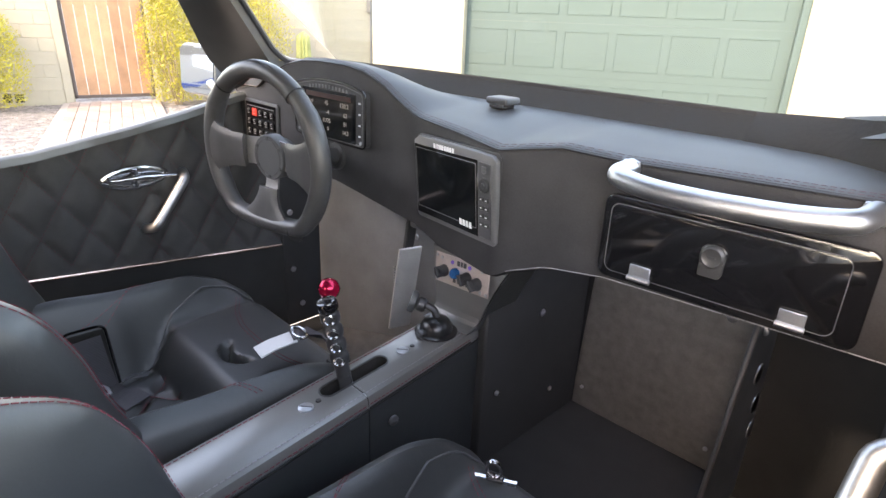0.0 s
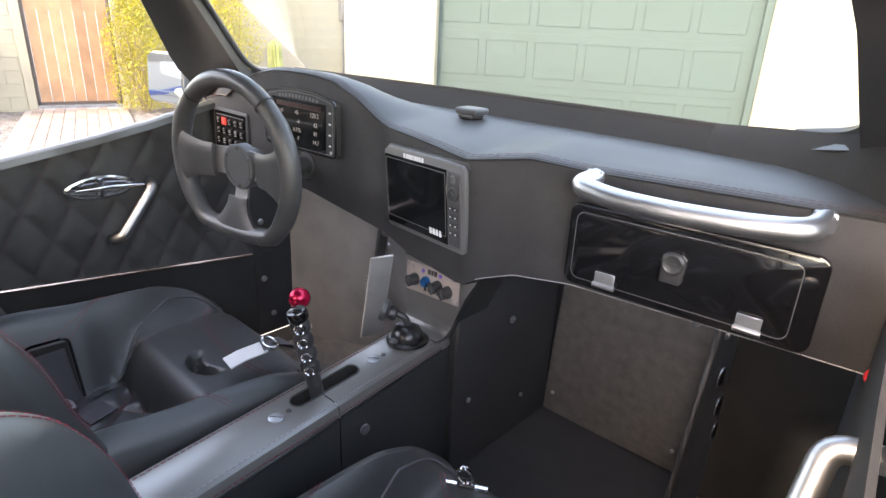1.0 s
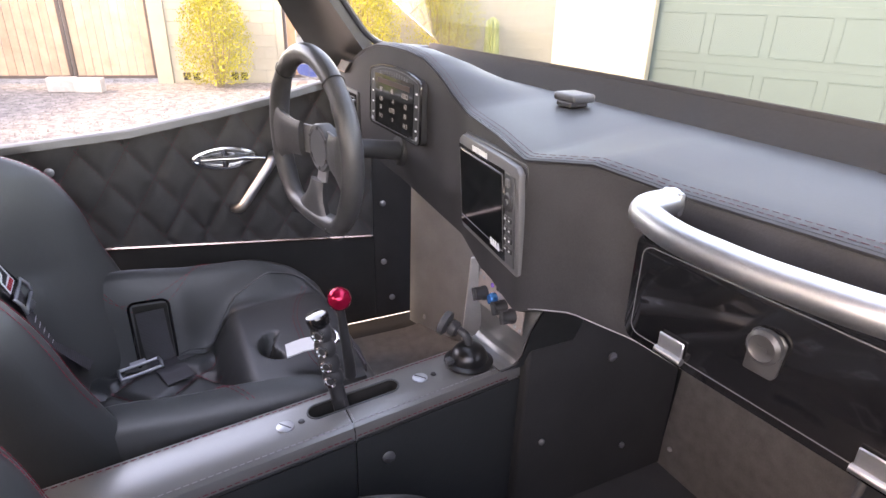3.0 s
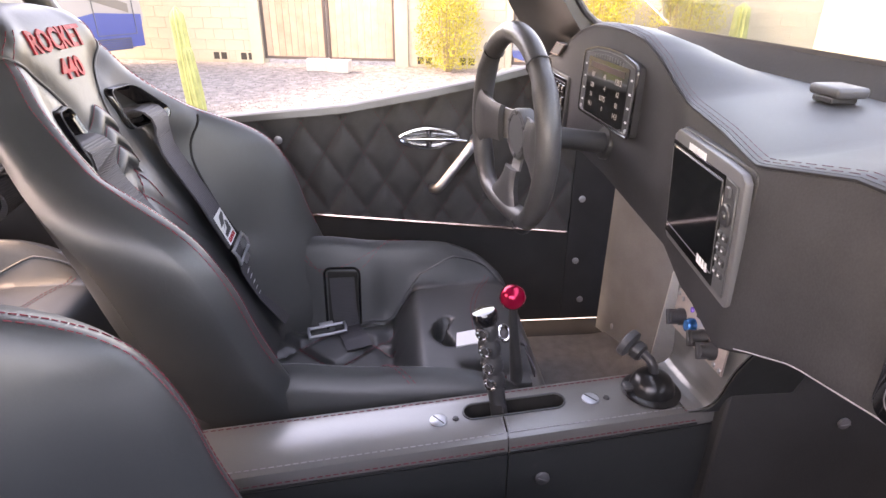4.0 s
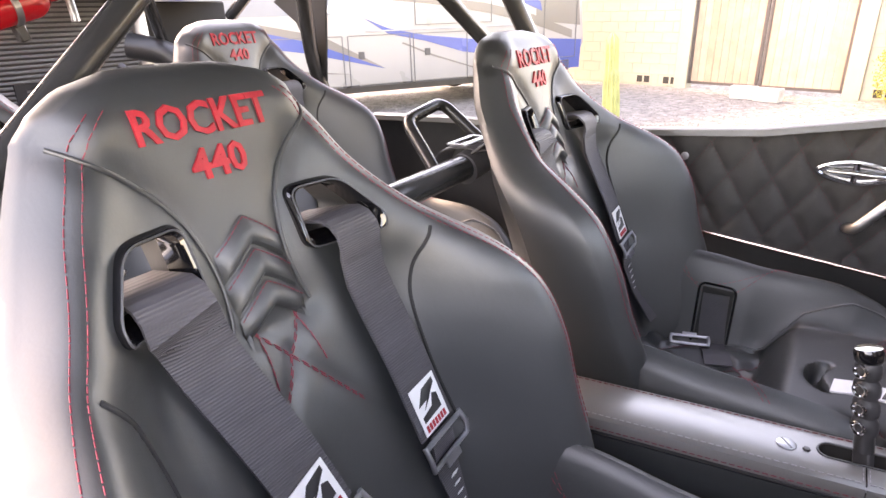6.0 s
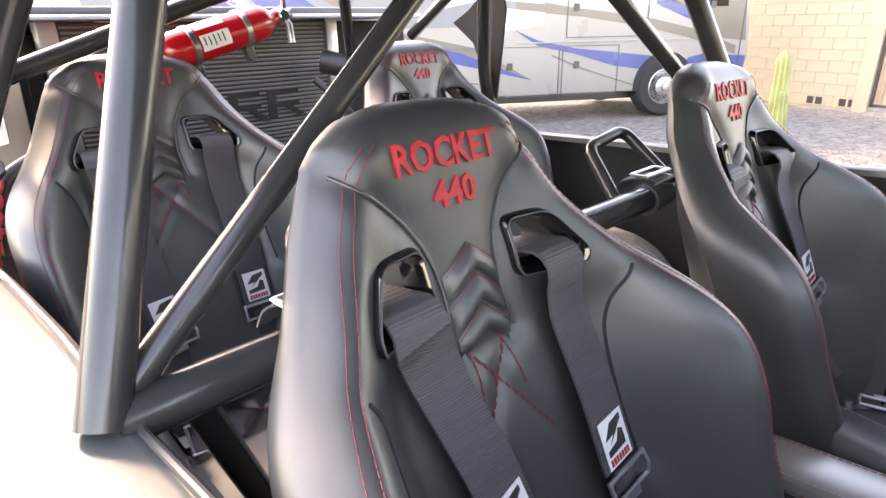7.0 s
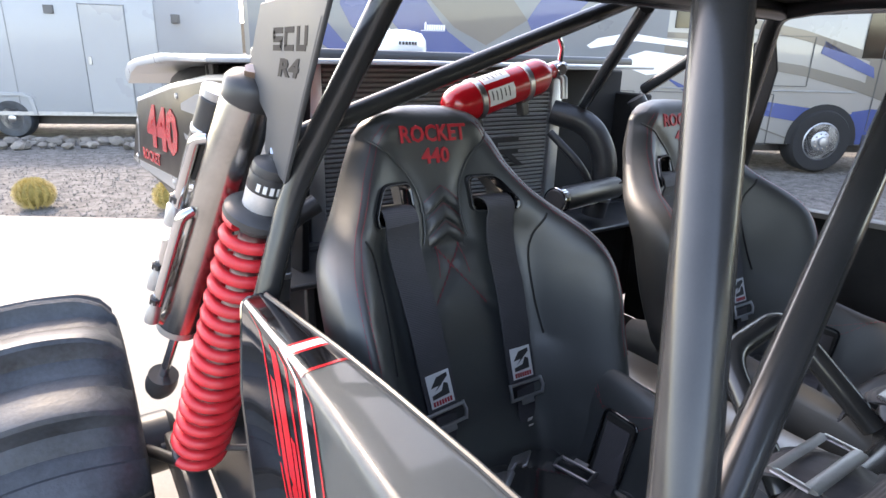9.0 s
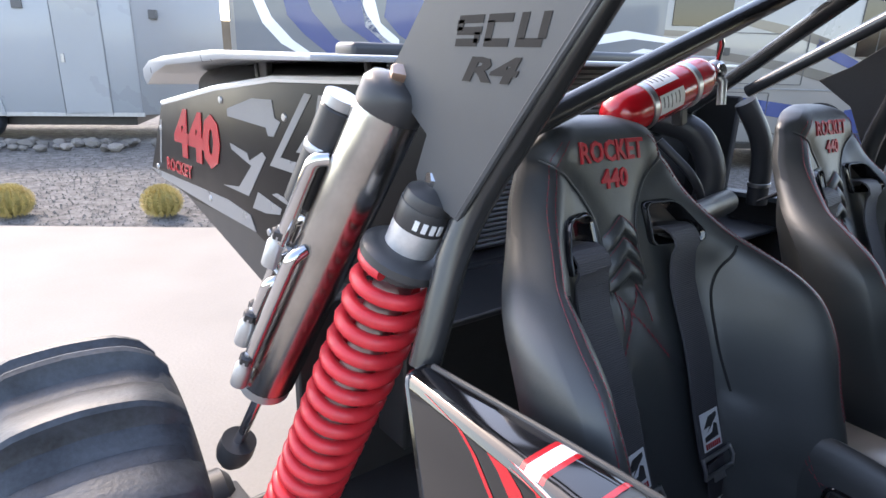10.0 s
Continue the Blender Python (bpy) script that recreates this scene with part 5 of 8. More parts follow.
# instrument cluster
CLM = Matrix.Translation((-0.386, 0.990, 1.347)) @ Matrix.Rotation(radians(1), 4, "Z") @ Matrix.Rotation(radians(88.5), 4, "X")
cl = thing("instrument_display", "black digital instrument display with lit white figures", "instrument display", at=(-0.386, 0.990, 1.347))
arch = fillet([(0, -0.062), (0.126, -0.062), (0.126, 0.050), (0.06, 0.062), (0, 0.064), (-0.06, 0.062), (-0.126, 0.050), (-0.126, -0.062), (0, -0.062)], 0.012, 6)[:-1]
arch = [(p[0], p[1]) for p in arch]
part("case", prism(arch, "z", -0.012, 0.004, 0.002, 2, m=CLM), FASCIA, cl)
part("edge", tube([CLM @ Vector((x, y, 0.0035)) for x, y in arch], 0.0022, 6, True), GLOSS, cl, "thin gloss black rim")
part("inner_line", tube([CLM @ Vector((x * 0.93, y * 0.92, 0.0042)) for x, y in arch], 0.0008, 5, True), GREY_PL, cl)
part("screen", prism(rounded(0.096, 0.050, 0.003), "z", 0.004, 0.0052, 0, m=CLM @ pose(0, -0.007, 0)), SCREEN, cl, "dark glass with lit figures")
for i in range(12):
    a = (i - 5.5) * 0.012
    part("shift_lamp", box(a - 0.003, a + 0.003, 0.046 - 8 * a * a * 0.1, 0.053 - 8 * a * a * 0.1, 0.004, 0.0055, 0.0008, 1, m=CLM), GREY_PL, cl)
for text, x, y, size in (("45", -0.004, 0.016, 0.013), ("-4", 0.0, -0.003, 0.013), ("0.775", -0.004, -0.021, 0.013), ("0", 0.0, -0.038, 0.012), ("120.2", 0.058, 0.016, 0.014), ("62", 0.062, -0.003, 0.013), ("81", 0.062, -0.021, 0.013), ("14.3", 0.062, -0.039, 0.013), ("107", -0.062, 0.014, 0.012), ("120", -0.062, -0.005, 0.012), ("51", -0.062, -0.022, 0.012), ("14.1", -0.062, -0.039, 0.012)):
    b = words(text, size * 0.98, 0.0002, 0.0)
    b.transform(CLM @ pose(x, y, 0.0057))
    part("figure", b, LCD, cl)
part("red_band", box(-0.080, 0.080, 0.026, 0.036, 0.0053, 0.0058, 0, m=CLM), mat("dim_red_band", (0.035, 0.012, 0.010), 0.3, bump=0), cl)
for sx in (-1, 1):
    for i in range(4):
        part("tab", box(sx * 0.1085 - 0.003, sx * 0.1085 + 0.003, -0.040 + i * 0.022, -0.037 + i * 0.022, 0.004, 0.0052, 0, m=CLM), WHITE, cl)
    part("corner_screw", lathe([(0.004, 0), (0.003, 0.002), (0, 0.002)], CLM @ pose(sx * 0.112, -0.052, 0.004), 10), STEEL, cl)

# key pad left of the wheel
KPM = Matrix.Translation((-0.672, 0.983, 1.274)) @ Matrix.Rotation(radians(88), 4, "X")
kp = thing("switch_pad", "black keypad of small lit switches, one red", "keypad", at=(-0.672, 0.983, 1.274))
part("body", prism(rounded(0.082, 0.060, 0.008), "z", -0.006, 0.005, 0.002, 2, m=KPM), BLACK, kp)
part("face", prism(rounded(0.074, 0.053, 0.003), "z", 0.005, 0.0062, 0.0005, 1, m=KPM), GLOSS, kp)
part("top_strip", box(-0.066, 0.066, 0.0435, 0.0455, 0.0062, 0.0068, 0, m=KPM), GREY_PL, kp)
for i in range(5):
    for j in range(4):
        at = KPM @ pose(-0.056 + i * 0.028, 0.030 - j * 0.0245, 0.0062)
        k = part("switch", prism(rounded(0.0115, 0.0095, 0.002, 2), "z", 0, 0.0016, 0.0006, 1, m=at), LCD_RED if (i, j) == (1, 0) else GLOSS, kp)
        sym = tube([at @ Vector((0.0042 * math.cos(a), 0.003 + 0.0032 * math.sin(a), 0.0018)) for a in span(0.4 * ((i + j) % 3), 4.6 + 0.5 * ((i * j) % 4), 9)], 0.0009, 5)
        box(-0.0045, 0.0045, -0.0056, -0.0038, 0.0016, 0.002, 0, bm=sym, m=at)
        part("symbol", sym, LCD, k, "small white symbol")
pt = thing("dash_plate", "small bright-edged plate on the fascia above the keypad", "plate", at=(-0.683, 0.985, 1.382))
plate = [(-0.742, 1.367), (-0.692, 1.394), (-0.630, 1.394), (-0.676, 1.368)]
part("sheet", prism([(x, z) for x, z in plate], "y", 0.978, 0.992, 0.001, 1), GREY_PL, pt)
part("rim", tube([(x, 0.978, z) for x, z in plate], 0.0018, 6, True), mat("copper_edge", (0.42, 0.32, 0.29), 0.3, 1.0, bump=0), pt, "bright copper-tinted rim")

# steering wheel
SPOKE = mat("satin_grey_spoke", (0.26, 0.25, 0.25), 0.42, 0.7, var=0.2, scale=30, bump=0.08, bscale=300)
WHEEL_LEATHER = mat("worn_wheel_leather", (0.046, 0.045, 0.046), 0.36, var=0.35, scale=18, bump=0.55, bscale=420, rvar=0.12)
SWC = Vector((-0.360, 0.815, 1.278))
SWM = Matrix.Translation(SWC) @ Matrix.Rotation(radians(9), 4, "Z") @ Matrix.Rotation(radians(90), 4, "X")
stw = thing("steering_wheel", "black leather three-spoke flat-bottomed steering wheel", "steering wheel", at=SWC)
rim = []
for k in range(64):
    a = 2 * math.pi * k / 64
    x, y = 0.163 * math.sin(a), 0.163 * math.cos(a)
    if y < -0.128:
        y = -0.128 - (y + 0.128) * -0.25
    rim.append(SWM @ Vector((x, y, 0)))
rads = [0.0175 + (0.002 if 0.9 < (2 * math.pi * k / 64) % math.pi < 2.2 else 0) for k in range(64)]
part("rim", tube(rim, rads, 14, True), WHEEL_LEATHER, stw, "padded black leather rim")
for a in (40, -40, 150, 210):
    p = Vector((0.163 * math.sin(radians(a)), 0.163 * math.cos(radians(a)), 0))
    part("rim_seam", tube([SWM @ (p + 0.0190 * (p.normalized() * math.cos(t) + Vector((0, 0, 1)) * math.sin(t))) for t in span(0, 2 * math.pi, 16)[:-1]], 0.0012, 5, True), PIPING, stw)
for a in (90, 270, 180):
    m = SWM @ Matrix.Rotation(radians(-a), 4, "Z")
    plate_w = [(0.02, 0.030), (0.06, 0.027), (0.09, 0.030)] if a != 180 else [(0.02, 0.022), (0.06, 0.018), (0.09, 0.020)]
    wrap_w = [(0.066, 0.029), (0.10, 0.031), (0.13, 0.040), (0.152, 0.056), (0.16, 0.062)] if a != 180 else [(0.066, 0.021), (0.085, 0.024), (0.105, 0.036), (0.122, 0.056), (0.130, 0.070)]
    end = 0.158 if a != 180 else 0.128
    dish = [(0.02, -0.022), (0.05, -0.021), (0.08, -0.014), (0.13, -0.003), (0.16, 0.0)]
    sp_ = part("spoke", sheet(lambda u, v: m @ Vector((u * along(plate_w, v), v, along(dish, v))), span(-1, 1, 6), span(0.02, 0.09, 6), 0.004), SPOKE, stw, "satin grey metal spoke")
    part("leather_wrap", sheet(lambda u, v: m @ Vector((u * along(wrap_w, v), v, along(dish, v) + 0.0055 - 0.004 * u ** 4)), span(-1, 1, 12), span(0.068, end, 12), 0.012), WHEEL_LEATHER, sp_, "leather wrap on the spoke")
HUBM = SWM @ pose(0, -0.006, -0.030)
part("hub", lathe([(0.044, -0.006), (0.045, 0.016), (0.043, 0.019), (0.030, 0.0195), (0, 0.0195)], HUBM, 40), PLASTIC, stw, "flat dark hub cap")
part("hub_ring", lathe([(0.0345, 0.0193), (0.0355, 0.0202), (0.0365, 0.0193)], HUBM, 36), BLACK, stw)
for k in range(6):
    part("hub_screw", lathe([(0.0042, 0.019), (0.0042, 0.0208), (0.003, 0.0214), (0, 0.0202)], HUBM @ pose(0.0375 * math.sin(k * 1.047), 0.0375 * math.cos(k * 1.047), 0), 12), BLACK, stw)
part("column", tube([SWM @ Vector((0, -0.006, -0.035)), SWM @ Vector((0.02, -0.03, -0.20))], 0.019, 16), BLACK, stw)
part("quick_release", lathe([(0.030, -0.060), (0.033, -0.055), (0.033, -0.040), (0.028, -0.034)], SWM @ pose(0, -0.006, 0), 24), BLACK, stw)
part("column_clamp", lathe([(0.028, 0), (0.03, 0.004), (0.03, 0.02), (0.026, 0.024)], aim(SWM @ Vector((0.018, -0.025, -0.17)), SWM @ Vector((0.02, -0.03, -0.20))), 20), BLACK, stw)

# ---- driver's door side ----
TOPZ = [(-1.3, 1.19), (-0.80, 1.203), (-0.37, 1.219), (0.20, 1.228), (0.50, 1.250), (0.70, 1.284), (0.85, 1.314), (0.93, 1.336), (1.10, 1.365), (1.40, 1.385)]
TRIMZ = [(0.0, 1.012), (0.39, 0.970), (1.067, 0.898), (1.2, 0.885)]


def quilt(y, z):
    p, q = (y / 0.098 + z / 0.150) % 1, (y / 0.098 - z / 0.150) % 1
    d = min(p, 1 - p, q, 1 - q)
    return 0.011 * (1 - (1 - min(1, d / 0.34)) ** 2.2)


door = thing("driver_door_side", "black quilted door panel with red diamond stitching", "door panel", at=(-0.79, 0.5, 0.7))
o = bmesh.new()
ys = span(0.05, 1.075, 140)
grid = []
for y in ys:
    z0, z1 = along(TRIMZ, y) + 0.004, along(TOPZ, y) - 0.012
    grid.append([o.verts.new((-0.795 + quilt(y, z) * min(1, (z1 - z) / 0.01 + 0.1), y, z)) for z in span(z0, z1, 46)])
for a, b in zip(grid, grid[1:]):
    for j in range(len(a) - 1):
        o.faces.new((a[j], a[j + 1], b[j + 1], b[j]))
part("quilted_panel", o, SUEDE, door, "padded diamond quilting")
st = bmesh.new()
for k in range(-4, 26):
    for sg in (1, -1):
        pts = []
        for y in span(0.06, 1.07, 80):
            z = sg * 0.150 * (k - y / 0.098) if sg == 1 else -0.150 * (k - y / 0.098)
            if along(TRIMZ, y) + 0.01 < z < along(TOPZ, y) - 0.016:
                pts.append((-0.7925, y, z))
        if len(pts) > 1:
            dashes([pts[0], pts[-1]], 0.0009, bm=st)
part("diamond_stitching", st, DARK_THREAD, door, "dark red stitching")
part("trim_strip", tube([(-0.786, y, along(TRIMZ, y)) for y in span(0.02, 1.07, 20)], 0.0045, 8), mat("copper_tinted_trim", (0.62, 0.45, 0.40), 0.2, 1.0, bump=0), door, "bright copper-tinted trim strip")
part("lower_panel", prism([(-0.1, 0.62), (1.12, 0.62), (1.12, 0.888), (-0.1, 1.018)], "x", -0.802, -0.790, 0.002, 1), CARPET, door)
screw(-0.783, 0.335, 1.163, (1, 0, 0), door, 0.010)
for y, z in ((1.107, 0.99), (1.107, 0.808), (1.132, 0.684)):
    screw(-0.787, y, z, (1, 0, 0), door, 0.009)
part("hinge_panel", prism([(1.078, 0.62), (1.30, 0.62), (1.30, 1.30), (1.078, 1.30)], "x", -0.800, -0.789, 0.002, 1), BLACK, door)
# pull and latch lever
part("pull_handle", tube(fillet([(-0.788, 0.815, 1.158), (-0.750, 0.806, 1.152), (-0.748, 0.72, 1.040), (-0.788, 0.708, 1.030)], 0.018, 5), 0.012, 14), ALU, door, "polished slanted pull handle")
ov = bmesh.new()
tube([(-0.782 + 0.004, 0.700 + 0.074 * math.cos(a), 1.163 + 0.024 * math.sin(a) * (1 - 0.25 * math.cos(a) ** 2)) for a in span(0, 2 * math.pi, 40)[:-1]], 0.0055, 8, True, ov)
part("latch_ring", ov, CHROME, door, "oval chrome latch surround")
part("latch_dish", lathe([(1.0, 0), (0.6, -0.004), (0, -0.006)], Matrix.Translation((-0.783, 0.70, 1.163)) @ Matrix.Rotation(radians(90), 4, "Y") @ Matrix.Diagonal((0.022, 0.070, 1, 1)), 32), CHROME, door)
part("latch_lever", tube([(-0.772, 0.645, 1.163), (-0.768, 0.69, 1.164), (-0.766, 0.74, 1.162), (-0.765, 0.792, 1.158)], [0.004, 0.007, 0.006, 0.003], 10), CHROME, door, "slim chrome latch lever")
part("latch_stem", tube([(-0.772, 0.70, 1.142), (-0.772, 0.70, 1.184)], 0.006, 8), CHROME, door)

# outer skins
for f, y0 in ((lambda x: x, -0.77), (mir, -1.25)):
    o = bmesh.new()
    ys = span(y0, 1.35, 40)
    rings = []
    for y in ys:
        z = along(TOPZ, y) + (0.006 if f(1) == 1 else 0)
        grow = 0.02 * ease(0.2, -0.7, y)
        prof = [(0.842, z - 0.018), (0.845, z - 0.004), (0.852, z), (0.878 + grow, z - 0.002), (0.893 + grow, z - 0.008), (0.905 + grow, z - 0.03), (0.93 + grow, z - 0.12), (0.95 + grow, z - 0.30), (0.94 + grow, 0.60)]
        if f(1) == 1:
            prof = right_section(y, z)
            (xa, za), (xb, zb) = prof[5:7]
            prof[6:6] = [(xa + (xb - xa) * q, za + (zb - za) * q) for q in (0.06, 0.5, 0.94)]
            prof[3:3] = [(prof[2][0] + 0.004, z), (prof[3][0] - 0.006, z - 0.0016)]
        rings.append([o.verts.new((f(x), y + (sweep(y, z - zz) if f(1) == 1 else 0), zz)) for x, zz in prof])
    for a, b in zip(rings, rings[1:]):
        for j in range(len(a) - 1):
            o.faces.new((a[j], a[j + 1], b[j + 1], b[j]))
    bmesh.ops.solidify(o, geom=o.faces[:], thickness=0.004)
    part("body_side", o, SILVER_PAINT, car, "glossy silver-grey body side")
part("inner_side_left", prism([(-1.25, 0.62), (0.05, 0.62), (0.05, 1.215), (-0.37, 1.205), (-1.25, 1.18)], "x", -0.803, -0.790, 0.002, 1), CARPET, car)
part("inner_side_right", sheet(lambda y, k: Vector((0.794 + right_in(y), y, 0.62 + k * (along(TOPZ, y) - 0.012 - 0.62))), span(-0.76, 1.30, 24), span(0, 1, 6), 0.006), CARPET, car)
pull = thing("door_pull", "polished aluminium pull handle on the passenger side", "door handle", at=(0.69, 0.85, 1.18))
part("bar", tube(fillet([(0.715, 0.835, 1.215), (0.672, 0.828, 1.213), (0.664, 0.74, 1.09), (0.715, 0.73, 1.08)], 0.03, 6), 0.013, 16), ALU, pull)
# Black sheets added to fill the dark gap behind the left rear seat
part("engine_wall", box(-0.80, -0.44, -1.44, -1.40, 0.95, 1.58, 0.006, 1), DULL_BLACK, car)
part("engine_side", box(-0.80, -0.77, -2.2, -1.25, 0.70, 1.50, 0.006, 1), DULL_BLACK, car)
part("rear_bulkhead", box(-0.79, 0.80, -1.30, -1.27, 0.60, 1.10, 0.004, 1), CARPET, car)
mi = thing("door_mirror", "silver door mirror reflecting the yard", "mirror", at=(-0.99, 1.0, 1.38))
part("housing", prism(rounded(0.080, 0.070, 0.025), "z", -0.04, 0.0, 0.008, 2, m=Matrix.Translation((-1.035, 0.985, 1.378)) @ Matrix.Rotation(radians(12), 4, "Z") @ Matrix.Rotation(radians(85), 4, "X")), SILVER_PAINT, mi)
part("glass", prism(rounded(0.074, 0.064, 0.022), "z", 0.001, 0.003, 0, m=Matrix.Translation((-1.035, 0.985, 1.378)) @ Matrix.Rotation(radians(12), 4, "Z") @ Matrix.Rotation(radians(85), 4, "X")), mat("mirror_glass", (0.85, 0.87, 0.9), 0.03, 1.0, var=0.02, bump=0, rvar=0.01), mi)
part("stalk", tube([(-0.97, 0.99, 1.345), (-0.86, 0.98, 1.32)], 0.012, 10), SILVER_PAINT, mi)

# ---- seats ----
YC = [(0.80, 0.35), (0.90, 0.29), (1.0, 0.25), (1.13, 0.205), (1.22, 0.165), (1.29, 0.14), (1.37, 0.112), (1.445, 0.092), (1.5, 0.075), (1.52, 0.06)]
HW = [(0.80, 0.255), (0.92, 0.275), (1.02, 0.292), (1.12, 0.30), (1.20, 0.30), (1.245, 0.287), (1.28, 0.250), (1.30, 0.230), (1.34, 0.200), (1.39, 0.172), (1.43, 0.150), (1.452, 0.130), (1.470, 0.100), (1.482, 0.050)]
BOL = [(0.80, 0.16), (0.90, 0.178), (1.0, 0.182), (1.06, 0.178), (1.13, 0.182), (1.19, 0.182), (1.23, 0.162), (1.27, 0.098), (1.30, 0.055), (1.36, 0.020), (1.43, 0.010), (1.482, 0.0)]
BACK_SEAMS = [
    [(0.141, 1.428), (0.122, 1.415), (0.103, 1.401), (0.075, 1.374), (0.055, 1.342), (0.046, 1.310), (0.043, 1.280), (0.046, 1.250), (0.052, 1.228)],
    [(0.209, 1.275), (0.199, 1.259), (0.186, 1.235), (0.177, 1.20), (0.173, 1.16), (0.172, 1.10), (0.176, 1.03)],
    [(0.244, 1.178), (0.228, 1.14), (0.207, 1.07), (0.20, 0.99), (0.20, 0.92)],
    [(0.052, 1.228), (0.0, 1.222)],
    [(0.118, 1.270), (0.140, 1.18), (0.150, 1.06), (0.150, 0.92)],
]
BASE_SEAMS = [
    [(0.150, 0.40), (0.165, 0.52), (0.175, 0.60), (0.205, 0.66), (0.225, 0.74), (0.230, 0.82), (0.215, 0.90)],
    [(0.0, 0.600), (0.10, 0.597), (0.175, 0.60)],
    [(0.165, 0.46), (0.22, 0.455), (0.272, 0.43)],
]


PAD_SEAMS = [BACK_SEAMS[0], BACK_SEAMS[1], BACK_SEAMS[3]]


def near_seam(lines, u, v):
    """The distance from a place on a cover to the closest seam."""
    best = 1.0
    for run in lines:
        for (a, b), (c, d) in zip(run, run[1:]):
            ex, ey = c - a, d - b
            k = max(0, min(1, ((u - a) * ex + (v - b) * ey) / (ex * ex + ey * ey)))
            best = min(best, math.hypot(u - a - ex * k, v - b - ey * k))
    return best


def smooth(table, x):
    """Reads a table with its corners eased."""
    return sum(along(table, x + d) * w for d, w in ((-0.024, 0.15), (-0.012, 0.2), (0, 0.3), (0.012, 0.2), (0.024, 0.15)))


def pad_out(lines, u, v, puff):
    d = near_seam(lines, u, v)
    return puff * (1 - math.exp(-abs(d / 0.017) ** 1.5))


def half_width(z):
    return smooth(HW, z) if z < 1.43 else along(HW, z)


def seat_front(x, z):
    """How far forward the backrest's face stands at a place across and up."""
    w, a = half_width(z), abs(x)
    k = min(1.0, a / w)
    y = smooth(YC, z) + smooth(BOL, z) * ease(0.46, 0.93, k)
    y += pad_out(PAD_SEAMS, a, z, 0.009) + 0.006 * (1 - math.exp(-((near_seam(BACK_SEAMS[2:3], a, z) / 0.022) ** 2)))
    if z < 1.225 and a < 0.12:
        for c, d, e, f in ((0.030, 1.222, -0.085, 1.08), (-0.030, 1.222, 0.085, 1.08)):
            q = (x - c) * (f - d) - (z - d) * (e - c)
            y -= 0.005 * math.exp(-((q / math.hypot(e - c, f - d) / 0.010) ** 2)) * ease(1.03, 1.07, z)
    y += 0.002 * noise.noise((x * 7, z * 7, 1.7)) * ease(1.35, 1.2, z)
    top = ease(1.30, 1.40, z)
    k0 = 0.84 - 0.20 * top
    y -= 0.042 * (1 - math.sqrt(max(0.0, 1 - max(0.0, (z - 1.438) / 0.0440) ** 2)))
    return y - 0.034 * (1 - 0.85 * ease(1.43, 1.475, z)) * max(0.0, (k - k0) / (1 - k0)) ** 2.4


def hole_outer(z):
    return along([(1.20, 0.18), (1.284, 0.157), (1.302, 0.160), (1.343, 0.131), (1.37, 0.12)], z)


RAIL = [(0.20, 0.93), (0.30, 0.955), (0.38, 0.978), (0.45, 0.980), (0.55, 0.966), (0.65, 0.962), (0.73, 0.958), (0.80, 0.93), (0.87, 0.86), (0.91, 0.80)]

def base_z(x, y):
    a = abs(x)
    k = a / 0.272
    c = 0.795 + 0.075 * ease(0.575, 0.66, y) - 0.012 * ease(0.80, 0.90, y)
    rail = smooth(RAIL, y)
    inner = along([(0.2, 0.60), (0.42, 0.58), (0.55, 0.56), (0.64, 0.66), (0.9, 0.74)], y)
    z = c + (rail - c) * ease(inner, 0.88, k)
    z += pad_out(BASE_SEAMS[:2], a, y, 0.016)
    if y < 0.60 and a < 0.16:
        p, q = (a / 0.16 + y / 0.16) % 1, (a / 0.16 - y / 0.16) % 1
        z -= 0.010 * math.exp(-((min(p, 1 - p, q, 1 - q) / 0.075) ** 2))
    if 0.63 < y < 0.79:
        # keyhole slot for the lower strap
        z -= 0.045 * math.exp(-((x / 0.042) ** 6)) * math.exp(-(((y - 0.690 - 9 * x * x) / 0.012) ** 4))
    z += 0.0015 * noise.noise((x * 9, y * 9, 4.1))
    return z - 0.03 * max(0, (k - 0.86) / 0.14) ** 2


def on_base(x, y, lift=0.001):
    roll = 0.10 * ease(0.84, 0.905, y) ** 2
    return Vector((x * (1 - 0.08 * ease(0.8, 0.9, y)), y, base_z(x, y) - roll + lift))


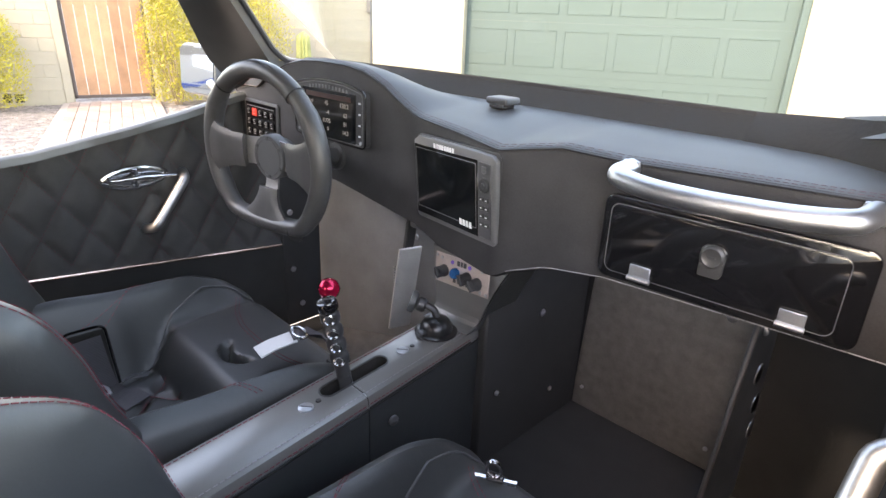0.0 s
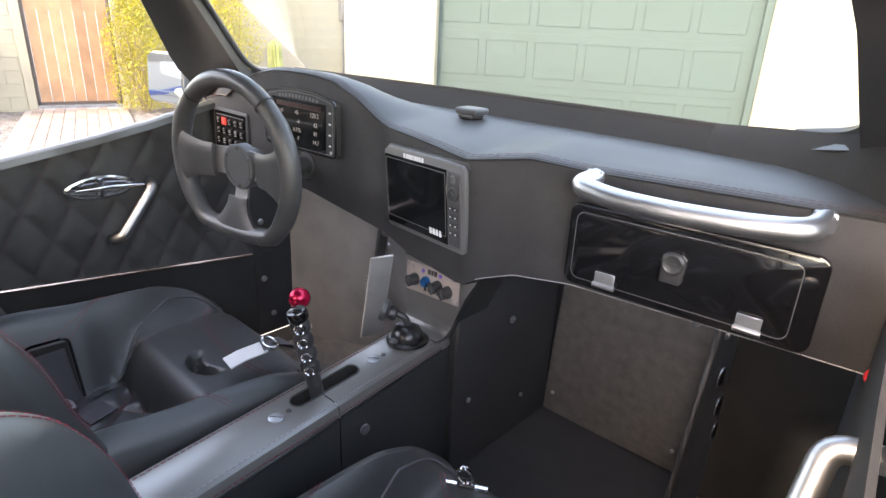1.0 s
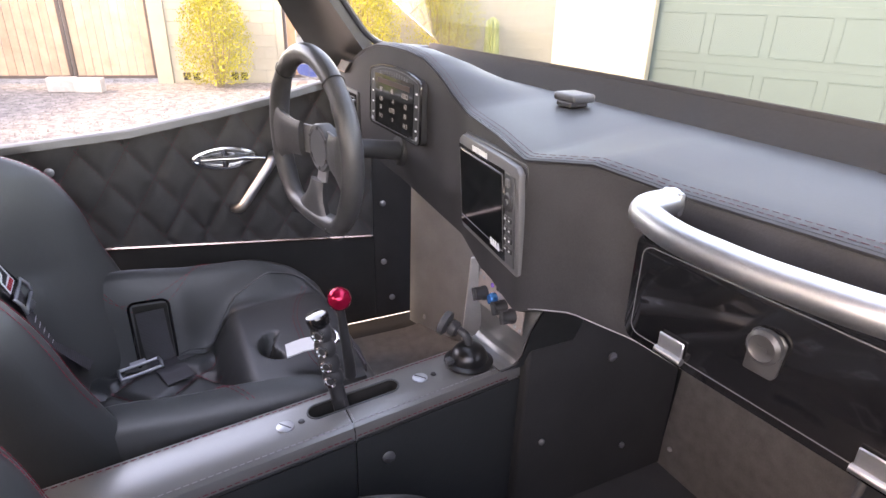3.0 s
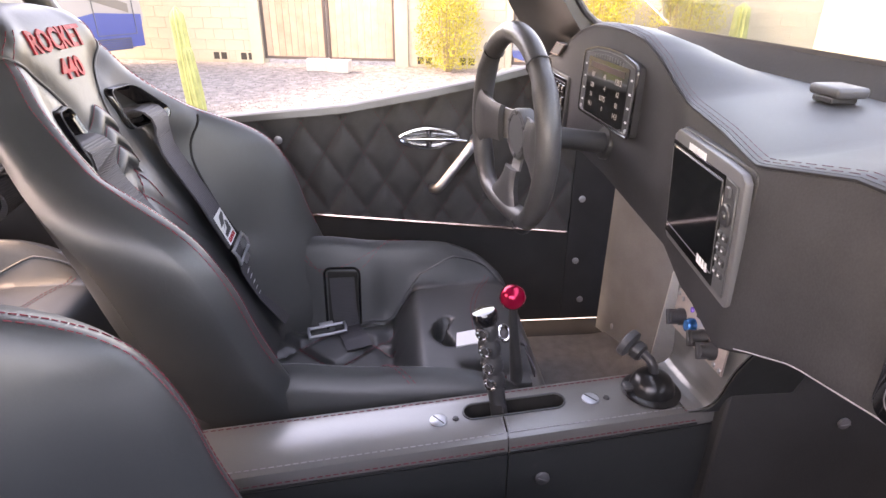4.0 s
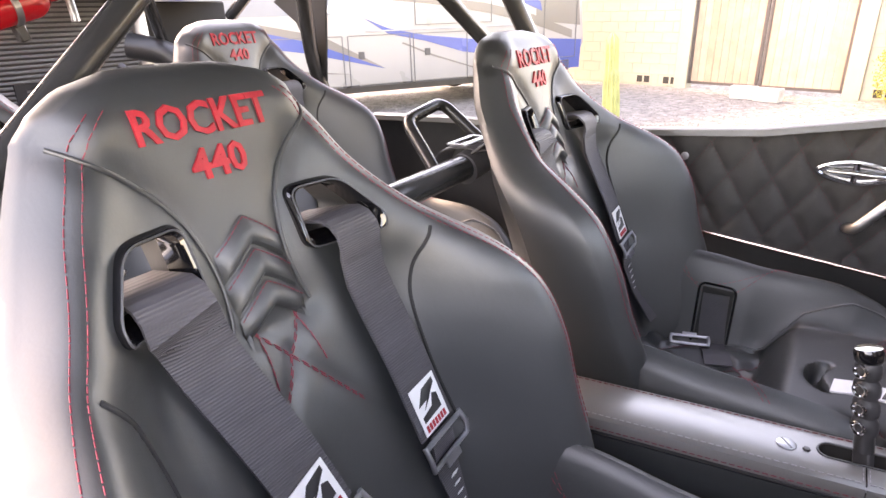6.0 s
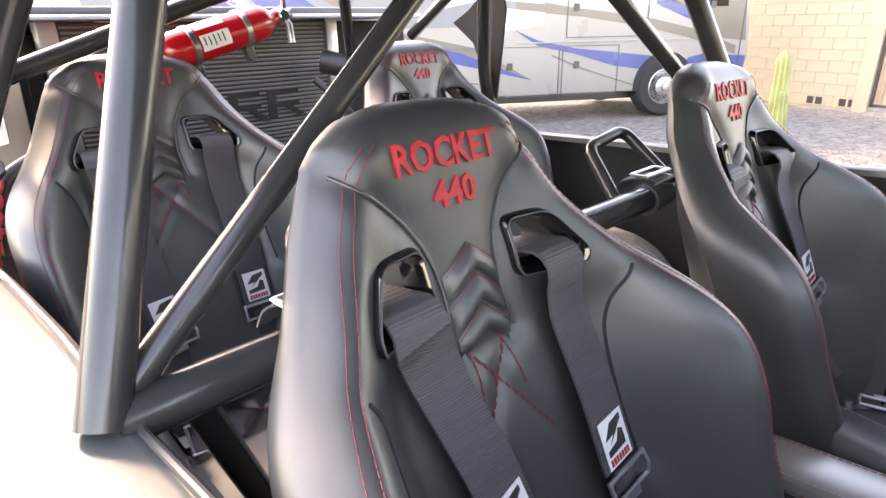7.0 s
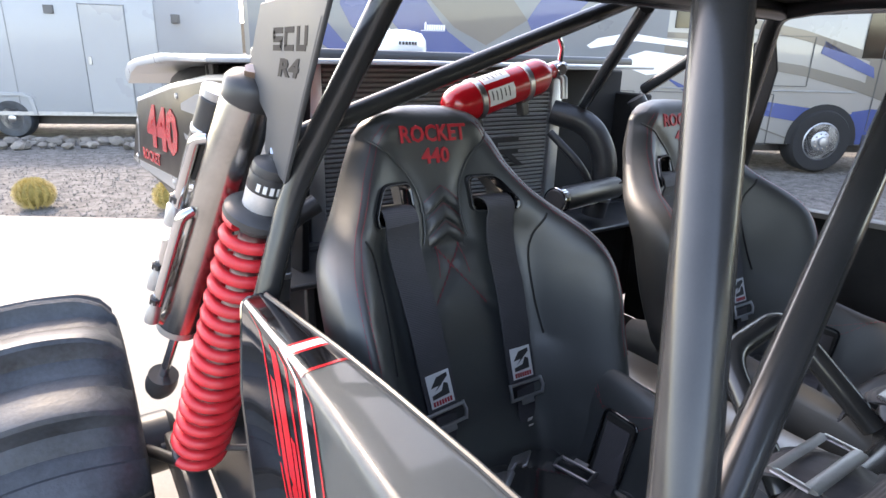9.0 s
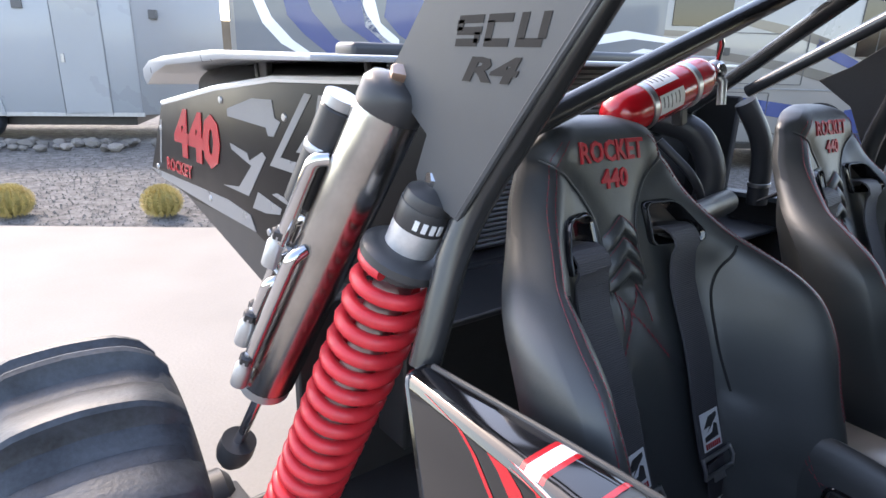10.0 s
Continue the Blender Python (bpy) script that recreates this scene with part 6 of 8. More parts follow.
def make_seat(m):
    s = thing("car_seat", "black leather bucket seat with red stitching and embroidered headrest", "car seat", "bucket seats")
    zs = span(0.80, 1.0, 16) + span(1.006, 1.278, 42) + span(1.284, 1.343, 9) + span(1.349, 1.445, 15) + [1.451, 1.457, 1.462, 1.467, 1.471, 1.475, 1.478, 1.480, 1.4815]
    o = bmesh.new()
    rings, nf = [], 0
    for z in zs:
        w = half_width(z)
        xa, xb = min(0.074, w * 0.42), min(hole_outer(z), w * 0.8)
        half = span(0, xa, 12) + span(xa, xb, 13)[1:] + [xb + (w - xb) * q for q in (0.07, 0.14, 0.21, 0.28, 0.35, 0.42, 0.49, 0.56, 0.63, 0.70, 0.76, 0.82, 0.87, 0.91, 0.945, 0.97, 0.988, 1.0)]
        xs = [-v for v in half[:0:-1]] + half
        nf = len(xs)
        front = [Vector((x, seat_front(x, z), z)) for x in xs]
        depth = along([(0.8, 0.09), (1.2, 0.058), (1.30, 0.056), (1.36, 0.064), (1.43, 0.064), (1.465, 0.062), (1.478, 0.056), (1.482, 0.050)], z)
        back = [Vector((x * 0.985, along(YC, z) - depth * (1 - 0.25 * (abs(x) / w) ** 4) + 0.50 * smooth(BOL, z) * ease(0.55, 1.0, abs(x) / w), z)) for x in xs]
        r = [p for p in front]
        r += [front[-1].lerp(back[-1], k) + Vector((0.010 * math.sin(math.pi * k), 0, 0)) for k in (0.08, 0.2, 0.5, 0.85)]
        r += back[::-1]
        r += [back[0].lerp(front[0], k) - Vector((0.010 * math.sin(math.pi * k), 0, 0)) for k in (0.15, 0.5, 0.8, 0.92)]
        rings.append([o.verts.new(p) for p in r])
    n = len(rings[0])
    h0, h1 = zs.index(1.284), zs.index(1.343)
    mid = nf // 2
    cols = [range(mid + 12, mid + 25), range(mid - 25, mid - 12)]
    holes = {j for c in cols for j in c}
    backoff = nf + 4
    for i in range(len(zs) - 1):
        for j in range(n):
            k = (j + 1) % n
            if h0 <= i < h1 and (j in holes or (backoff <= j < backoff + nf - 1 and (nf - 2 - (j - backoff)) in holes)):
                continue
            o.faces.new((rings[i][j], rings[i][k], rings[i + 1][k], rings[i + 1][j]))
    o.faces.new(rings[0][::-1])
    crest = o.verts.new(sum((v.co for v in rings[-1]), Vector()) / n + Vector((0, 0, 0.0025)))
    for j in range(n):
        o.faces.new((rings[-1][j], rings[-1][(j + 1) % n], crest))

    def bk(j):
        return backoff + nf - 1 - j

    for c in cols:
        a, b = c[0], c[-1] + 1
        loop = [(h0, j) for j in range(a, b)] + [(i, b) for i in range(h0, h1)] + [(h1, j) for j in range(b, a, -1)] + [(i, a) for i in range(h1, h0, -1)]
        for p, q in zip(loop, loop[1:] + loop[:1]):
            o.faces.new((rings[p[0]][p[1]], rings[q[0]][q[1]], rings[q[0]][bk(q[1])], rings[p[0]][bk(p[1])]))
    part("backrest", o, LEATHER, s)

    def on_back(x, z, lift=0.0025):
        return Vector((x, seat_front(x, z) + lift, z))

    # moulded frames round the two strap openings
    for sg in (-1, 1):
        cor = [(0.0745, 1.342), (0.130, 1.343), (0.160, 1.302), (0.156, 1.2845), (0.0745, 1.2845)]
        c0 = Vector((sum(p[0] for p in cor) / 5, 0, sum(p[1] for p in cor) / 5))

        def ring_of(grow, dy):
            pts = [Vector((p[0], 0, p[1])) for p in cor]
            pts = [c0 + (p - c0) * grow for p in pts]
            run = fillet([pts[0].lerp(pts[-1], 0.5)] + pts + [pts[0].lerp(pts[-1], 0.5)], 0.016, 7)[:-1]
            return [Vector((sg * p.x, seat_front(p.x, p.z) + dy, p.z)) for p in run]

        fr_ = bmesh.new()
        loops = [ring_of(1.24, -0.006), ring_of(1.235, 0.004), ring_of(1.20, 0.009), ring_of(1.12, 0.010), ring_of(1.04, 0.006), ring_of(0.99, -0.004), ring_of(0.97, -0.030)]
        vs = [[fr_.verts.new(p) for p in l] for l in loops]
        for a, b in zip(vs, vs[1:]):
            for j in range(len(a)):
                q = (j + 1) % len(a)
                fr_.faces.new((a[j], a[q], b[q], b[j]))
        opening = part("harness_opening", fr_, GLOSS, s, "gloss black plastic harness opening")
        # Added thin grey ring stands for the highlight along the gloss rim
        part("bead", tube(ring_of(1.16, 0.0105), 0.0011, 6, True), PLASTIC, opening)

    # lower part: cushion with side bolsters
    ys = span(0.22, 0.39, 12) + span(0.396, 0.62, 40) + span(0.625, 0.76, 30) + span(0.77, 0.86, 8) + [0.868, 0.876, 0.884, 0.892, 0.90]
    half = span(0, 0.06, 11) + span(0.06, 0.15, 13)[1:] + span(0.15, 0.272, 15)[1:]
    xs = [-v for v in half[:0:-1]] + half
    o = bmesh.new()
    rings = []
    for y in ys:
        roll = 0.10 * ease(0.84, 0.905, y) ** 2
        top = [Vector((x * (1 - 0.08 * ease(0.8, 0.9, y)), y, base_z(x, y) - roll)) for x in xs]
        low = [Vector((x * 0.93, y - (0.02 if y > 0.88 else 0), 0.66)) for x in (0.272, 0.09, -0.09, -0.272)]
        zb = 0.86 if y < 0.86 else 0.8
        rings.append([o.verts.new(p) for p in top + [Vector((0.278, y, zb))] + low + [Vector((-0.278, y, zb))]])
    n = len(rings[0])
    for a, b in zip(rings, rings[1:]):
        for j in range(n):
            k = (j + 1) % n
            o.faces.new((a[j], a[k], b[k], b[j]))
    o.faces.new(rings[0][::-1])
    o.faces.new(rings[-1])
    part("seat_base", o, LEATHER, s)

    for sg in (-1, 1):
        # The second seam's cord is dull black, painting its crease shadow
        for run, cord_or_shadow in zip(BACK_SEAMS, (LEATHER, DULL_BLACK)):
            pts = resample(fillet([(sg * x, 0, z) for x, z in run], 0.03, 5), 0.010)
            part("piping", tube([on_back(p.x, p.z, 0.0014) for p in pts], 0.0024, 8), cord_or_shadow, s)
        pts = resample([(sg * x, y, 0) for x, y in BASE_SEAMS[0][1:]], 0.015)
        part("cushion_piping", tube([on_base(p.x, p.y, 0.003) for p in pts], 0.0022, 6), GREY_PIPING, s, "grey piping")
        for off in (0.020, 0.032):
            run = []
            for z in span(1.02, 1.455, 60):
                x = half_width(z) - off
                run.append(on_back(sg * x, z, 0.0012))
            part("edge_stitching", dashes(run, 0.0006, 0.0045, 0.0016), RED_THREAD, s, "red thread stitching along the edge")
        for off in (0.0, 0.009):
            run = [(0.262, 0.345 - off), (0.235, 0.375 - off), (0.205, 0.43 - off), (0.196 + off, 0.48), (0.206 + off, 0.54), (0.236, 0.592 + off), (0.264, 0.625 + off)]
            pts = resample(fillet([(sg * x, y, 0) for x, y in run], 0.03, 5), 0.008)
            part("bolster_stitching", dashes([on_base(p.x, p.y, 0.0015) for p in pts], 0.0006), RED_THREAD, s, "red double stitching along the bolster")
            pts = resample(fillet([(0, 0.758 + off, 0), (sg * 0.09, 0.762 + off, 0), (sg * 0.16, 0.784 + off, 0), (sg * 0.214, 0.815 + off, 0)], 0.04, 5), 0.008)
            part("thigh_stitching", dashes([on_base(p.x, p.y, 0.0013) for p in pts], 0.0006), RED_THREAD, s, "red double stitching across the thigh pad")
    for sg in (-1, 1):
        arch = fillet([on_base(sg * 0.160, 0.452, 0.004), on_base(sg * 0.205, 0.448, 0.005), on_base(sg * 0.205, 0.526, 0.005), on_base(sg * 0.165, 0.526, 0.004)], 0.016, 5)
        # Dark sheet on the closed bolster paints the shade in the opening
        hole = part("belt_opening", sheet(lambda u, v: on_base(sg * (0.163 + 0.040 * u), 0.456 + 0.066 * v, 0.0035), span(0, 1, 6), span(0, 1, 8)), HOLLOW_SHADE, s, "dark sheet standing for the lap belt opening's shade")
        part("rim", tube(arch, 0.0030, 8), GLOSS, hole, "gloss black rim")
    # padded chevrons with stitched upper edges
    for k in range(3):
        z = 1.338 - k * 0.0335
        w, drop, band = 0.041, 0.031, 0.030
        c = bmesh.new()
        us, vs_ = span(-1, 1, 16), span(0, 1, 6)
        sheet(lambda u, v: on_back(u * w, z - drop * (abs(u) ** 1.15) - band * v, 0.0015 + 0.0085 * (1 - (1 - v) ** 3) * (1 - v ** 6) * (1 - abs(u) ** 8)), us, vs_, 0, c)
        ch = part("chevron", c, LEATHER, s, "padded leather chevron")
        part("chevron_stitching", dashes([on_back(u * w, z - drop * (abs(u) ** 1.15) - 0.002, 0.0035) for u in span(-1, 1, 16)], 0.0006, 0.005, 0.0018), RED_THREAD, ch, "red stitching on the chevron's edge")
    # diamond stitching on the middle panels
    for a, b in (((0.030, 1.222), (-0.068, 1.10)), ((-0.030, 1.222), (0.068, 1.10)), ((-0.026, 1.222), (-0.036, 1.165)), ((0.026, 1.222), (0.036, 1.165))):
        for q in (-0.0015, 0.0015):
            pts = resample([(a[0], 0, a[1] + q), (b[0], 0, b[1] + q)], 0.012)
            part("diamond_stitching", dashes([on_back(p.x, p.z, 0.0015) for p in pts], 0.0007), RED_THREAD, s, "red diamond stitching")
    for sg in (-1, 1):
        for a, b in (((0, 0.48), (0.12, 0.60)), ((0, 0.48), (0.08, 0.40)), ((0.04, 0.60), (0.155, 0.485)), ((0.08, 0.40), (0.155, 0.475))):
            for q in (-0.002, 0.002):
                pts = resample([(sg * a[0], a[1] + q, 0), (sg * b[0], b[1] + q, 0)], 0.012)
                part("diamond_stitching", dashes([on_base(p.x, p.y, 0.0012) for p in pts], 0.0006), RED_THREAD, s, "red diamond stitching")
    # embroidered words
    for text, z, size in (("ROCKET", 1.4335, 0.0435), ("440", 1.3915, 0.040)):
        b = words(text, size, 0.0014, 0.0009)
        wide = max(v.co.x for v in b.verts) - min(v.co.x for v in b.verts)
        b.transform(Matrix.Diagonal((-(0.152 if text == "ROCKET" else 0.064) / wide, 1, 1, 1)))
        bmesh.ops.reverse_faces(b, faces=b.faces)
        bmesh.ops.triangulate(b, faces=b.faces)
        bmesh.ops.subdivide_edges(b, edges=[e for e in b.edges if e.calc_length() > 0.008], cuts=2)
        for v in b.verts:
            x, zz, d = v.co.x, z + v.co.y, v.co.z
            v.co = Vector((x, seat_front(x, zz) + 0.0016 + d, zz))
        part("lettering", b, RED_EMB, s, "red embroidered lettering")
    s.matrix_basis = m
    return s


seat_a = make_seat(pose(0.430, 0, 0))
copy_thing(seat_a, pose(-0.340, 0, 0))
copy_thing(seat_a, pose(0.452, -0.905, 0.034))
copy_thing(seat_a, pose(-0.340, -0.905, 0.034))

# ---- cage ----
cage = thing("roll_cage", "dark grey powder-coated tubular roll cage", "roll cage", at=(CX, 0, 1.2))


def bar(pts, r=0.0255, name="tube", bend=0.08, label=""):
    part(name, tube(fillet(pts, bend, 6), r, 16), TUBE, cage, label)


for f in (lambda x: x, mir):
    bar([(f(0.795), 0.045, 1.235), (f(0.61), -0.117, 1.70), (f(0.56), -0.15, 1.735)], 0.0235)
    bar([(f(0.782), 0.031, 1.239), (f(0.13), -0.118, 1.735)], 0.0165)
    bar([(f(0.80), -0.80, 1.19), (f(0.735), -0.812, 1.385), (f(0.625), -0.715, 1.65), (f(0.588), -0.682, 1.742), (f(0.56), -0.50, 1.76), (f(0.56), -0.16, 1.745)], 0.0235)
bar([(0.72, -0.83, 1.470), (-0.12, -0.82, 1.755)], 0.019)
bar([(-0.62, -1.15, 1.525), (-0.60, -0.80, 1.735)], 0.019)
bar([(0.785, 0.040, 1.232), (-0.69, 0.025, 1.232)], 0.0255)
bar([(0.57, -0.15, 1.74), (-0.48, -0.15, 1.74)], 0.0255)
bar([(0.57, -0.66, 1.742), (-0.48, -0.66, 1.742)], 0.0235)
bar([(-0.50, -1.36, 1.385), (0.0, -0.68, 1.725)], 0.017)
for x0, x1 in ((-0.135, -0.33), (0.565, 0.40)):
    bar([(x0, 0.0, 1.235), (x0 - 0.06, -0.11, 1.315), (x1, -0.11, 1.335), (x1 - 0.02, 0.0, 1.24)], 0.013, "grab_loop", 0.03, "bent rear grab handle")
bar([(0.70, -0.03, 1.20), (0.60, -0.05, 0.90), (0.56, -0.08, 0.64)], 0.019)
# straps wrapped round the cross bar behind each front seat
for cx in (0.445, -0.340):
    for dx in (-0.11, 0.11):
        x0 = cx + dx
        wr = thing("strap_wrap", "black harness strap wrapped round the cage bar", "strap", at=(x0, 0.03, 1.23))
        b = bmesh.new()
        for i in range(3):
            join(b, lathe([(0.0262, -0.034), (0.0290 + 0.0012 * i, -0.033), (0.0295 + 0.0012 * i, 0.033), (0.0262, 0.034)], Matrix.Translation((x0 + i * 0.003, 0.030, 1.232)) @ Matrix.Rotation(radians(90 + i * 3), 4, "Y"), 24))
        part("wrap", b, WEB, wr)
        o = bmesh.new()
        rise = [(0.018, -0.034, 1.235), (0.010, -0.030, 1.258), (0.0, -0.006, 1.270), (-0.010, 0.024, 1.272), (-0.016, 0.050, 1.266), (-0.018, 0.072, 1.270)]
        rows = []
        for dx2, y, z in fillet(rise, 0.02, 3):
            rows.append([o.verts.new((x0 + dx2 + q, y, z + 0.003 * math.cos(q * 60))) for q in span(-0.035, 0.035, 6)])
        for ra_, rb_ in zip(rows, rows[1:]):
            for j in range(6):
                o.faces.new((ra_[j], ra_[j + 1], rb_[j + 1], rb_[j]))
        bmesh.ops.recalc_face_normals(o, faces=o.faces)
        bmesh.ops.solidify(o, geom=o.faces[:], thickness=0.003)
        part("folded_strap", o, WEB, wr, "folded ribbed strap end")
        sl = bmesh.new()
        for a, b2, r in (((-0.046, 0.030), (0.046, 0.030), 0.007), ((-0.046, -0.002), (0.046, -0.002), 0.005), ((-0.046, 0.030), (-0.046, -0.002), 0.005), ((0.046, 0.030), (0.046, -0.002), 0.005)):
            tube([(x0 - 0.004 + a[0], a[1], 1.2775), (x0 - 0.004 + b2[0], b2[1], 1.2775)], r, 8, bm=sl, squash=0.4, flat=(b2[1] - a[1], a[0] - b2[0], 0))
        part("slide", sl, ALU, wr, "bright three-bar slide")

# ---- harnesses ----


def ribbon(pts, w, t=0.0025, side=(1, 0, 0)):
    """A flat strap along points."""
    o = bmesh.new()
    pts = [Vector(p) for p in pts]
    rings = []
    sd = Vector(side).normalized()
    for i, p in enumerate(pts):
        d = (pts[min(i + 1, len(pts) - 1)] - pts[max(i - 1, 0)]).normalized()
        s = (sd - d * sd.dot(d)).normalized() * w / 2
        n = d.cross(s).normalized() * t / 2
        rings.append([o.verts.new(p + v) for v in (-s - n, s - n, s + n, -s + n)])
    for a, b in zip(rings, rings[1:]):
        for j in range(4):
            o.faces.new((a[j], a[(j + 1) % 4], b[(j + 1) % 4], b[j]))
    o.faces.new(rings[0])
    o.faces.new(rings[-1][::-1])
    return o


def strap_frame(p, d, s):
    """A pose on a strap: x across it, y up along it, z off its face."""
    y = -Vector(d).normalized()
    x = (Vector(s) - y * Vector(s).dot(y)).normalized()
    return Matrix.Translation(p) @ Matrix((x, y, x.cross(y))).transposed().to_4x4()


def logo_patch(m, parent):
    """A white and red woven tag with a dark slanted mark."""
    pt = part("patch", box(-0.026, 0.026, -0.032, 0.032, 0.0, 0.0012, 0, m=m), WHITE, parent, "white woven tag with a dark mark")
    b = prism([(-0.020, 0.006), (0.004, 0.008), (-0.012, -0.002), (0.020, 0.020), (0.020, 0.027), (-0.004, 0.024)], "z", 0.0012, 0.0018, 0, m=m)
    prism([(-0.020, -0.016), (0.018, -0.014), (0.018, 0.006), (0.010, 0.010), (0.002, -0.004), (-0.020, -0.008)], "z", 0.0012, 0.0018, 0, bm=b, m=m)
    part("mark", b, BLACK, pt)
    for i in range(7):
        part("name_bar", box(-0.021 + i * 0.0062, -0.0165 + i * 0.0062, -0.029, -0.020, 0.0012, 0.0018, 0, m=m), RED_EMB, pt)


def adjuster(m, parent):
    """A pressed steel strap adjuster."""
    b = bmesh.new()
    for x in (-0.040, 0.040):
        tube([m @ Vector((x, 0.018, 0.004)), m @ Vector((x * 1.05, 0.0, 0.008)), m @ Vector((x, -0.018, 0.004))], 0.0035, 8, bm=b)
    for y in (0.014, -0.016):
        tube([m @ Vector((-0.040, y, 0.004)), m @ Vector((0.040, y, 0.004))], 0.0035, 8, bm=b)
    box(-0.016, 0.016, -0.030, -0.014, 0.002, 0.006, 0.001, 1, b, m)
    part("adjuster", b, ALU, parent, "bright steel strap adjuster")


def make_harness(m, spreads, low, label):
    hs = thing("seat_harness", label, "seat harness", "seat harnesses")
    for sg in (-1, 1):
        x0, x1 = sg * 0.116, sg * spreads[0 if sg > 0 else 1]
        rest = max(seat_front(0.118 + d, 1.268) for d in (-0.03, 0, 0.026))
        pts = [Vector((sg * 0.105, 0.045, 1.262)), Vector((sg * 0.110, 0.09, 1.292)), Vector((x0, rest - 0.022, 1.306)), Vector((x0, rest - 0.004, 1.309)), Vector((x0, rest + 0.010, 1.305)), Vector((x0, rest + 0.020, 1.295)), Vector((x0, rest + 0.024, 1.283))]
        for z in span(1.270, low, 13):
            k = (1.30 - z) / (1.30 - low)
            x = x0 + (x1 - x0) * k
            lift = max(seat_front(abs(x) + d, z) for d in (-0.03, 0, 0.026))
            pts.append(Vector((x, lift + 0.012 + 0.012 * max(0, 1 - k * 4) + 0.008 * math.sin(math.pi * min(1, k * 0.9)), z)))
        part("shoulder_strap", ribbon(pts, 0.068, 0.004), WEB, hs, "wide black webbing strap")
        q = pts[8].lerp(pts[7], 0.5)
        part("fold_seam", dashes([q + Vector((-0.030, 0.0032, 0)), q + Vector((0.030, 0.0032, 0))], 0.0006, 0.004, 0.002), BLACK, hs)
        d = (pts[-1] - pts[-3]).normalized()
        up = strap_frame(pts[-1].lerp(pts[-4], 0.62) + Vector((0, 0.004, 0.0)), d, (1, 0, 0))
        if up.col[2].y < 0:
            up = up @ Matrix.Rotation(math.pi, 4, "Y")
        logo_patch(up, hs)
        ad = Matrix.Translation(d * 0.055) @ up
        adjuster(ad, hs)
        e = pts[-1]
        part("tail_strap", ribbon([e + Vector((0, 0.006, 0)), e + Vector((sg * 0.004, 0.014, -0.06)), e + Vector((sg * 0.012, 0.04, -0.13)), e + Vector((sg * 0.0, 0.09, -0.19))], 0.045), WEB, hs)
        for i in range(5):
            part("tail_mark", box(-0.006, 0.006, -0.006, 0.005, 0, 0.0008, 0, m=Matrix.Translation(e + Vector((sg * 0.006, 0.022 + i * 0.004, -0.07 - i * 0.014))) @ Matrix.Rotation(radians(75), 4, "X")), WHITE, hs)
        # lap belt out of the side opening
        lap = [on_base(sg * x, y, 0.007) for x, y in ((0.198, 0.487), (0.190, 0.488), (0.178, 0.490), (0.160, 0.495), (0.13, 0.505), (0.10, 0.515), (0.06, 0.528))]
        part("lap_belt", ribbon(lap, 0.055, side=(0.0, 1, 0)), WEB, hs)
    bk = strap_frame(on_base(0.135, 0.505, 0.012), (1, -0.2, 0.15), (0.2, 1, 0))
    adjuster(bk @ Matrix.Diagonal((1.15, 1.15, 1.15, 1)), hs)
    bk = strap_frame(on_base(-0.125, 0.455, 0.012), (-1, -0.2, 0.15), (-0.2, -1, 0))
    adjuster(bk @ Matrix.Diagonal((0.95, 0.95, 0.95, 1)), hs)
    hs.matrix_basis = m
    return hs


har = make_harness(pose(0.430, 0, 0), (0.045, 0.135), 1.035, "black webbing racing harness hanging over a front seat")
copy_thing(har, pose(-0.340, 0, 0))
har = make_harness(pose(0.452, -0.905, 0.034), (0.085, 0.110), 0.935, "black webbing racing harness hanging long over a rear seat")
copy_thing(har, pose(-0.340, -0.905, 0.034))
bt = thing("buckle_tongue", "white-tagged latch strap lying on the driver's seat", "buckle", at=(-0.25, 0.75, 0.90))
part("tag", ribbon([(-0.258, 0.715, 0.918), (-0.254, 0.745, 0.926), (-0.248, 0.790, 0.930)], 0.042, 0.003), WHITE, bt, "white cloth tag")
part("strap", ribbon([(-0.249, 0.786, 0.933), (-0.240, 0.815, 0.938), (-0.210, 0.835, 0.930), (-0.165, 0.840, 0.905)], 0.034), WEB, bt)
part("loop", tube([(-0.243 + 0.024 * math.cos(a), 0.800 + 0.009 * math.sin(a), 0.938 + 0.004 * math.sin(a)) for a in span(0, 2 * math.pi, 18)[:-1]], 0.0035, 8, True), CHROME, bt)
bt2 = thing("buckle_tongue", "bright steel latch tongue standing on the passenger seat", "buckle", at=(0.255, 0.835, 0.88))
tg = aim((0.256, 0.836, 0.880), (0.276, 0.802, 0.955))
part("blade", prism(rounded(0.014, 0.006, 0.005), "z", 0.0, 0.018, 0.002, 1, m=tg), CHROME, bt2)
part("loop", tube([tg @ Vector((0.011 * math.sin(a), 0, 0.045 - 0.030 * math.cos(a))) for a in span(0, 2 * math.pi, 24)[:-1]], 0.0042, 8, True, squash=0.7), CHROME, bt2, "long bright latch loop")
part("bar", tube([tg @ Vector((-0.034, 0, 0.002)), tg @ Vector((0.034, 0, 0.002))], 0.006, 8), CHROME, bt2)

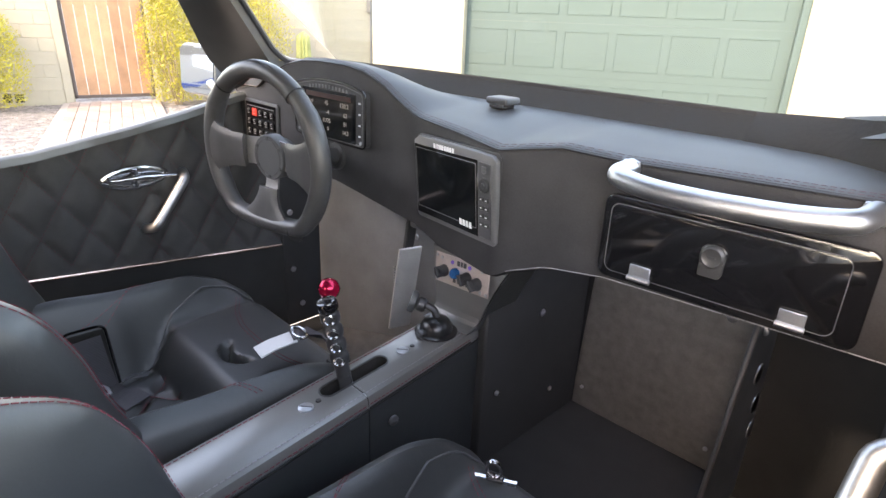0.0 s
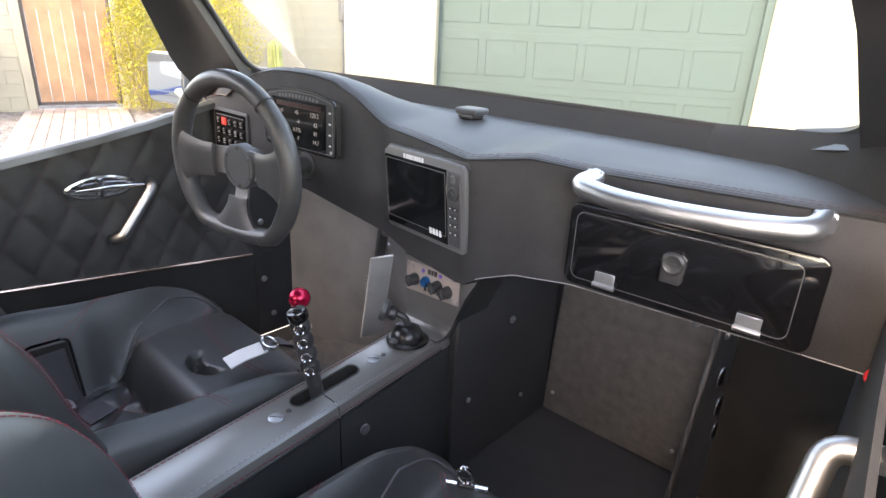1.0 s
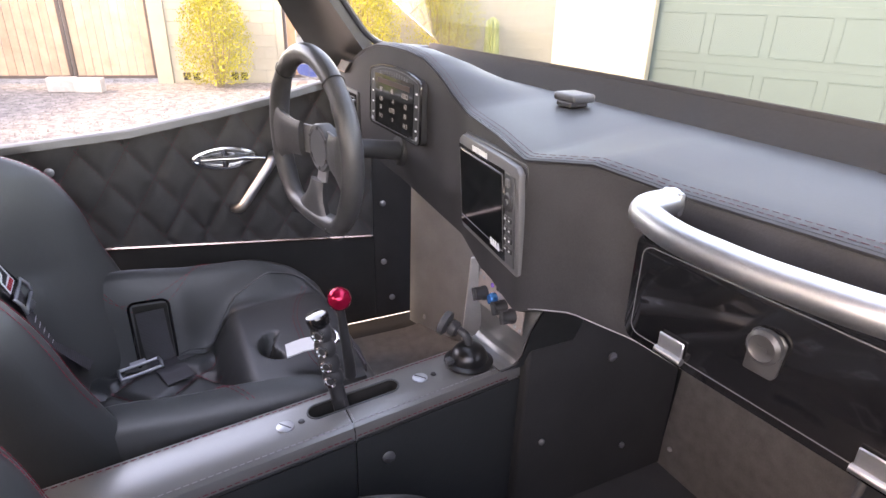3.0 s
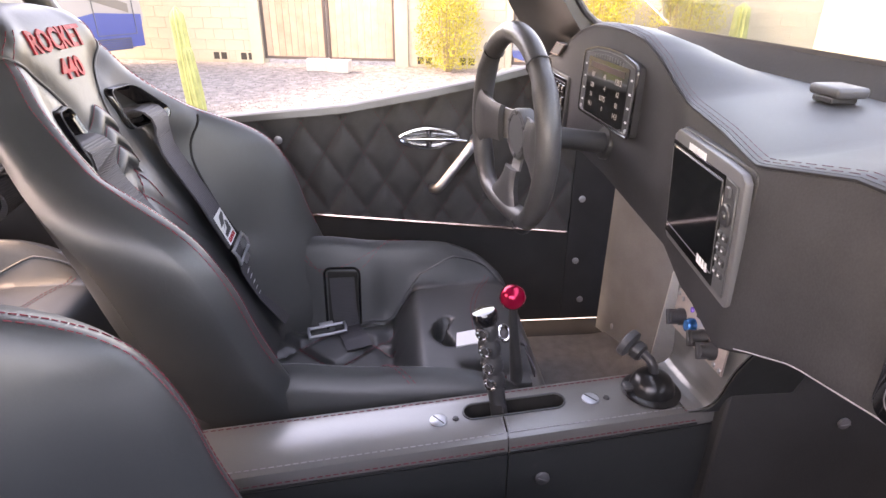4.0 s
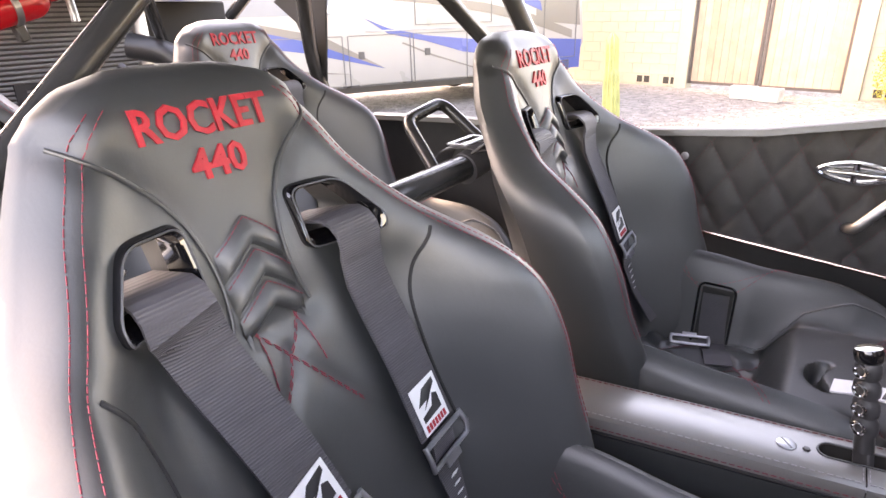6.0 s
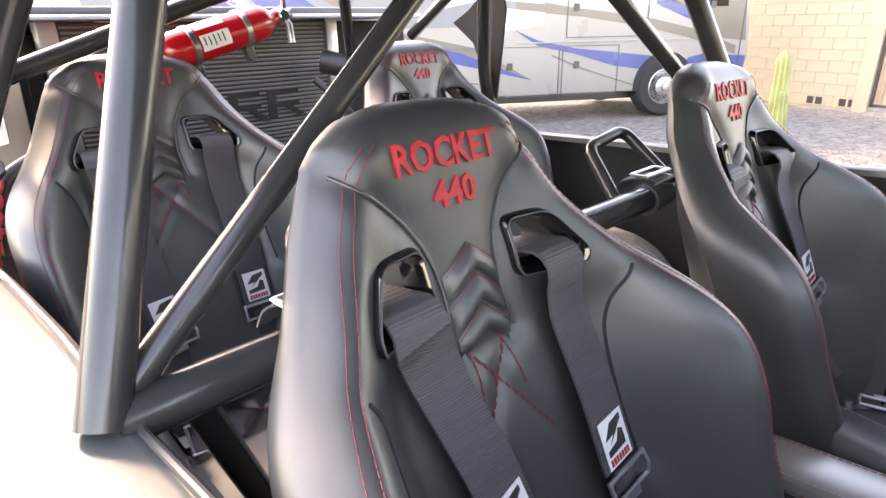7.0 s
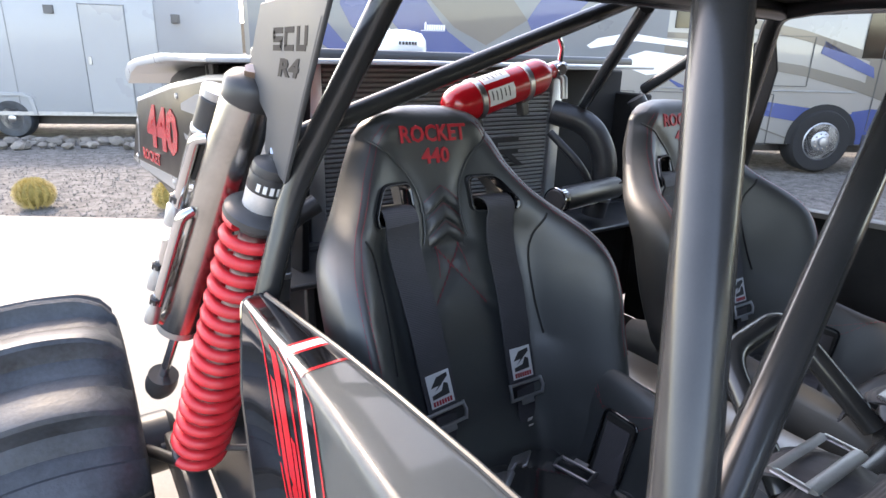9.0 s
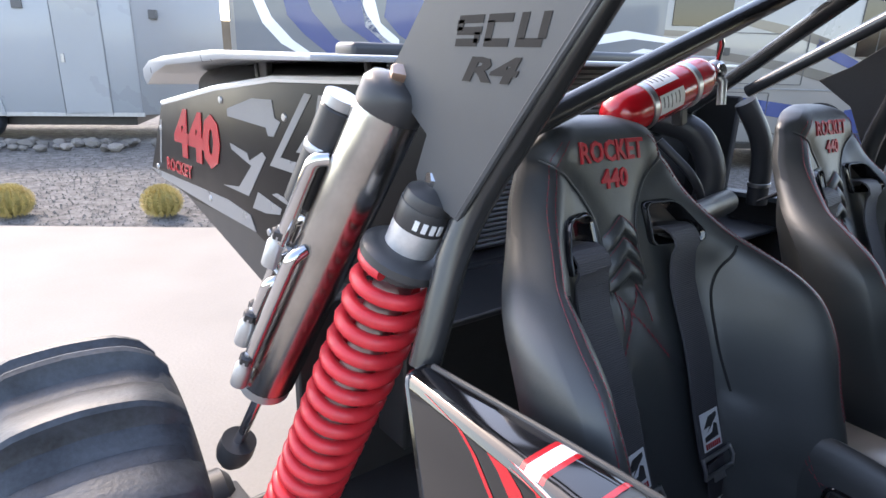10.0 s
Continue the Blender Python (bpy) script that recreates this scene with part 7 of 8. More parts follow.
# latch lying on the rear passenger seat
lt = thing("belt_latch", "bright steel lap belt latch lying on a rear seat cushion", "belt latch", at=(0.490, -0.478, 0.850))
lm = Matrix.Translation((0.490, -0.478, 0.872)) @ Matrix.Rotation(radians(35), 4, "Z") @ Matrix.Rotation(radians(38), 4, "X")
part("body", box(-0.030, 0.030, -0.021, 0.021, -0.006, 0.006, 0.003, 2, m=lm), ALU, lt)
part("lever", prism([(-0.026, -0.024), (0.026, -0.024), (0.022, 0.010), (0.010, 0.016), (-0.010, 0.016), (-0.022, 0.010)], "z", 0.008, 0.0105, 0.001, 1, m=lm), ALU, lt)
part("slot", box(-0.018, 0.018, -0.013, -0.008, 0.0104, 0.0110, 0, m=lm), BLACK, lt)
lm = lm @ pose(-0.044, 0.030, 0.006, 0, 0.3, 0.5)
part("tongue", prism([(-0.024, -0.020), (0.020, -0.020), (0.020, -0.006), (0.004, -0.004), (0.006, 0.012), (0.026, 0.016), (0.022, 0.026), (-0.024, 0.022)], "z", -0.002, 0.003, 0.001, 1, m=lm), ALU, lt)
part("strap", ribbon([Vector((0.510, -0.490, 0.870)), Vector((0.550, -0.500, 0.876)), Vector((0.590, -0.500, 0.900)), Vector((0.640, -0.490, 0.962))], 0.048, side=(0.3, 1, 0)), WEB, lt)

# ---- tail of the car ----


def gusset(f, lettered):
    poly = [(-0.800, 1.395), (-0.890, 1.420), (-0.897, 1.445), (-0.872, 1.500), (-0.955, 1.556), (-0.962, 1.585), (-0.865, 1.690), (-0.56, 1.70)]
    x = 0.752
    if not lettered:
        poly = [(-0.975, 1.565), (-0.900, 1.605), (-0.765, 1.715), (-0.735, 1.600), (-0.770, 1.318), (-0.830, 1.400), (-0.880, 1.500)]
    g = thing("gusset_plate", "dark grey laser-cut cage gusset plate", "gusset plate", at=(f(x), -0.8, 1.4))
    # The far plate is dull black, its lettered twin grey
    part("plate", prism(poly, "x", f(x) - 0.004, f(x) + 0.004, 0.002, 1), GUSSET if lettered else DULL_BLACK, g)
    if lettered:
        for k, strokes in enumerate((
            ((0, 0.026, 0.046, 0.009), (0, 0.013, 0.046, 0.009), (0, 0.0, 0.042, 0.009), (-0.002, 0.018, 0.012, 0.012), (0.034, 0.004, 0.010, 0.012)),
            ((0, 0.026, 0.042, 0.009), (0, 0.0, 0.042, 0.009), (0, 0.006, 0.012, 0.022)),
            ((0, 0.008, 0.012, 0.027), (0, 0.0, 0.040, 0.009), (0.032, 0.008, 0.012, 0.027)),
        )):
            for dy, dz, ww, hh in strokes:
                y, z = -0.812 + k * 0.054 + dy, 1.615 + dz
                sl = 0.28 * (dz + hh), 0.28 * dz
                # Raised dark strokes paint the shade of cut-out marks
                part("mark", prism([(y + sl[1], z), (y + ww + sl[1], z), (y + ww + sl[0], z + hh), (y + sl[0], z + hh)], "x", f(x) + 0.004, f(x) + 0.0046), HOLLOW_SHADE, g)
        b = words("R4", 0.048, 0.0004, 0.002, 0.3)
        b.transform(Matrix.Diagonal((1.75, 0.78, 1, 1)))
        b.transform(Matrix.Translation((f(x) + 0.0048, -0.750, 1.588)) @ Matrix.Rotation(radians(90), 4, "Z") @ Matrix.Rotation(radians(90), 4, "X"))
        part("lettering", b, HOLLOW_SHADE, g, "raised dark letters standing for the shade in cuts")
    if lettered:
        part("edge_weld", tube([(f(x), -0.80, 1.397), (f(x), -0.70, 1.53), (f(x), -0.60, 1.66)], 0.005, 6), GUSSET, g)


gusset(lambda x: x, True)
gusset(mir, False)

# spring-over shock and bypass shock on the right, both slanting out to the axle
cs = thing("coilover_shock", "coil-over shock with a bright red spring", "shock absorber", at=(0.80, -0.95, 1.0))
CA, CB = Vector((0.752, -0.862, 1.415)), Vector((0.905, -1.150, 0.645))
cm = aim(CA, CB)
CL = (CB - CA).length
part("reservoir_top", lathe([(0.014, -0.016), (0.026, -0.010), (0.036, -0.004), (0.038, 0.004), (0.038, 0.016)], cm, 24), BLACK, cs)
part("upper_body", lathe([(0.038, 0.012), (0.039, 0.03), (0.039, 0.09), (0.038, 0.095)], cm, 24), mat("pale_anodised", (0.55, 0.55, 0.56), 0.35, 0.6, bump=0.03), cs)
part("brand_band", lathe([(0.0392, 0.012), (0.0396, 0.013), (0.0396, 0.046), (0.0392, 0.047)], cm, 24), BLACK, cs)
for k in range(4):
    a = radians(200 + k * 18)
    part("brand_bar", box(-0.0035, 0.0035, -0.001, 0.001, 0.025, 0.040, 0, m=cm @ Matrix.Rotation(a, 4, "Z") @ pose(0, 0.0400, 0)), WHITE, cs)
part("collar", lathe([(0.040, 0.084), (0.062, 0.090), (0.069, 0.096), (0.070, 0.108), (0.064, 0.112), (0.046, 0.114), (0.046, 0.13), (0.04, 0.135)], cm, 28), BLACK, cs, "black spring collar")
part("damper_tube", lathe([(0.031, 0.10), (0.031, CL - 0.06)], cm, 20), STEEL, cs)
turns, c0, c1 = 17.0, 0.115, CL - 0.045
coil = [cm @ Vector((0.056 * math.cos(a), 0.056 * math.sin(a), c0 + (c1 - c0) * a / (2 * math.pi * turns))) for a in span(0, 2 * math.pi * turns, int(turns * 22))]
part("spring", tube(coil, 0.0125, 12), RED_SPRING, cs, "bright red coil spring")
part("lower_perch", lathe([(0.05, CL - 0.045), (0.058, CL - 0.04), (0.058, CL - 0.028), (0.03, CL - 0.01), (0.02, CL + 0.03), (0, CL + 0.03)], cm, 26), BLACK, cs)
part("upper_bolt", lathe([(0.013, -0.02), (0.015, -0.016), (0.015, -0.006), (0.011, 0.0)], aim((0.758, -0.862, 1.44), (0.80, -0.87, 1.445)), 6), CHROME, cs, "bright hexagonal bolt")
bp = thing("bypass_shock", "polished bypass shock with external tubes", "shock absorber", at=(0.85, -1.1, 1.1))
BA, BB = Vector((0.754, -0.958, 1.545)), Vector((0.9485, -1.288, 0.791))
bm_ = aim(BA, BB)
BL = (BB - BA).length
part("cap", lathe([(0.018, -0.03), (0.044, -0.022), (0.0525, -0.01), (0.0525, 0.02), (0.050, 0.03)], bm_, 28), BLACK, bp)
part("body", lathe([(0.051, 0.022), (0.052, 0.03), (0.052, 0.60), (0.049, 0.61)], bm_, 32), mat("polished_shock_body", (0.40, 0.385, 0.37), 0.22, 1.0, var=0.2, scale=14, bump=0.03, rvar=0.08), bp, "polished cylinder")
part("end_cap", lathe([(0.050, 0.60), (0.050, 0.625), (0.03, 0.635), (0.016, 0.64)], bm_, 28), ALU, bp)
part("rod", tube([bm_ @ Vector((0, 0, 0.63)), bm_ @ Vector((0, 0, BL + 0.03))], 0.011, 12), CHROME, bp)
part("bump_stop", lathe([(0.0, BL - 0.05), (0.036, BL - 0.05), (0.038, BL - 0.02), (0.034, BL + 0.0), (0.022, BL + 0.02), (0, BL + 0.03)], bm_, 22), BLACK, bp)
part("eye_bolt", lathe([(0.012, -0.025), (0.016, -0.018), (0.016, 0.018), (0.012, 0.025)], aim((0.745, -0.935, 1.575), (0.80, -0.955, 1.585)), 6), mat("copper_bolt", (0.6, 0.42, 0.33), 0.3, 1.0, bump=0), bp)
AX = (BB - BA).normalized()
LF = (Vector((0.92, -0.38, 0)) - AX * AX.dot(Vector((0.92, -0.38, 0)))).normalized()
TF = AX.cross(LF)
TF = TF if TF.y > 0 else -TF
for ang, a, b, r in ((-8, 0.13, 0.36, 0.0125), (38, 0.28, 0.59, 0.012), (-38, 0.26, 0.55, 0.0115), (12, 0.36, 0.52, 0.010)):
    u = LF * math.cos(radians(ang)) + TF * math.sin(radians(ang))

    def on_axis(k, d):
        return BA + AX * k + u * d

    part("bypass_tube", tube(fillet([on_axis(a, 0.050), on_axis(a + 0.012, 0.072), on_axis(b - 0.02, 0.072), on_axis(b, 0.050)], 0.020, 6), r, 12), CHROME, bp, "bright external bypass tube")
    part("valve", lathe([(0.016, 0), (0.016, 0.045), (0.012, 0.050), (0.012, 0.062), (0.006, 0.064), (0.006, 0.078), (0, 0.080)], aim(on_axis(b - 0.01, 0.074), on_axis(b - 0.09, 0.080)), 14), ALU, bp, "bypass valve body")
    part("valve_nut", lathe([(0.0135, 0), (0.0135, 0.014), (0.009, 0.016)], aim(on_axis(b - 0.066, 0.078), on_axis(b - 0.10, 0.081)), 6), BLACK, bp)
o0, o1 = BA + AX * 0.055 + LF * 0.058 - TF * 0.045, BA + AX * 0.24 + LF * 0.058 - TF * 0.045
part("reservoir", lathe([(0.0, 0), (0.024, 0.002), (0.029, 0.008), (0.029, 0.18), (0.024, 0.186), (0, 0.187)], aim(o0, o1), 24), BLACK, bp, "black remote reservoir")
part("reservoir_ring", lathe([(0.0292, 0.07), (0.0305, 0.072), (0.0305, 0.082), (0.0292, 0.084)], aim(o0, o1), 24), ALU, bp)
part("reservoir_cap", lathe([(0.0295, -0.002), (0.0295, 0.014), (0.026, 0.016), (0, 0.016)], aim(o0 - AX * 0.012, o1), 24), ALU, bp)
part("reservoir_hose", tube(fillet([o1, o1 + AX * 0.05, o1 + AX * 0.09 + LF * 0.01 + TF * 0.03, BA + AX * 0.30 + LF * 0.055], 0.04, 6), 0.010, 10), CHROME, bp)

# big rear tyre
TC = Vector((1.198, -1.53, 0.478))
tyre = thing("paddle_tyre", "large black rear paddle tyre with scooped lugs", "tyre", at=(TC.x, TC.y, 0))
wm = Matrix.Translation(TC) @ Matrix.Rotation(radians(90), 4, "Y")
RR = 0.435
prof = [(r, 1.05 * w) for r, w in ((0.20, -0.12), (0.27, -0.155), (0.34, -0.185), (0.395, -0.185), (0.422, -0.165), (RR, -0.12), (RR + 0.006, -0.05), (RR + 0.008, 0.0), (RR + 0.006, 0.05), (RR, 0.12), (0.422, 0.165), (0.395, 0.185), (0.34, 0.185), (0.27, 0.155), (0.20, 0.12))]
part("carcass", lathe(prof, wm, 72), RUBBER, tyre)
for k in range(15):
    a0 = 2 * math.pi * k / 15 + 2.775
    o = bmesh.new()
    rows = []
    for i, w in enumerate(span(-1, 1, 14)):
        z = w * 0.188
        base = along([(0, RR + 0.006), (0.6, RR + 0.002), (0.85, RR - 0.012), (1.0, RR - 0.040)], abs(w))
        lean = 0.05 * (1 - w * w)
        row = []
        for da, h in ((0.25, -0.006), (0.22, 0.006), (0.145, 0.014), (0.135, 0.024), (0.06, 0.040), (0.01, 0.053), (-0.02, 0.057), (-0.042, 0.050), (-0.055, 0.030), (-0.085, 0.010), (-0.18, 0.003), (-0.24, -0.006)):
            a = a0 + da + lean
            r = base + h * (0.55 + 0.45 * (1 - abs(w) ** 3))
            row.append(o.verts.new((r * math.cos(a), r * math.sin(a), z)))
        rows.append(row)
    for a, b in zip(rows, rows[1:]):
        for j in range(11):
            o.faces.new((a[j], a[j + 1], b[j + 1], b[j]))
    o.transform(wm)
    part("paddle", o, RUBBER, tyre, "scooped rubber lug")
part("rim", lathe([(0.205, -0.125), (0.215, -0.13), (0.20, -0.11), (0.19, -0.06), (0.10, -0.02), (0.06, -0.03), (0, -0.03)], wm, 40), BLACK, tyre)

# suspension arms
sp = thing("rear_suspension", "black welded trailing arm and links", "suspension arm", at=(0.9, -1.2, 0.5))
part("trailing_arm", prism([(-0.30, 0.50), (-0.75, 0.56), (-1.15, 0.62), (-1.55, 0.52), (-1.55, 0.42), (-1.1, 0.45), (-0.7, 0.44), (-0.30, 0.42)], "x", 0.88, 0.94, 0.01, 2), BLACK, sp)
for y, r in ((-0.55, 0.030), (-0.70, 0.028), (-0.85, 0.026)):
    part("arm_hole", lathe([(r, -0.003), (r + 0.004, 0.002), (r, 0.004), (r - 0.004, 0.0), (0, -0.002)], aim((0.94, y, 0.50), (1.0, y, 0.50)), 20), STEEL, sp, "dimpled hole with a bright edge")
for a, b, r in (((0.92, -1.25, 0.56), (0.45, -1.05, 0.62), 0.018), ((0.95, -1.45, 0.50), (0.35, -1.40, 0.55), 0.020), ((0.90, -1.18, 0.60), (1.02, -1.55, 0.48), 0.016), ((0.93, -1.20, 0.66), (0.75, -0.95, 0.75), 0.008)):
    part("link", tube([a, b], r, 12), BLACK, sp)
part("axle_hub", lathe([(0.07, -0.02), (0.09, 0.0), (0.09, 0.10), (0.05, 0.12)], aim((0.92, -1.53, 0.478), (1.1, -1.53, 0.478)), 24), BLACK, sp)

# rear side cover with graphics, standing on a slanted plane, and the wing over it
FM = Matrix(((-0.118, 0, 0.993, 0.80), (0.993, 0, 0.118, -2.66), (0, 1, 0, 0), (0, 0, 0, 1)))
fe = thing("rear_side_cover", "black rear side cover with grey and red graphics", "body panel", at=(0.70, -1.8, 1.1))
fp = [(0.19, 1.412), (-0.01, 1.152), (0.23, 1.13), (0.41, 1.113), (0.82, 1.118), (0.92, 1.092), (1.3, 1.05), (1.55, 1.1), (1.6, 1.55), (1.43, 1.546), (1.01, 1.53), (0.66, 1.489)]
part("panel", prism(fp, "z", -0.02, 0.0, 0.004, 2, m=FM), COVER, fe)


def deco(pts, material=GREY_GRAPHIC, label=""):
    part("graphic", prism(pts, "z", 0, 0.0015, m=FM), material, fe, label)


deco([(0.74, 1.444), (0.9, 1.483), (1.01, 1.487), (1.02, 1.443), (1.05, 1.437), (1.01, 1.396), (0.98, 1.395), (0.97, 1.415), (0.74, 1.423)])
deco([(1.17, 1.513), (1.2, 1.511), (1.04, 1.348), (1.21, 1.346), (1.2, 1.317), (0.98, 1.319)])
deco([(1.23, 1.512), (1.33, 1.516), (1.28, 1.476), (1.25, 1.457), (1.22, 1.412), (1.17, 1.374), (1.12, 1.372), (1.21, 1.454)])
deco([(0.74, 1.348), (0.85, 1.333), (0.86, 1.314), (0.94, 1.348), (0.96, 1.336), (0.84, 1.211), (0.67, 1.214), (0.78, 1.227), (0.87, 1.301), (0.75, 1.331)])
deco([(0.9, 1.233), (1.03, 1.212), (1.02, 1.195), (0.94, 1.182), (0.86, 1.181)])
deco([(0.98, 1.242), (1.01, 1.251), (1.12, 1.235), (1.11, 1.222)])
deco([(1.24, 1.40), (1.42, 1.42), (1.40, 1.30), (1.30, 1.28), (1.28, 1.36)])
deco([(0.0, 1.165), (0.69, 1.172), (0.84, 1.156), (0.87, 1.112), (0.57, 1.121), (0.12, 1.142)])
deco([(0.11, 1.20), (0.125, 1.20), (0.18, 1.36), (0.165, 1.36)])
for text, sx, z, size in (("440", 0.475, 1.325, 0.165), ("ROCKET", 0.30, 1.207, 0.060)):
    b = words(text, size, 0.001, 0.008 if size > 0.1 else 0.002, 0.15)
    wd = max(v.co.x for v in b.verts) - min(v.co.x for v in b.verts)
    b.transform(FM @ Matrix.Translation((sx, z, 0.002)) @ Matrix.Diagonal(((0.38 if size > 0.1 else 0.24) / wd, 1.25 if size > 0.1 else 1, 1, 1)))
    part("lettering", b, RED_PAINT, fe, "red painted figures and letters")
for sx, z in ((0.70, 1.465), (1.07, 1.45), (0.16, 1.33), (0.08, 1.18), (0.56, 1.15), (0.95, 1.13)):
    part("fastener", lathe([(0.011, 0), (0.009, 0.004), (0, 0.005)], FM @ pose(sx, z, 0.0), 12), ALU, fe)
part("top_edge", tube([FM @ Vector(p) for p in ((0.19, 1.418, -0.008), (0.66, 1.495, -0.008), (1.01, 1.536, -0.008), (1.43, 1.552, -0.008), (1.6, 1.556, -0.008))], 0.010, 8), WHITE_PAINT, fe, "bright painted edge")
part("under_panel", prism([(0.1, 1.14), (0.82, 1.115), (1.5, 1.08), (1.5, 0.72), (1.05, 0.76), (0.86, 0.92)], "z", -0.06, -0.03, 0.006, 1, m=FM), BLACK, fe)
part("engine_cover", prism([(-0.50, 1.0), (-0.50, 1.50), (-0.42, 1.56), (0.58, 1.56), (0.66, 1.50), (0.66, 1.0)], "y", -2.45, -1.50, 0.03, 3), BLACK, fe)
wing = thing("rear_wing", "silver-white rear wing with a drooping leading edge", "spoiler", at=(CX, -1.8, 1.55))
wp = [(-2.645, 1.470), (-2.685, 1.495), (-2.68, 1.525), (-2.56, 1.556), (-2.34, 1.575), (-1.79, 1.600), (-1.18, 1.600), (-1.18, 1.588), (-1.67, 1.580), (-2.30, 1.548), (-2.50, 1.515), (-2.60, 1.480)]
part("blade", prism(wp, "x", -0.70, 0.785, 0.004, 2), WING, wing)
part("support", box(0.60, 0.62, -1.95, -1.85, 1.45, 1.58, 0.003, 1), BLACK, wing)
for y in (-1.25, -1.9):
    part("strut", tube([(0.62, y, 1.50), (0.62, y - 0.03, 1.585)], 0.008, 8), BLACK, wing)

# radiator with its louvred shroud
ra = thing("rear_radiator", "grey louvred radiator behind the rear seats", "radiator", at=(0, -1.36, 1.1))
part("core", box(-0.42, 0.47, -1.40, -1.365, 1.10, 1.585, 0.004, 1), PLASTIC, ra)
for k in range(34):
    z = 1.112 + k * 0.0138
    part("louvre", box(-0.40, 0.45, -1.367, -1.356, z, z + 0.0075, 0.0015, 1), LOUVRE, ra)
for x in (-0.435, 0.455):
    part("side_tank", box(x, x + 0.05, -1.405, -1.345, 1.09, 1.59, 0.008, 2), ALU, ra)
part("top_rail", box(-0.78, 0.62, -1.43, -1.34, 1.59, 1.625, 0.012, 3), BLACK, ra)
part("lower_tray", box(-0.78, 0.70, -1.45, -1.05, 1.08, 1.095, 0.004, 1), BLACK, ra)
for x, w in ((-0.02, 0.11), (-0.16, 0.12)):
    b = box(x, x + 0.03, -1.355, -1.350, 1.26, 1.36, 0, 1)
    box(x - w + 0.03, x, -1.355, -1.350, 1.345, 1.36, 0, 1, b)
    box(x - w + 0.03, x, -1.355, -1.350, 1.305, 1.32, 0, 1, b)
    prism([(x - w, 1.26), (x - w + 0.03, 1.26), (x - 0.02, 1.31), (x - 0.05, 1.31)], "y", -1.355, -1.350, 0, 1, b)
    part("mark", b, BLACK, ra, "dark painted mark")
dome = thing("antenna_dome", "small white antenna dome on the tail", "antenna", at=(0.14, -1.5, 1.62))
part("shell", lathe([(0.078, 0), (0.082, 0.008), (0.080, 0.035), (0.066, 0.055), (0.03, 0.064), (0, 0.066)], pose(0.13, -1.50, 1.623), 32), WHITE_PAINT, dome)
for i in range(6):
    part("name_bar", box(-0.0035, 0.0035, -0.083, -0.081, 0.020, 0.029, 0, m=pose(0.13, -1.50, 1.623, 0, 0, 150 + i * 7)), BLACK, dome)

# fire extinguisher on the cage
XA, XB = Vector((0.338, -0.868, 1.516)), Vector((0.108, -0.880, 1.575))
ex = thing("fire_extinguisher", "red fire extinguisher clamped under a cage tube", "fire extinguisher", at=XA)
xm = aim(XA, XB)
XL = (XB - XA).length
part("cylinder", lathe([(0, -0.042), (0.014, -0.040), (0.026, -0.034), (0.035, -0.024), (0.040, -0.012), (0.042, 0), (0.042, XL - 0.015), (0.0405, XL - 0.004), (0.036, XL + 0.008), (0.029, XL + 0.017), (0.022, XL + 0.023), (0.019, XL + 0.030), (0.019, XL + 0.045)], xm, 48), RED_PAINT, ex, "red painted cylinder")
part("valve", lathe([(0.017, XL + 0.040), (0.020, XL + 0.044), (0.020, XL + 0.066), (0.012, XL + 0.072), (0.012, XL + 0.088), (0, XL + 0.09)], xm, 14), ALU, ex)
vp = xm @ Vector((0, 0, XL + 0.058))
part("nozzle", tube([vp, vp + Vector((-0.01, 0.02, -0.02)), vp + Vector((-0.012, 0.024, -0.065))], 0.009, 10), ALU, ex)
part("lever", tube([vp + Vector((-0.01, 0, 0.01)), vp + Vector((-0.01, 0.005, 0.05)), vp + Vector((0.01, 0.005, 0.085))], 0.006, 8), CHROME, ex)
part("gauge", lathe([(0.014, 0), (0.014, 0.010), (0.012, 0.012), (0, 0.012)], aim(vp + Vector((0, 0.012, 0.0)), vp + Vector((0, 0.05, 0.01))), 18), CHROME, ex)
for z in (0.03, 0.17):
    part("clamp", lathe([(0.0432, z), (0.045, z + 0.001), (0.045, z + 0.014), (0.0432, z + 0.015)], xm, 32), STEEL, ex, "steel band clamp")
    part("clamp_block", box(-0.012, 0.012, -0.075, -0.040, z - 0.004, z + 0.018, 0.003, 1, m=xm @ Matrix.Rotation(radians(0), 4, "Z")), BLACK, ex)


def wrap(a0, a1, z0, z1, material, name, label=""):
    b = sheet(lambda a, z: xm @ Vector((0.0426 * math.cos(a), 0.0426 * math.sin(a), z)), span(a0, a1, 24), [z0, z1], 0)
    part(name, b, material, ex, label)


for q in (0.3, 1.5, 2.7):
    wrap(q, q + 0.85, 0.05, 0.125, WHITE, "paper_label", "white printed label")
    for i in range(5):
        b = sheet(lambda a, z: xm @ Vector((0.0430 * math.cos(a), 0.0430 * math.sin(a), z)), span(q + 0.10 + 0.03 * (i % 2), q + 0.55 + 0.06 * (i % 3), 12), [0.058 + i * 0.012, 0.0615 + i * 0.012], 0)
        part("print_bar", b, BLACK, ex)

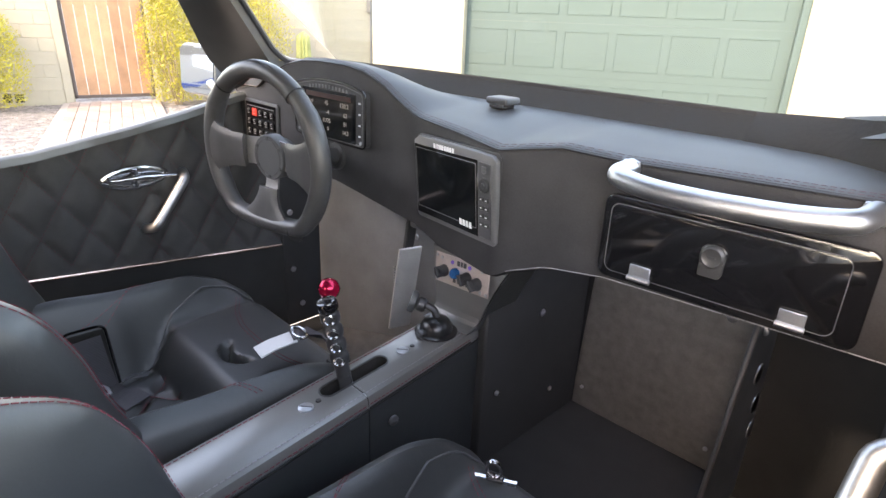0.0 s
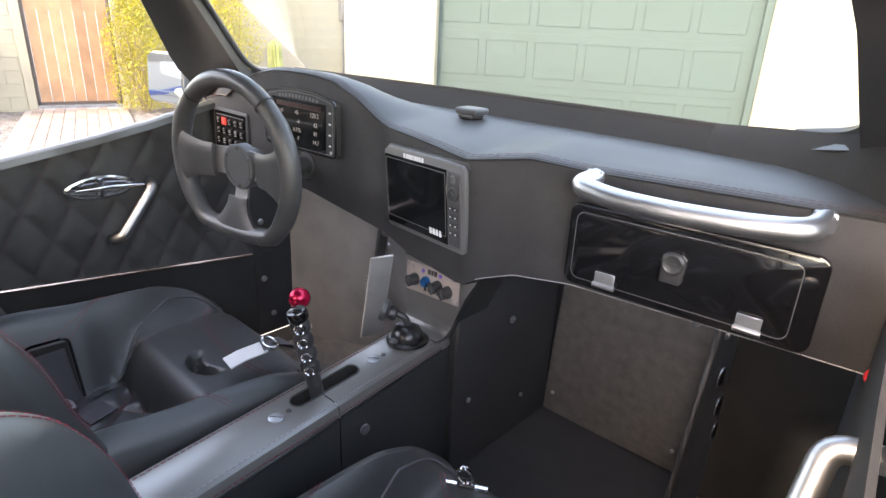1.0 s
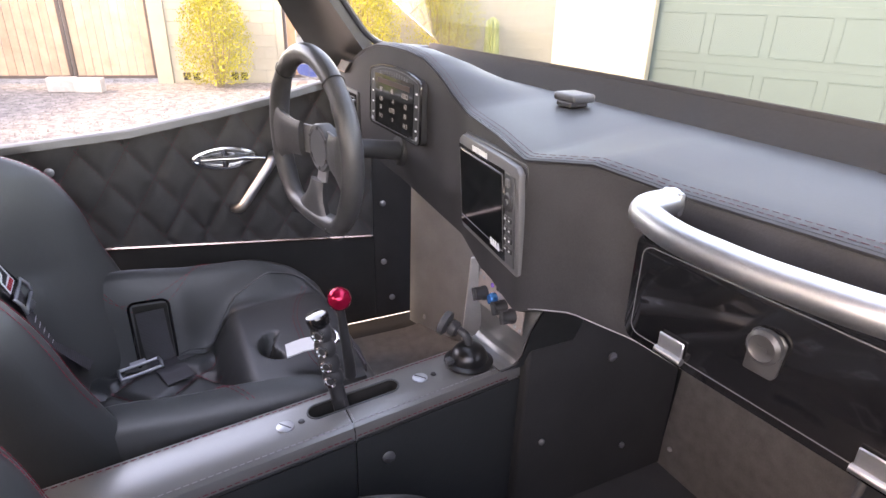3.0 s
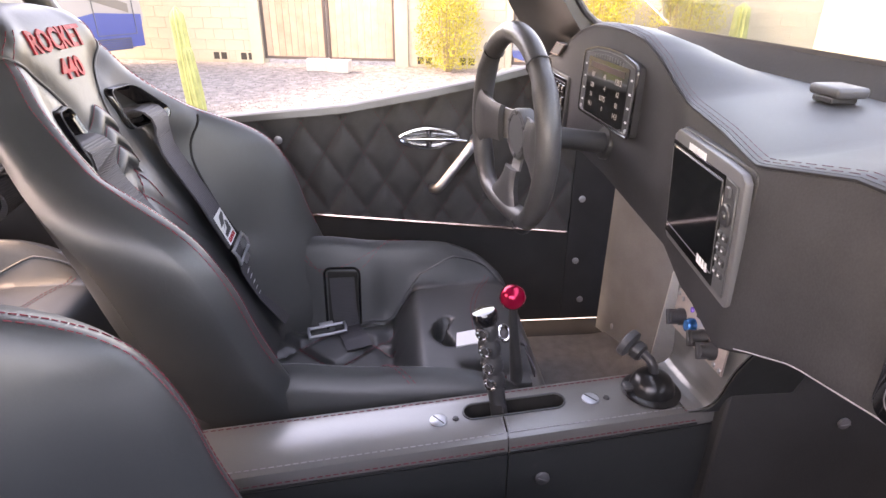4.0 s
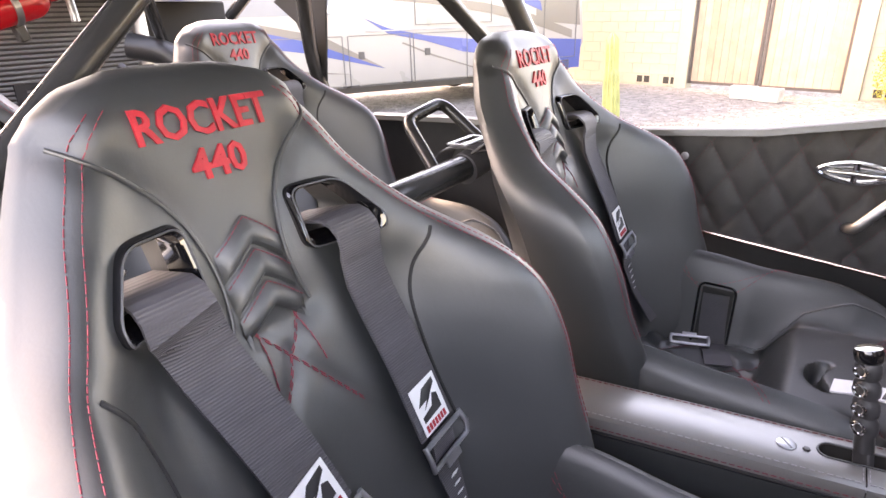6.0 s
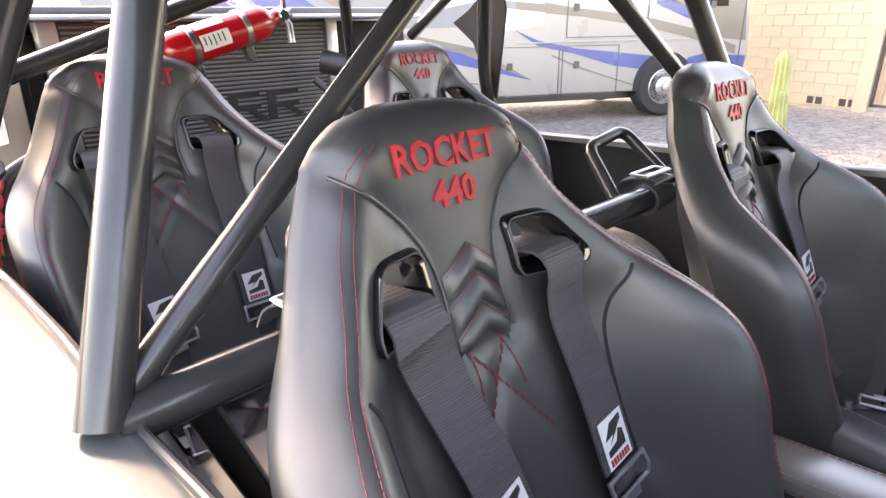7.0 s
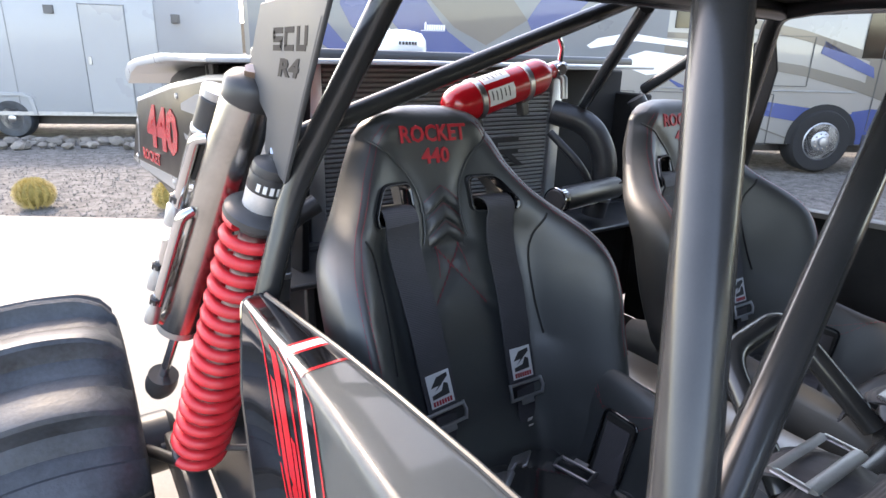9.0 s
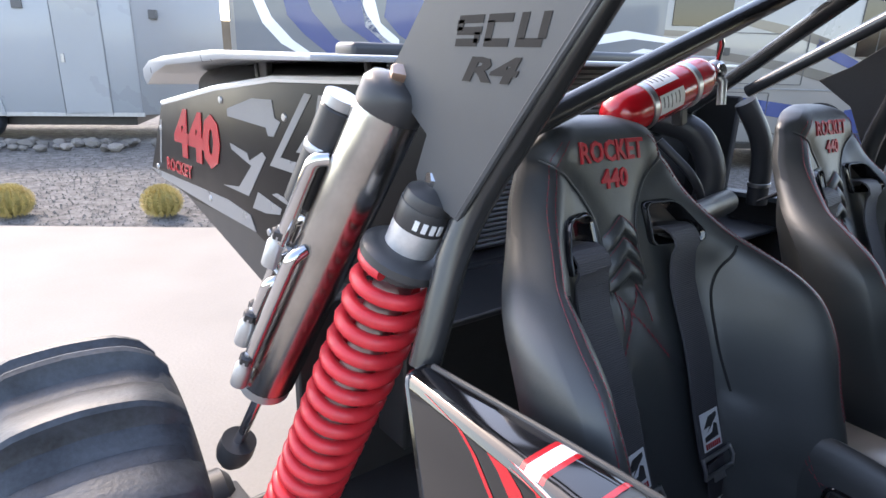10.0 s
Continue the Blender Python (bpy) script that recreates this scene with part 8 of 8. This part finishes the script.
# shock reservoir and hoses between the rear seats
rv2 = thing("shock_reservoir", "black cylinder with white print lying behind the rear seats", "reservoir", at=(-0.1, -1.06, 1.22))
rq = aim((-0.045, -0.95, 1.243), (-0.36, -1.03, 1.232))
part("cylinder", lathe([(0, 0), (0.028, 0.002), (0.034, 0.008), (0.034, 0.36), (0.028, 0.37), (0, 0.37)], rq, 26), BLACK, rv2)
part("end_ring", lathe([(0.0345, 0.006), (0.0365, 0.008), (0.0365, 0.03), (0.0345, 0.032)], rq, 26), CHROME, rv2)
for i in range(7):
    part("print_bar", box(-0.006, 0.006, -0.0008, 0.0008, 0.07 + i * 0.022, 0.085 + i * 0.022, 0, m=rq @ Matrix.Rotation(radians(150), 4, "Z") @ pose(0, 0.0346, 0)), WHITE, rv2)
for pts, r in (([(-0.30, -1.25, 1.45), (-0.38, -1.15, 1.42), (-0.42, -1.10, 1.30), (-0.40, -1.12, 1.12)], 0.040), ([(-0.20, -1.15, 1.40), (-0.26, -1.05, 1.30), (-0.36, -1.08, 1.18)], 0.012), ([(0.62, -1.0, 1.30), (0.70, -1.0, 1.26), (0.72, -0.98, 1.1)], 0.022), ([(-0.52, -1.10, 1.50), (-0.58, -1.05, 1.38), (-0.60, -1.05, 1.2)], 0.03)):
    hs = thing("hose", "black rubber hose behind the rear seats", "hose", at=pts[0])
    part("tube", tube(fillet(pts, 0.08, 6), r, 14), BLACK, hs)
    part("clamp", lathe([(r * 1.03, 0), (r * 1.08, 0.001), (r * 1.08, 0.012), (r * 1.03, 0.013)], aim(Vector(pts[-1]).lerp(Vector(pts[-2]), 0.3), pts[-2]), 20), STEEL, hs)

# striped end of the right body side
de = thing("side_decal", "black, red and white stripes at the body side's rear end", "decal", at=(0.86, -0.7, 1.2))


def on_side(y, k, lift=0.0012):
    z = along(TOPZ, y) + 0.006
    prof = right_section(y, z)[1:8]
    i = min(5, int(k))
    a, b = prof[i], prof[i + 1]
    q = k - i
    n = Vector((b[1] - a[1], 0, a[0] - b[0])).normalized()
    p = Vector((a[0] + (b[0] - a[0]) * q, y, a[1] + (b[1] - a[1]) * q))
    p.y += sweep(y, z - p.z)
    n = Vector((-(b[1] - a[1]), 0, (b[0] - a[0]))).normalized()
    return p + n * lift


for y0, y1, material, k1, name in ((-0.768, -0.552, GLOSS, 3.0, "black_band"), (-0.552, -0.545, RED_PAINT, 3.0, "red_band"), (-0.545, -0.525, WHITE_PAINT, 3.0, "white_band"), (-0.525, -0.518, RED_PAINT, 3.0, "red_band"), (-0.518, -0.468, GLOSS, 3.0, "black_band"), (-0.468, -0.461, RED_PAINT, 3.0, "red_band")):
    part(name, sheet(lambda u, k: on_side(y0 + (y1 - y0) * u, k), span(0, 1, 3), span(0, k1, 10), 0), material, de)
# the flank: black with slanted red strokes, then a white and a black stripe
def flank(y0, y1, lift, material, name, k0=3.0, k1=6.0, slope=0.085, label=""):
    part(name, sheet(lambda u, k: on_side(max(-0.768, (y0 + (y1 - y0) * u) + slope * (k - 3.0)), k, lift), span(0, 1, 4), span(k0, k1, 12), 0), material, de, label)


part("flank_black", sheet(lambda u, k: on_side(-0.768 + (0.268 + 0.085 * (k - 3.0)) * u, k, 0.0010), span(0, 1, 6), span(3.0, 6.0, 12), 0), GLOSS, de)
flank(-0.500, -0.492, 0.0016, RED_PAINT, "red_band")
flank(-0.560, -0.535, 0.0016, WHITE_PAINT, "white_band", 3.0, 6.0)
flank(-0.568, -0.560, 0.0018, RED_PAINT, "red_band")
for y0, wide, k0 in ((-0.745, 0.010, 3.15), (-0.722, 0.022, 4.3), (-0.694, 0.034, 3.9), (-0.655, 0.020, 4.6), (-0.628, 0.013, 3.6)):
    flank(y0, y0 + wide, 0.0018, RED_PAINT, "flame", k0, 6.0, 0.10, "red flame stroke")
part("rear_flange", tube([on_side(-0.770, k, -0.004) for k in span(0.0, 6.0, 18)], 0.007, 8), GLOSS, de, "gloss black rolled rear edge")
part("black_beading", tube([Vector((0.801 + right_in(y), y, along(TOPZ, y) + 0.005)) for y in span(-0.765, 0.6, 24)], 0.0045, 8), BLACK, de, "black beading along the inner edge")

# ---- pieces of walls and paths ----


def piece(name, me, parent, m):
    ob = new(name, me)
    ob.parent = parent
    ob.matrix_basis = m
    return ob


full = finish("block", box(-0.197, 0.197, 0.0, 0.007, -0.097, 0.097, 0.003, 1), BLOCK)
for wall, s0, s1 in ((w_1, 4.3, 10.6), (w_2, 1.02, 2.84), (w_3, -6.9, -2.16)):
    for row in range(10):
        a = s0 + 0.2 - (0.2 if row % 2 else 0)
        while a < s1 + 0.1:
            lo, hi = max(s0 + 0.004, a - 0.197), min(s1 - 0.004, a + 0.197)
            if hi - lo > 0.06:
                piece("block", full, wall, WALLM @ Matrix.Translation(((lo + hi) / 2, 0, 0.10 + row * 0.2)) @ Matrix.Diagonal(((hi - lo) / 0.394, 1, 1, 1)))
            a += 0.4
PD = Vector((0.955, -0.295, 0))
PN = Vector((0.295, 0.955, 0))
path = solo("path", prism([(-10.75, 2.75), (-10.35, 4.05), (-3.5, 1.95), (-3.6, 0.45)], "z", -0.08, -0.004), CONCRETE, "brown and pink concrete paver path from the gate", "path", kind="structure")
pav = finish("paver", box(-0.145, 0.145, -0.0725, 0.0725, -0.03, 0.012, 0.006, 1), PAVER)
for row in range(9):
    for col in range(24):
        p = Vector((-10.6, 2.80, 0)) + PD * (0.15 + col * 0.30 + (0.15 if row % 2 else 0)) + PN * (0.075 + row * 0.15)
        if p.x < -3.65:
            piece("paver", pav, path, Matrix.Translation((p.x, p.y, random.uniform(-0.003, 0.003))) @ Matrix.Rotation(math.atan2(PD.y, PD.x) + random.uniform(-0.01, 0.01), 4, "Z"))
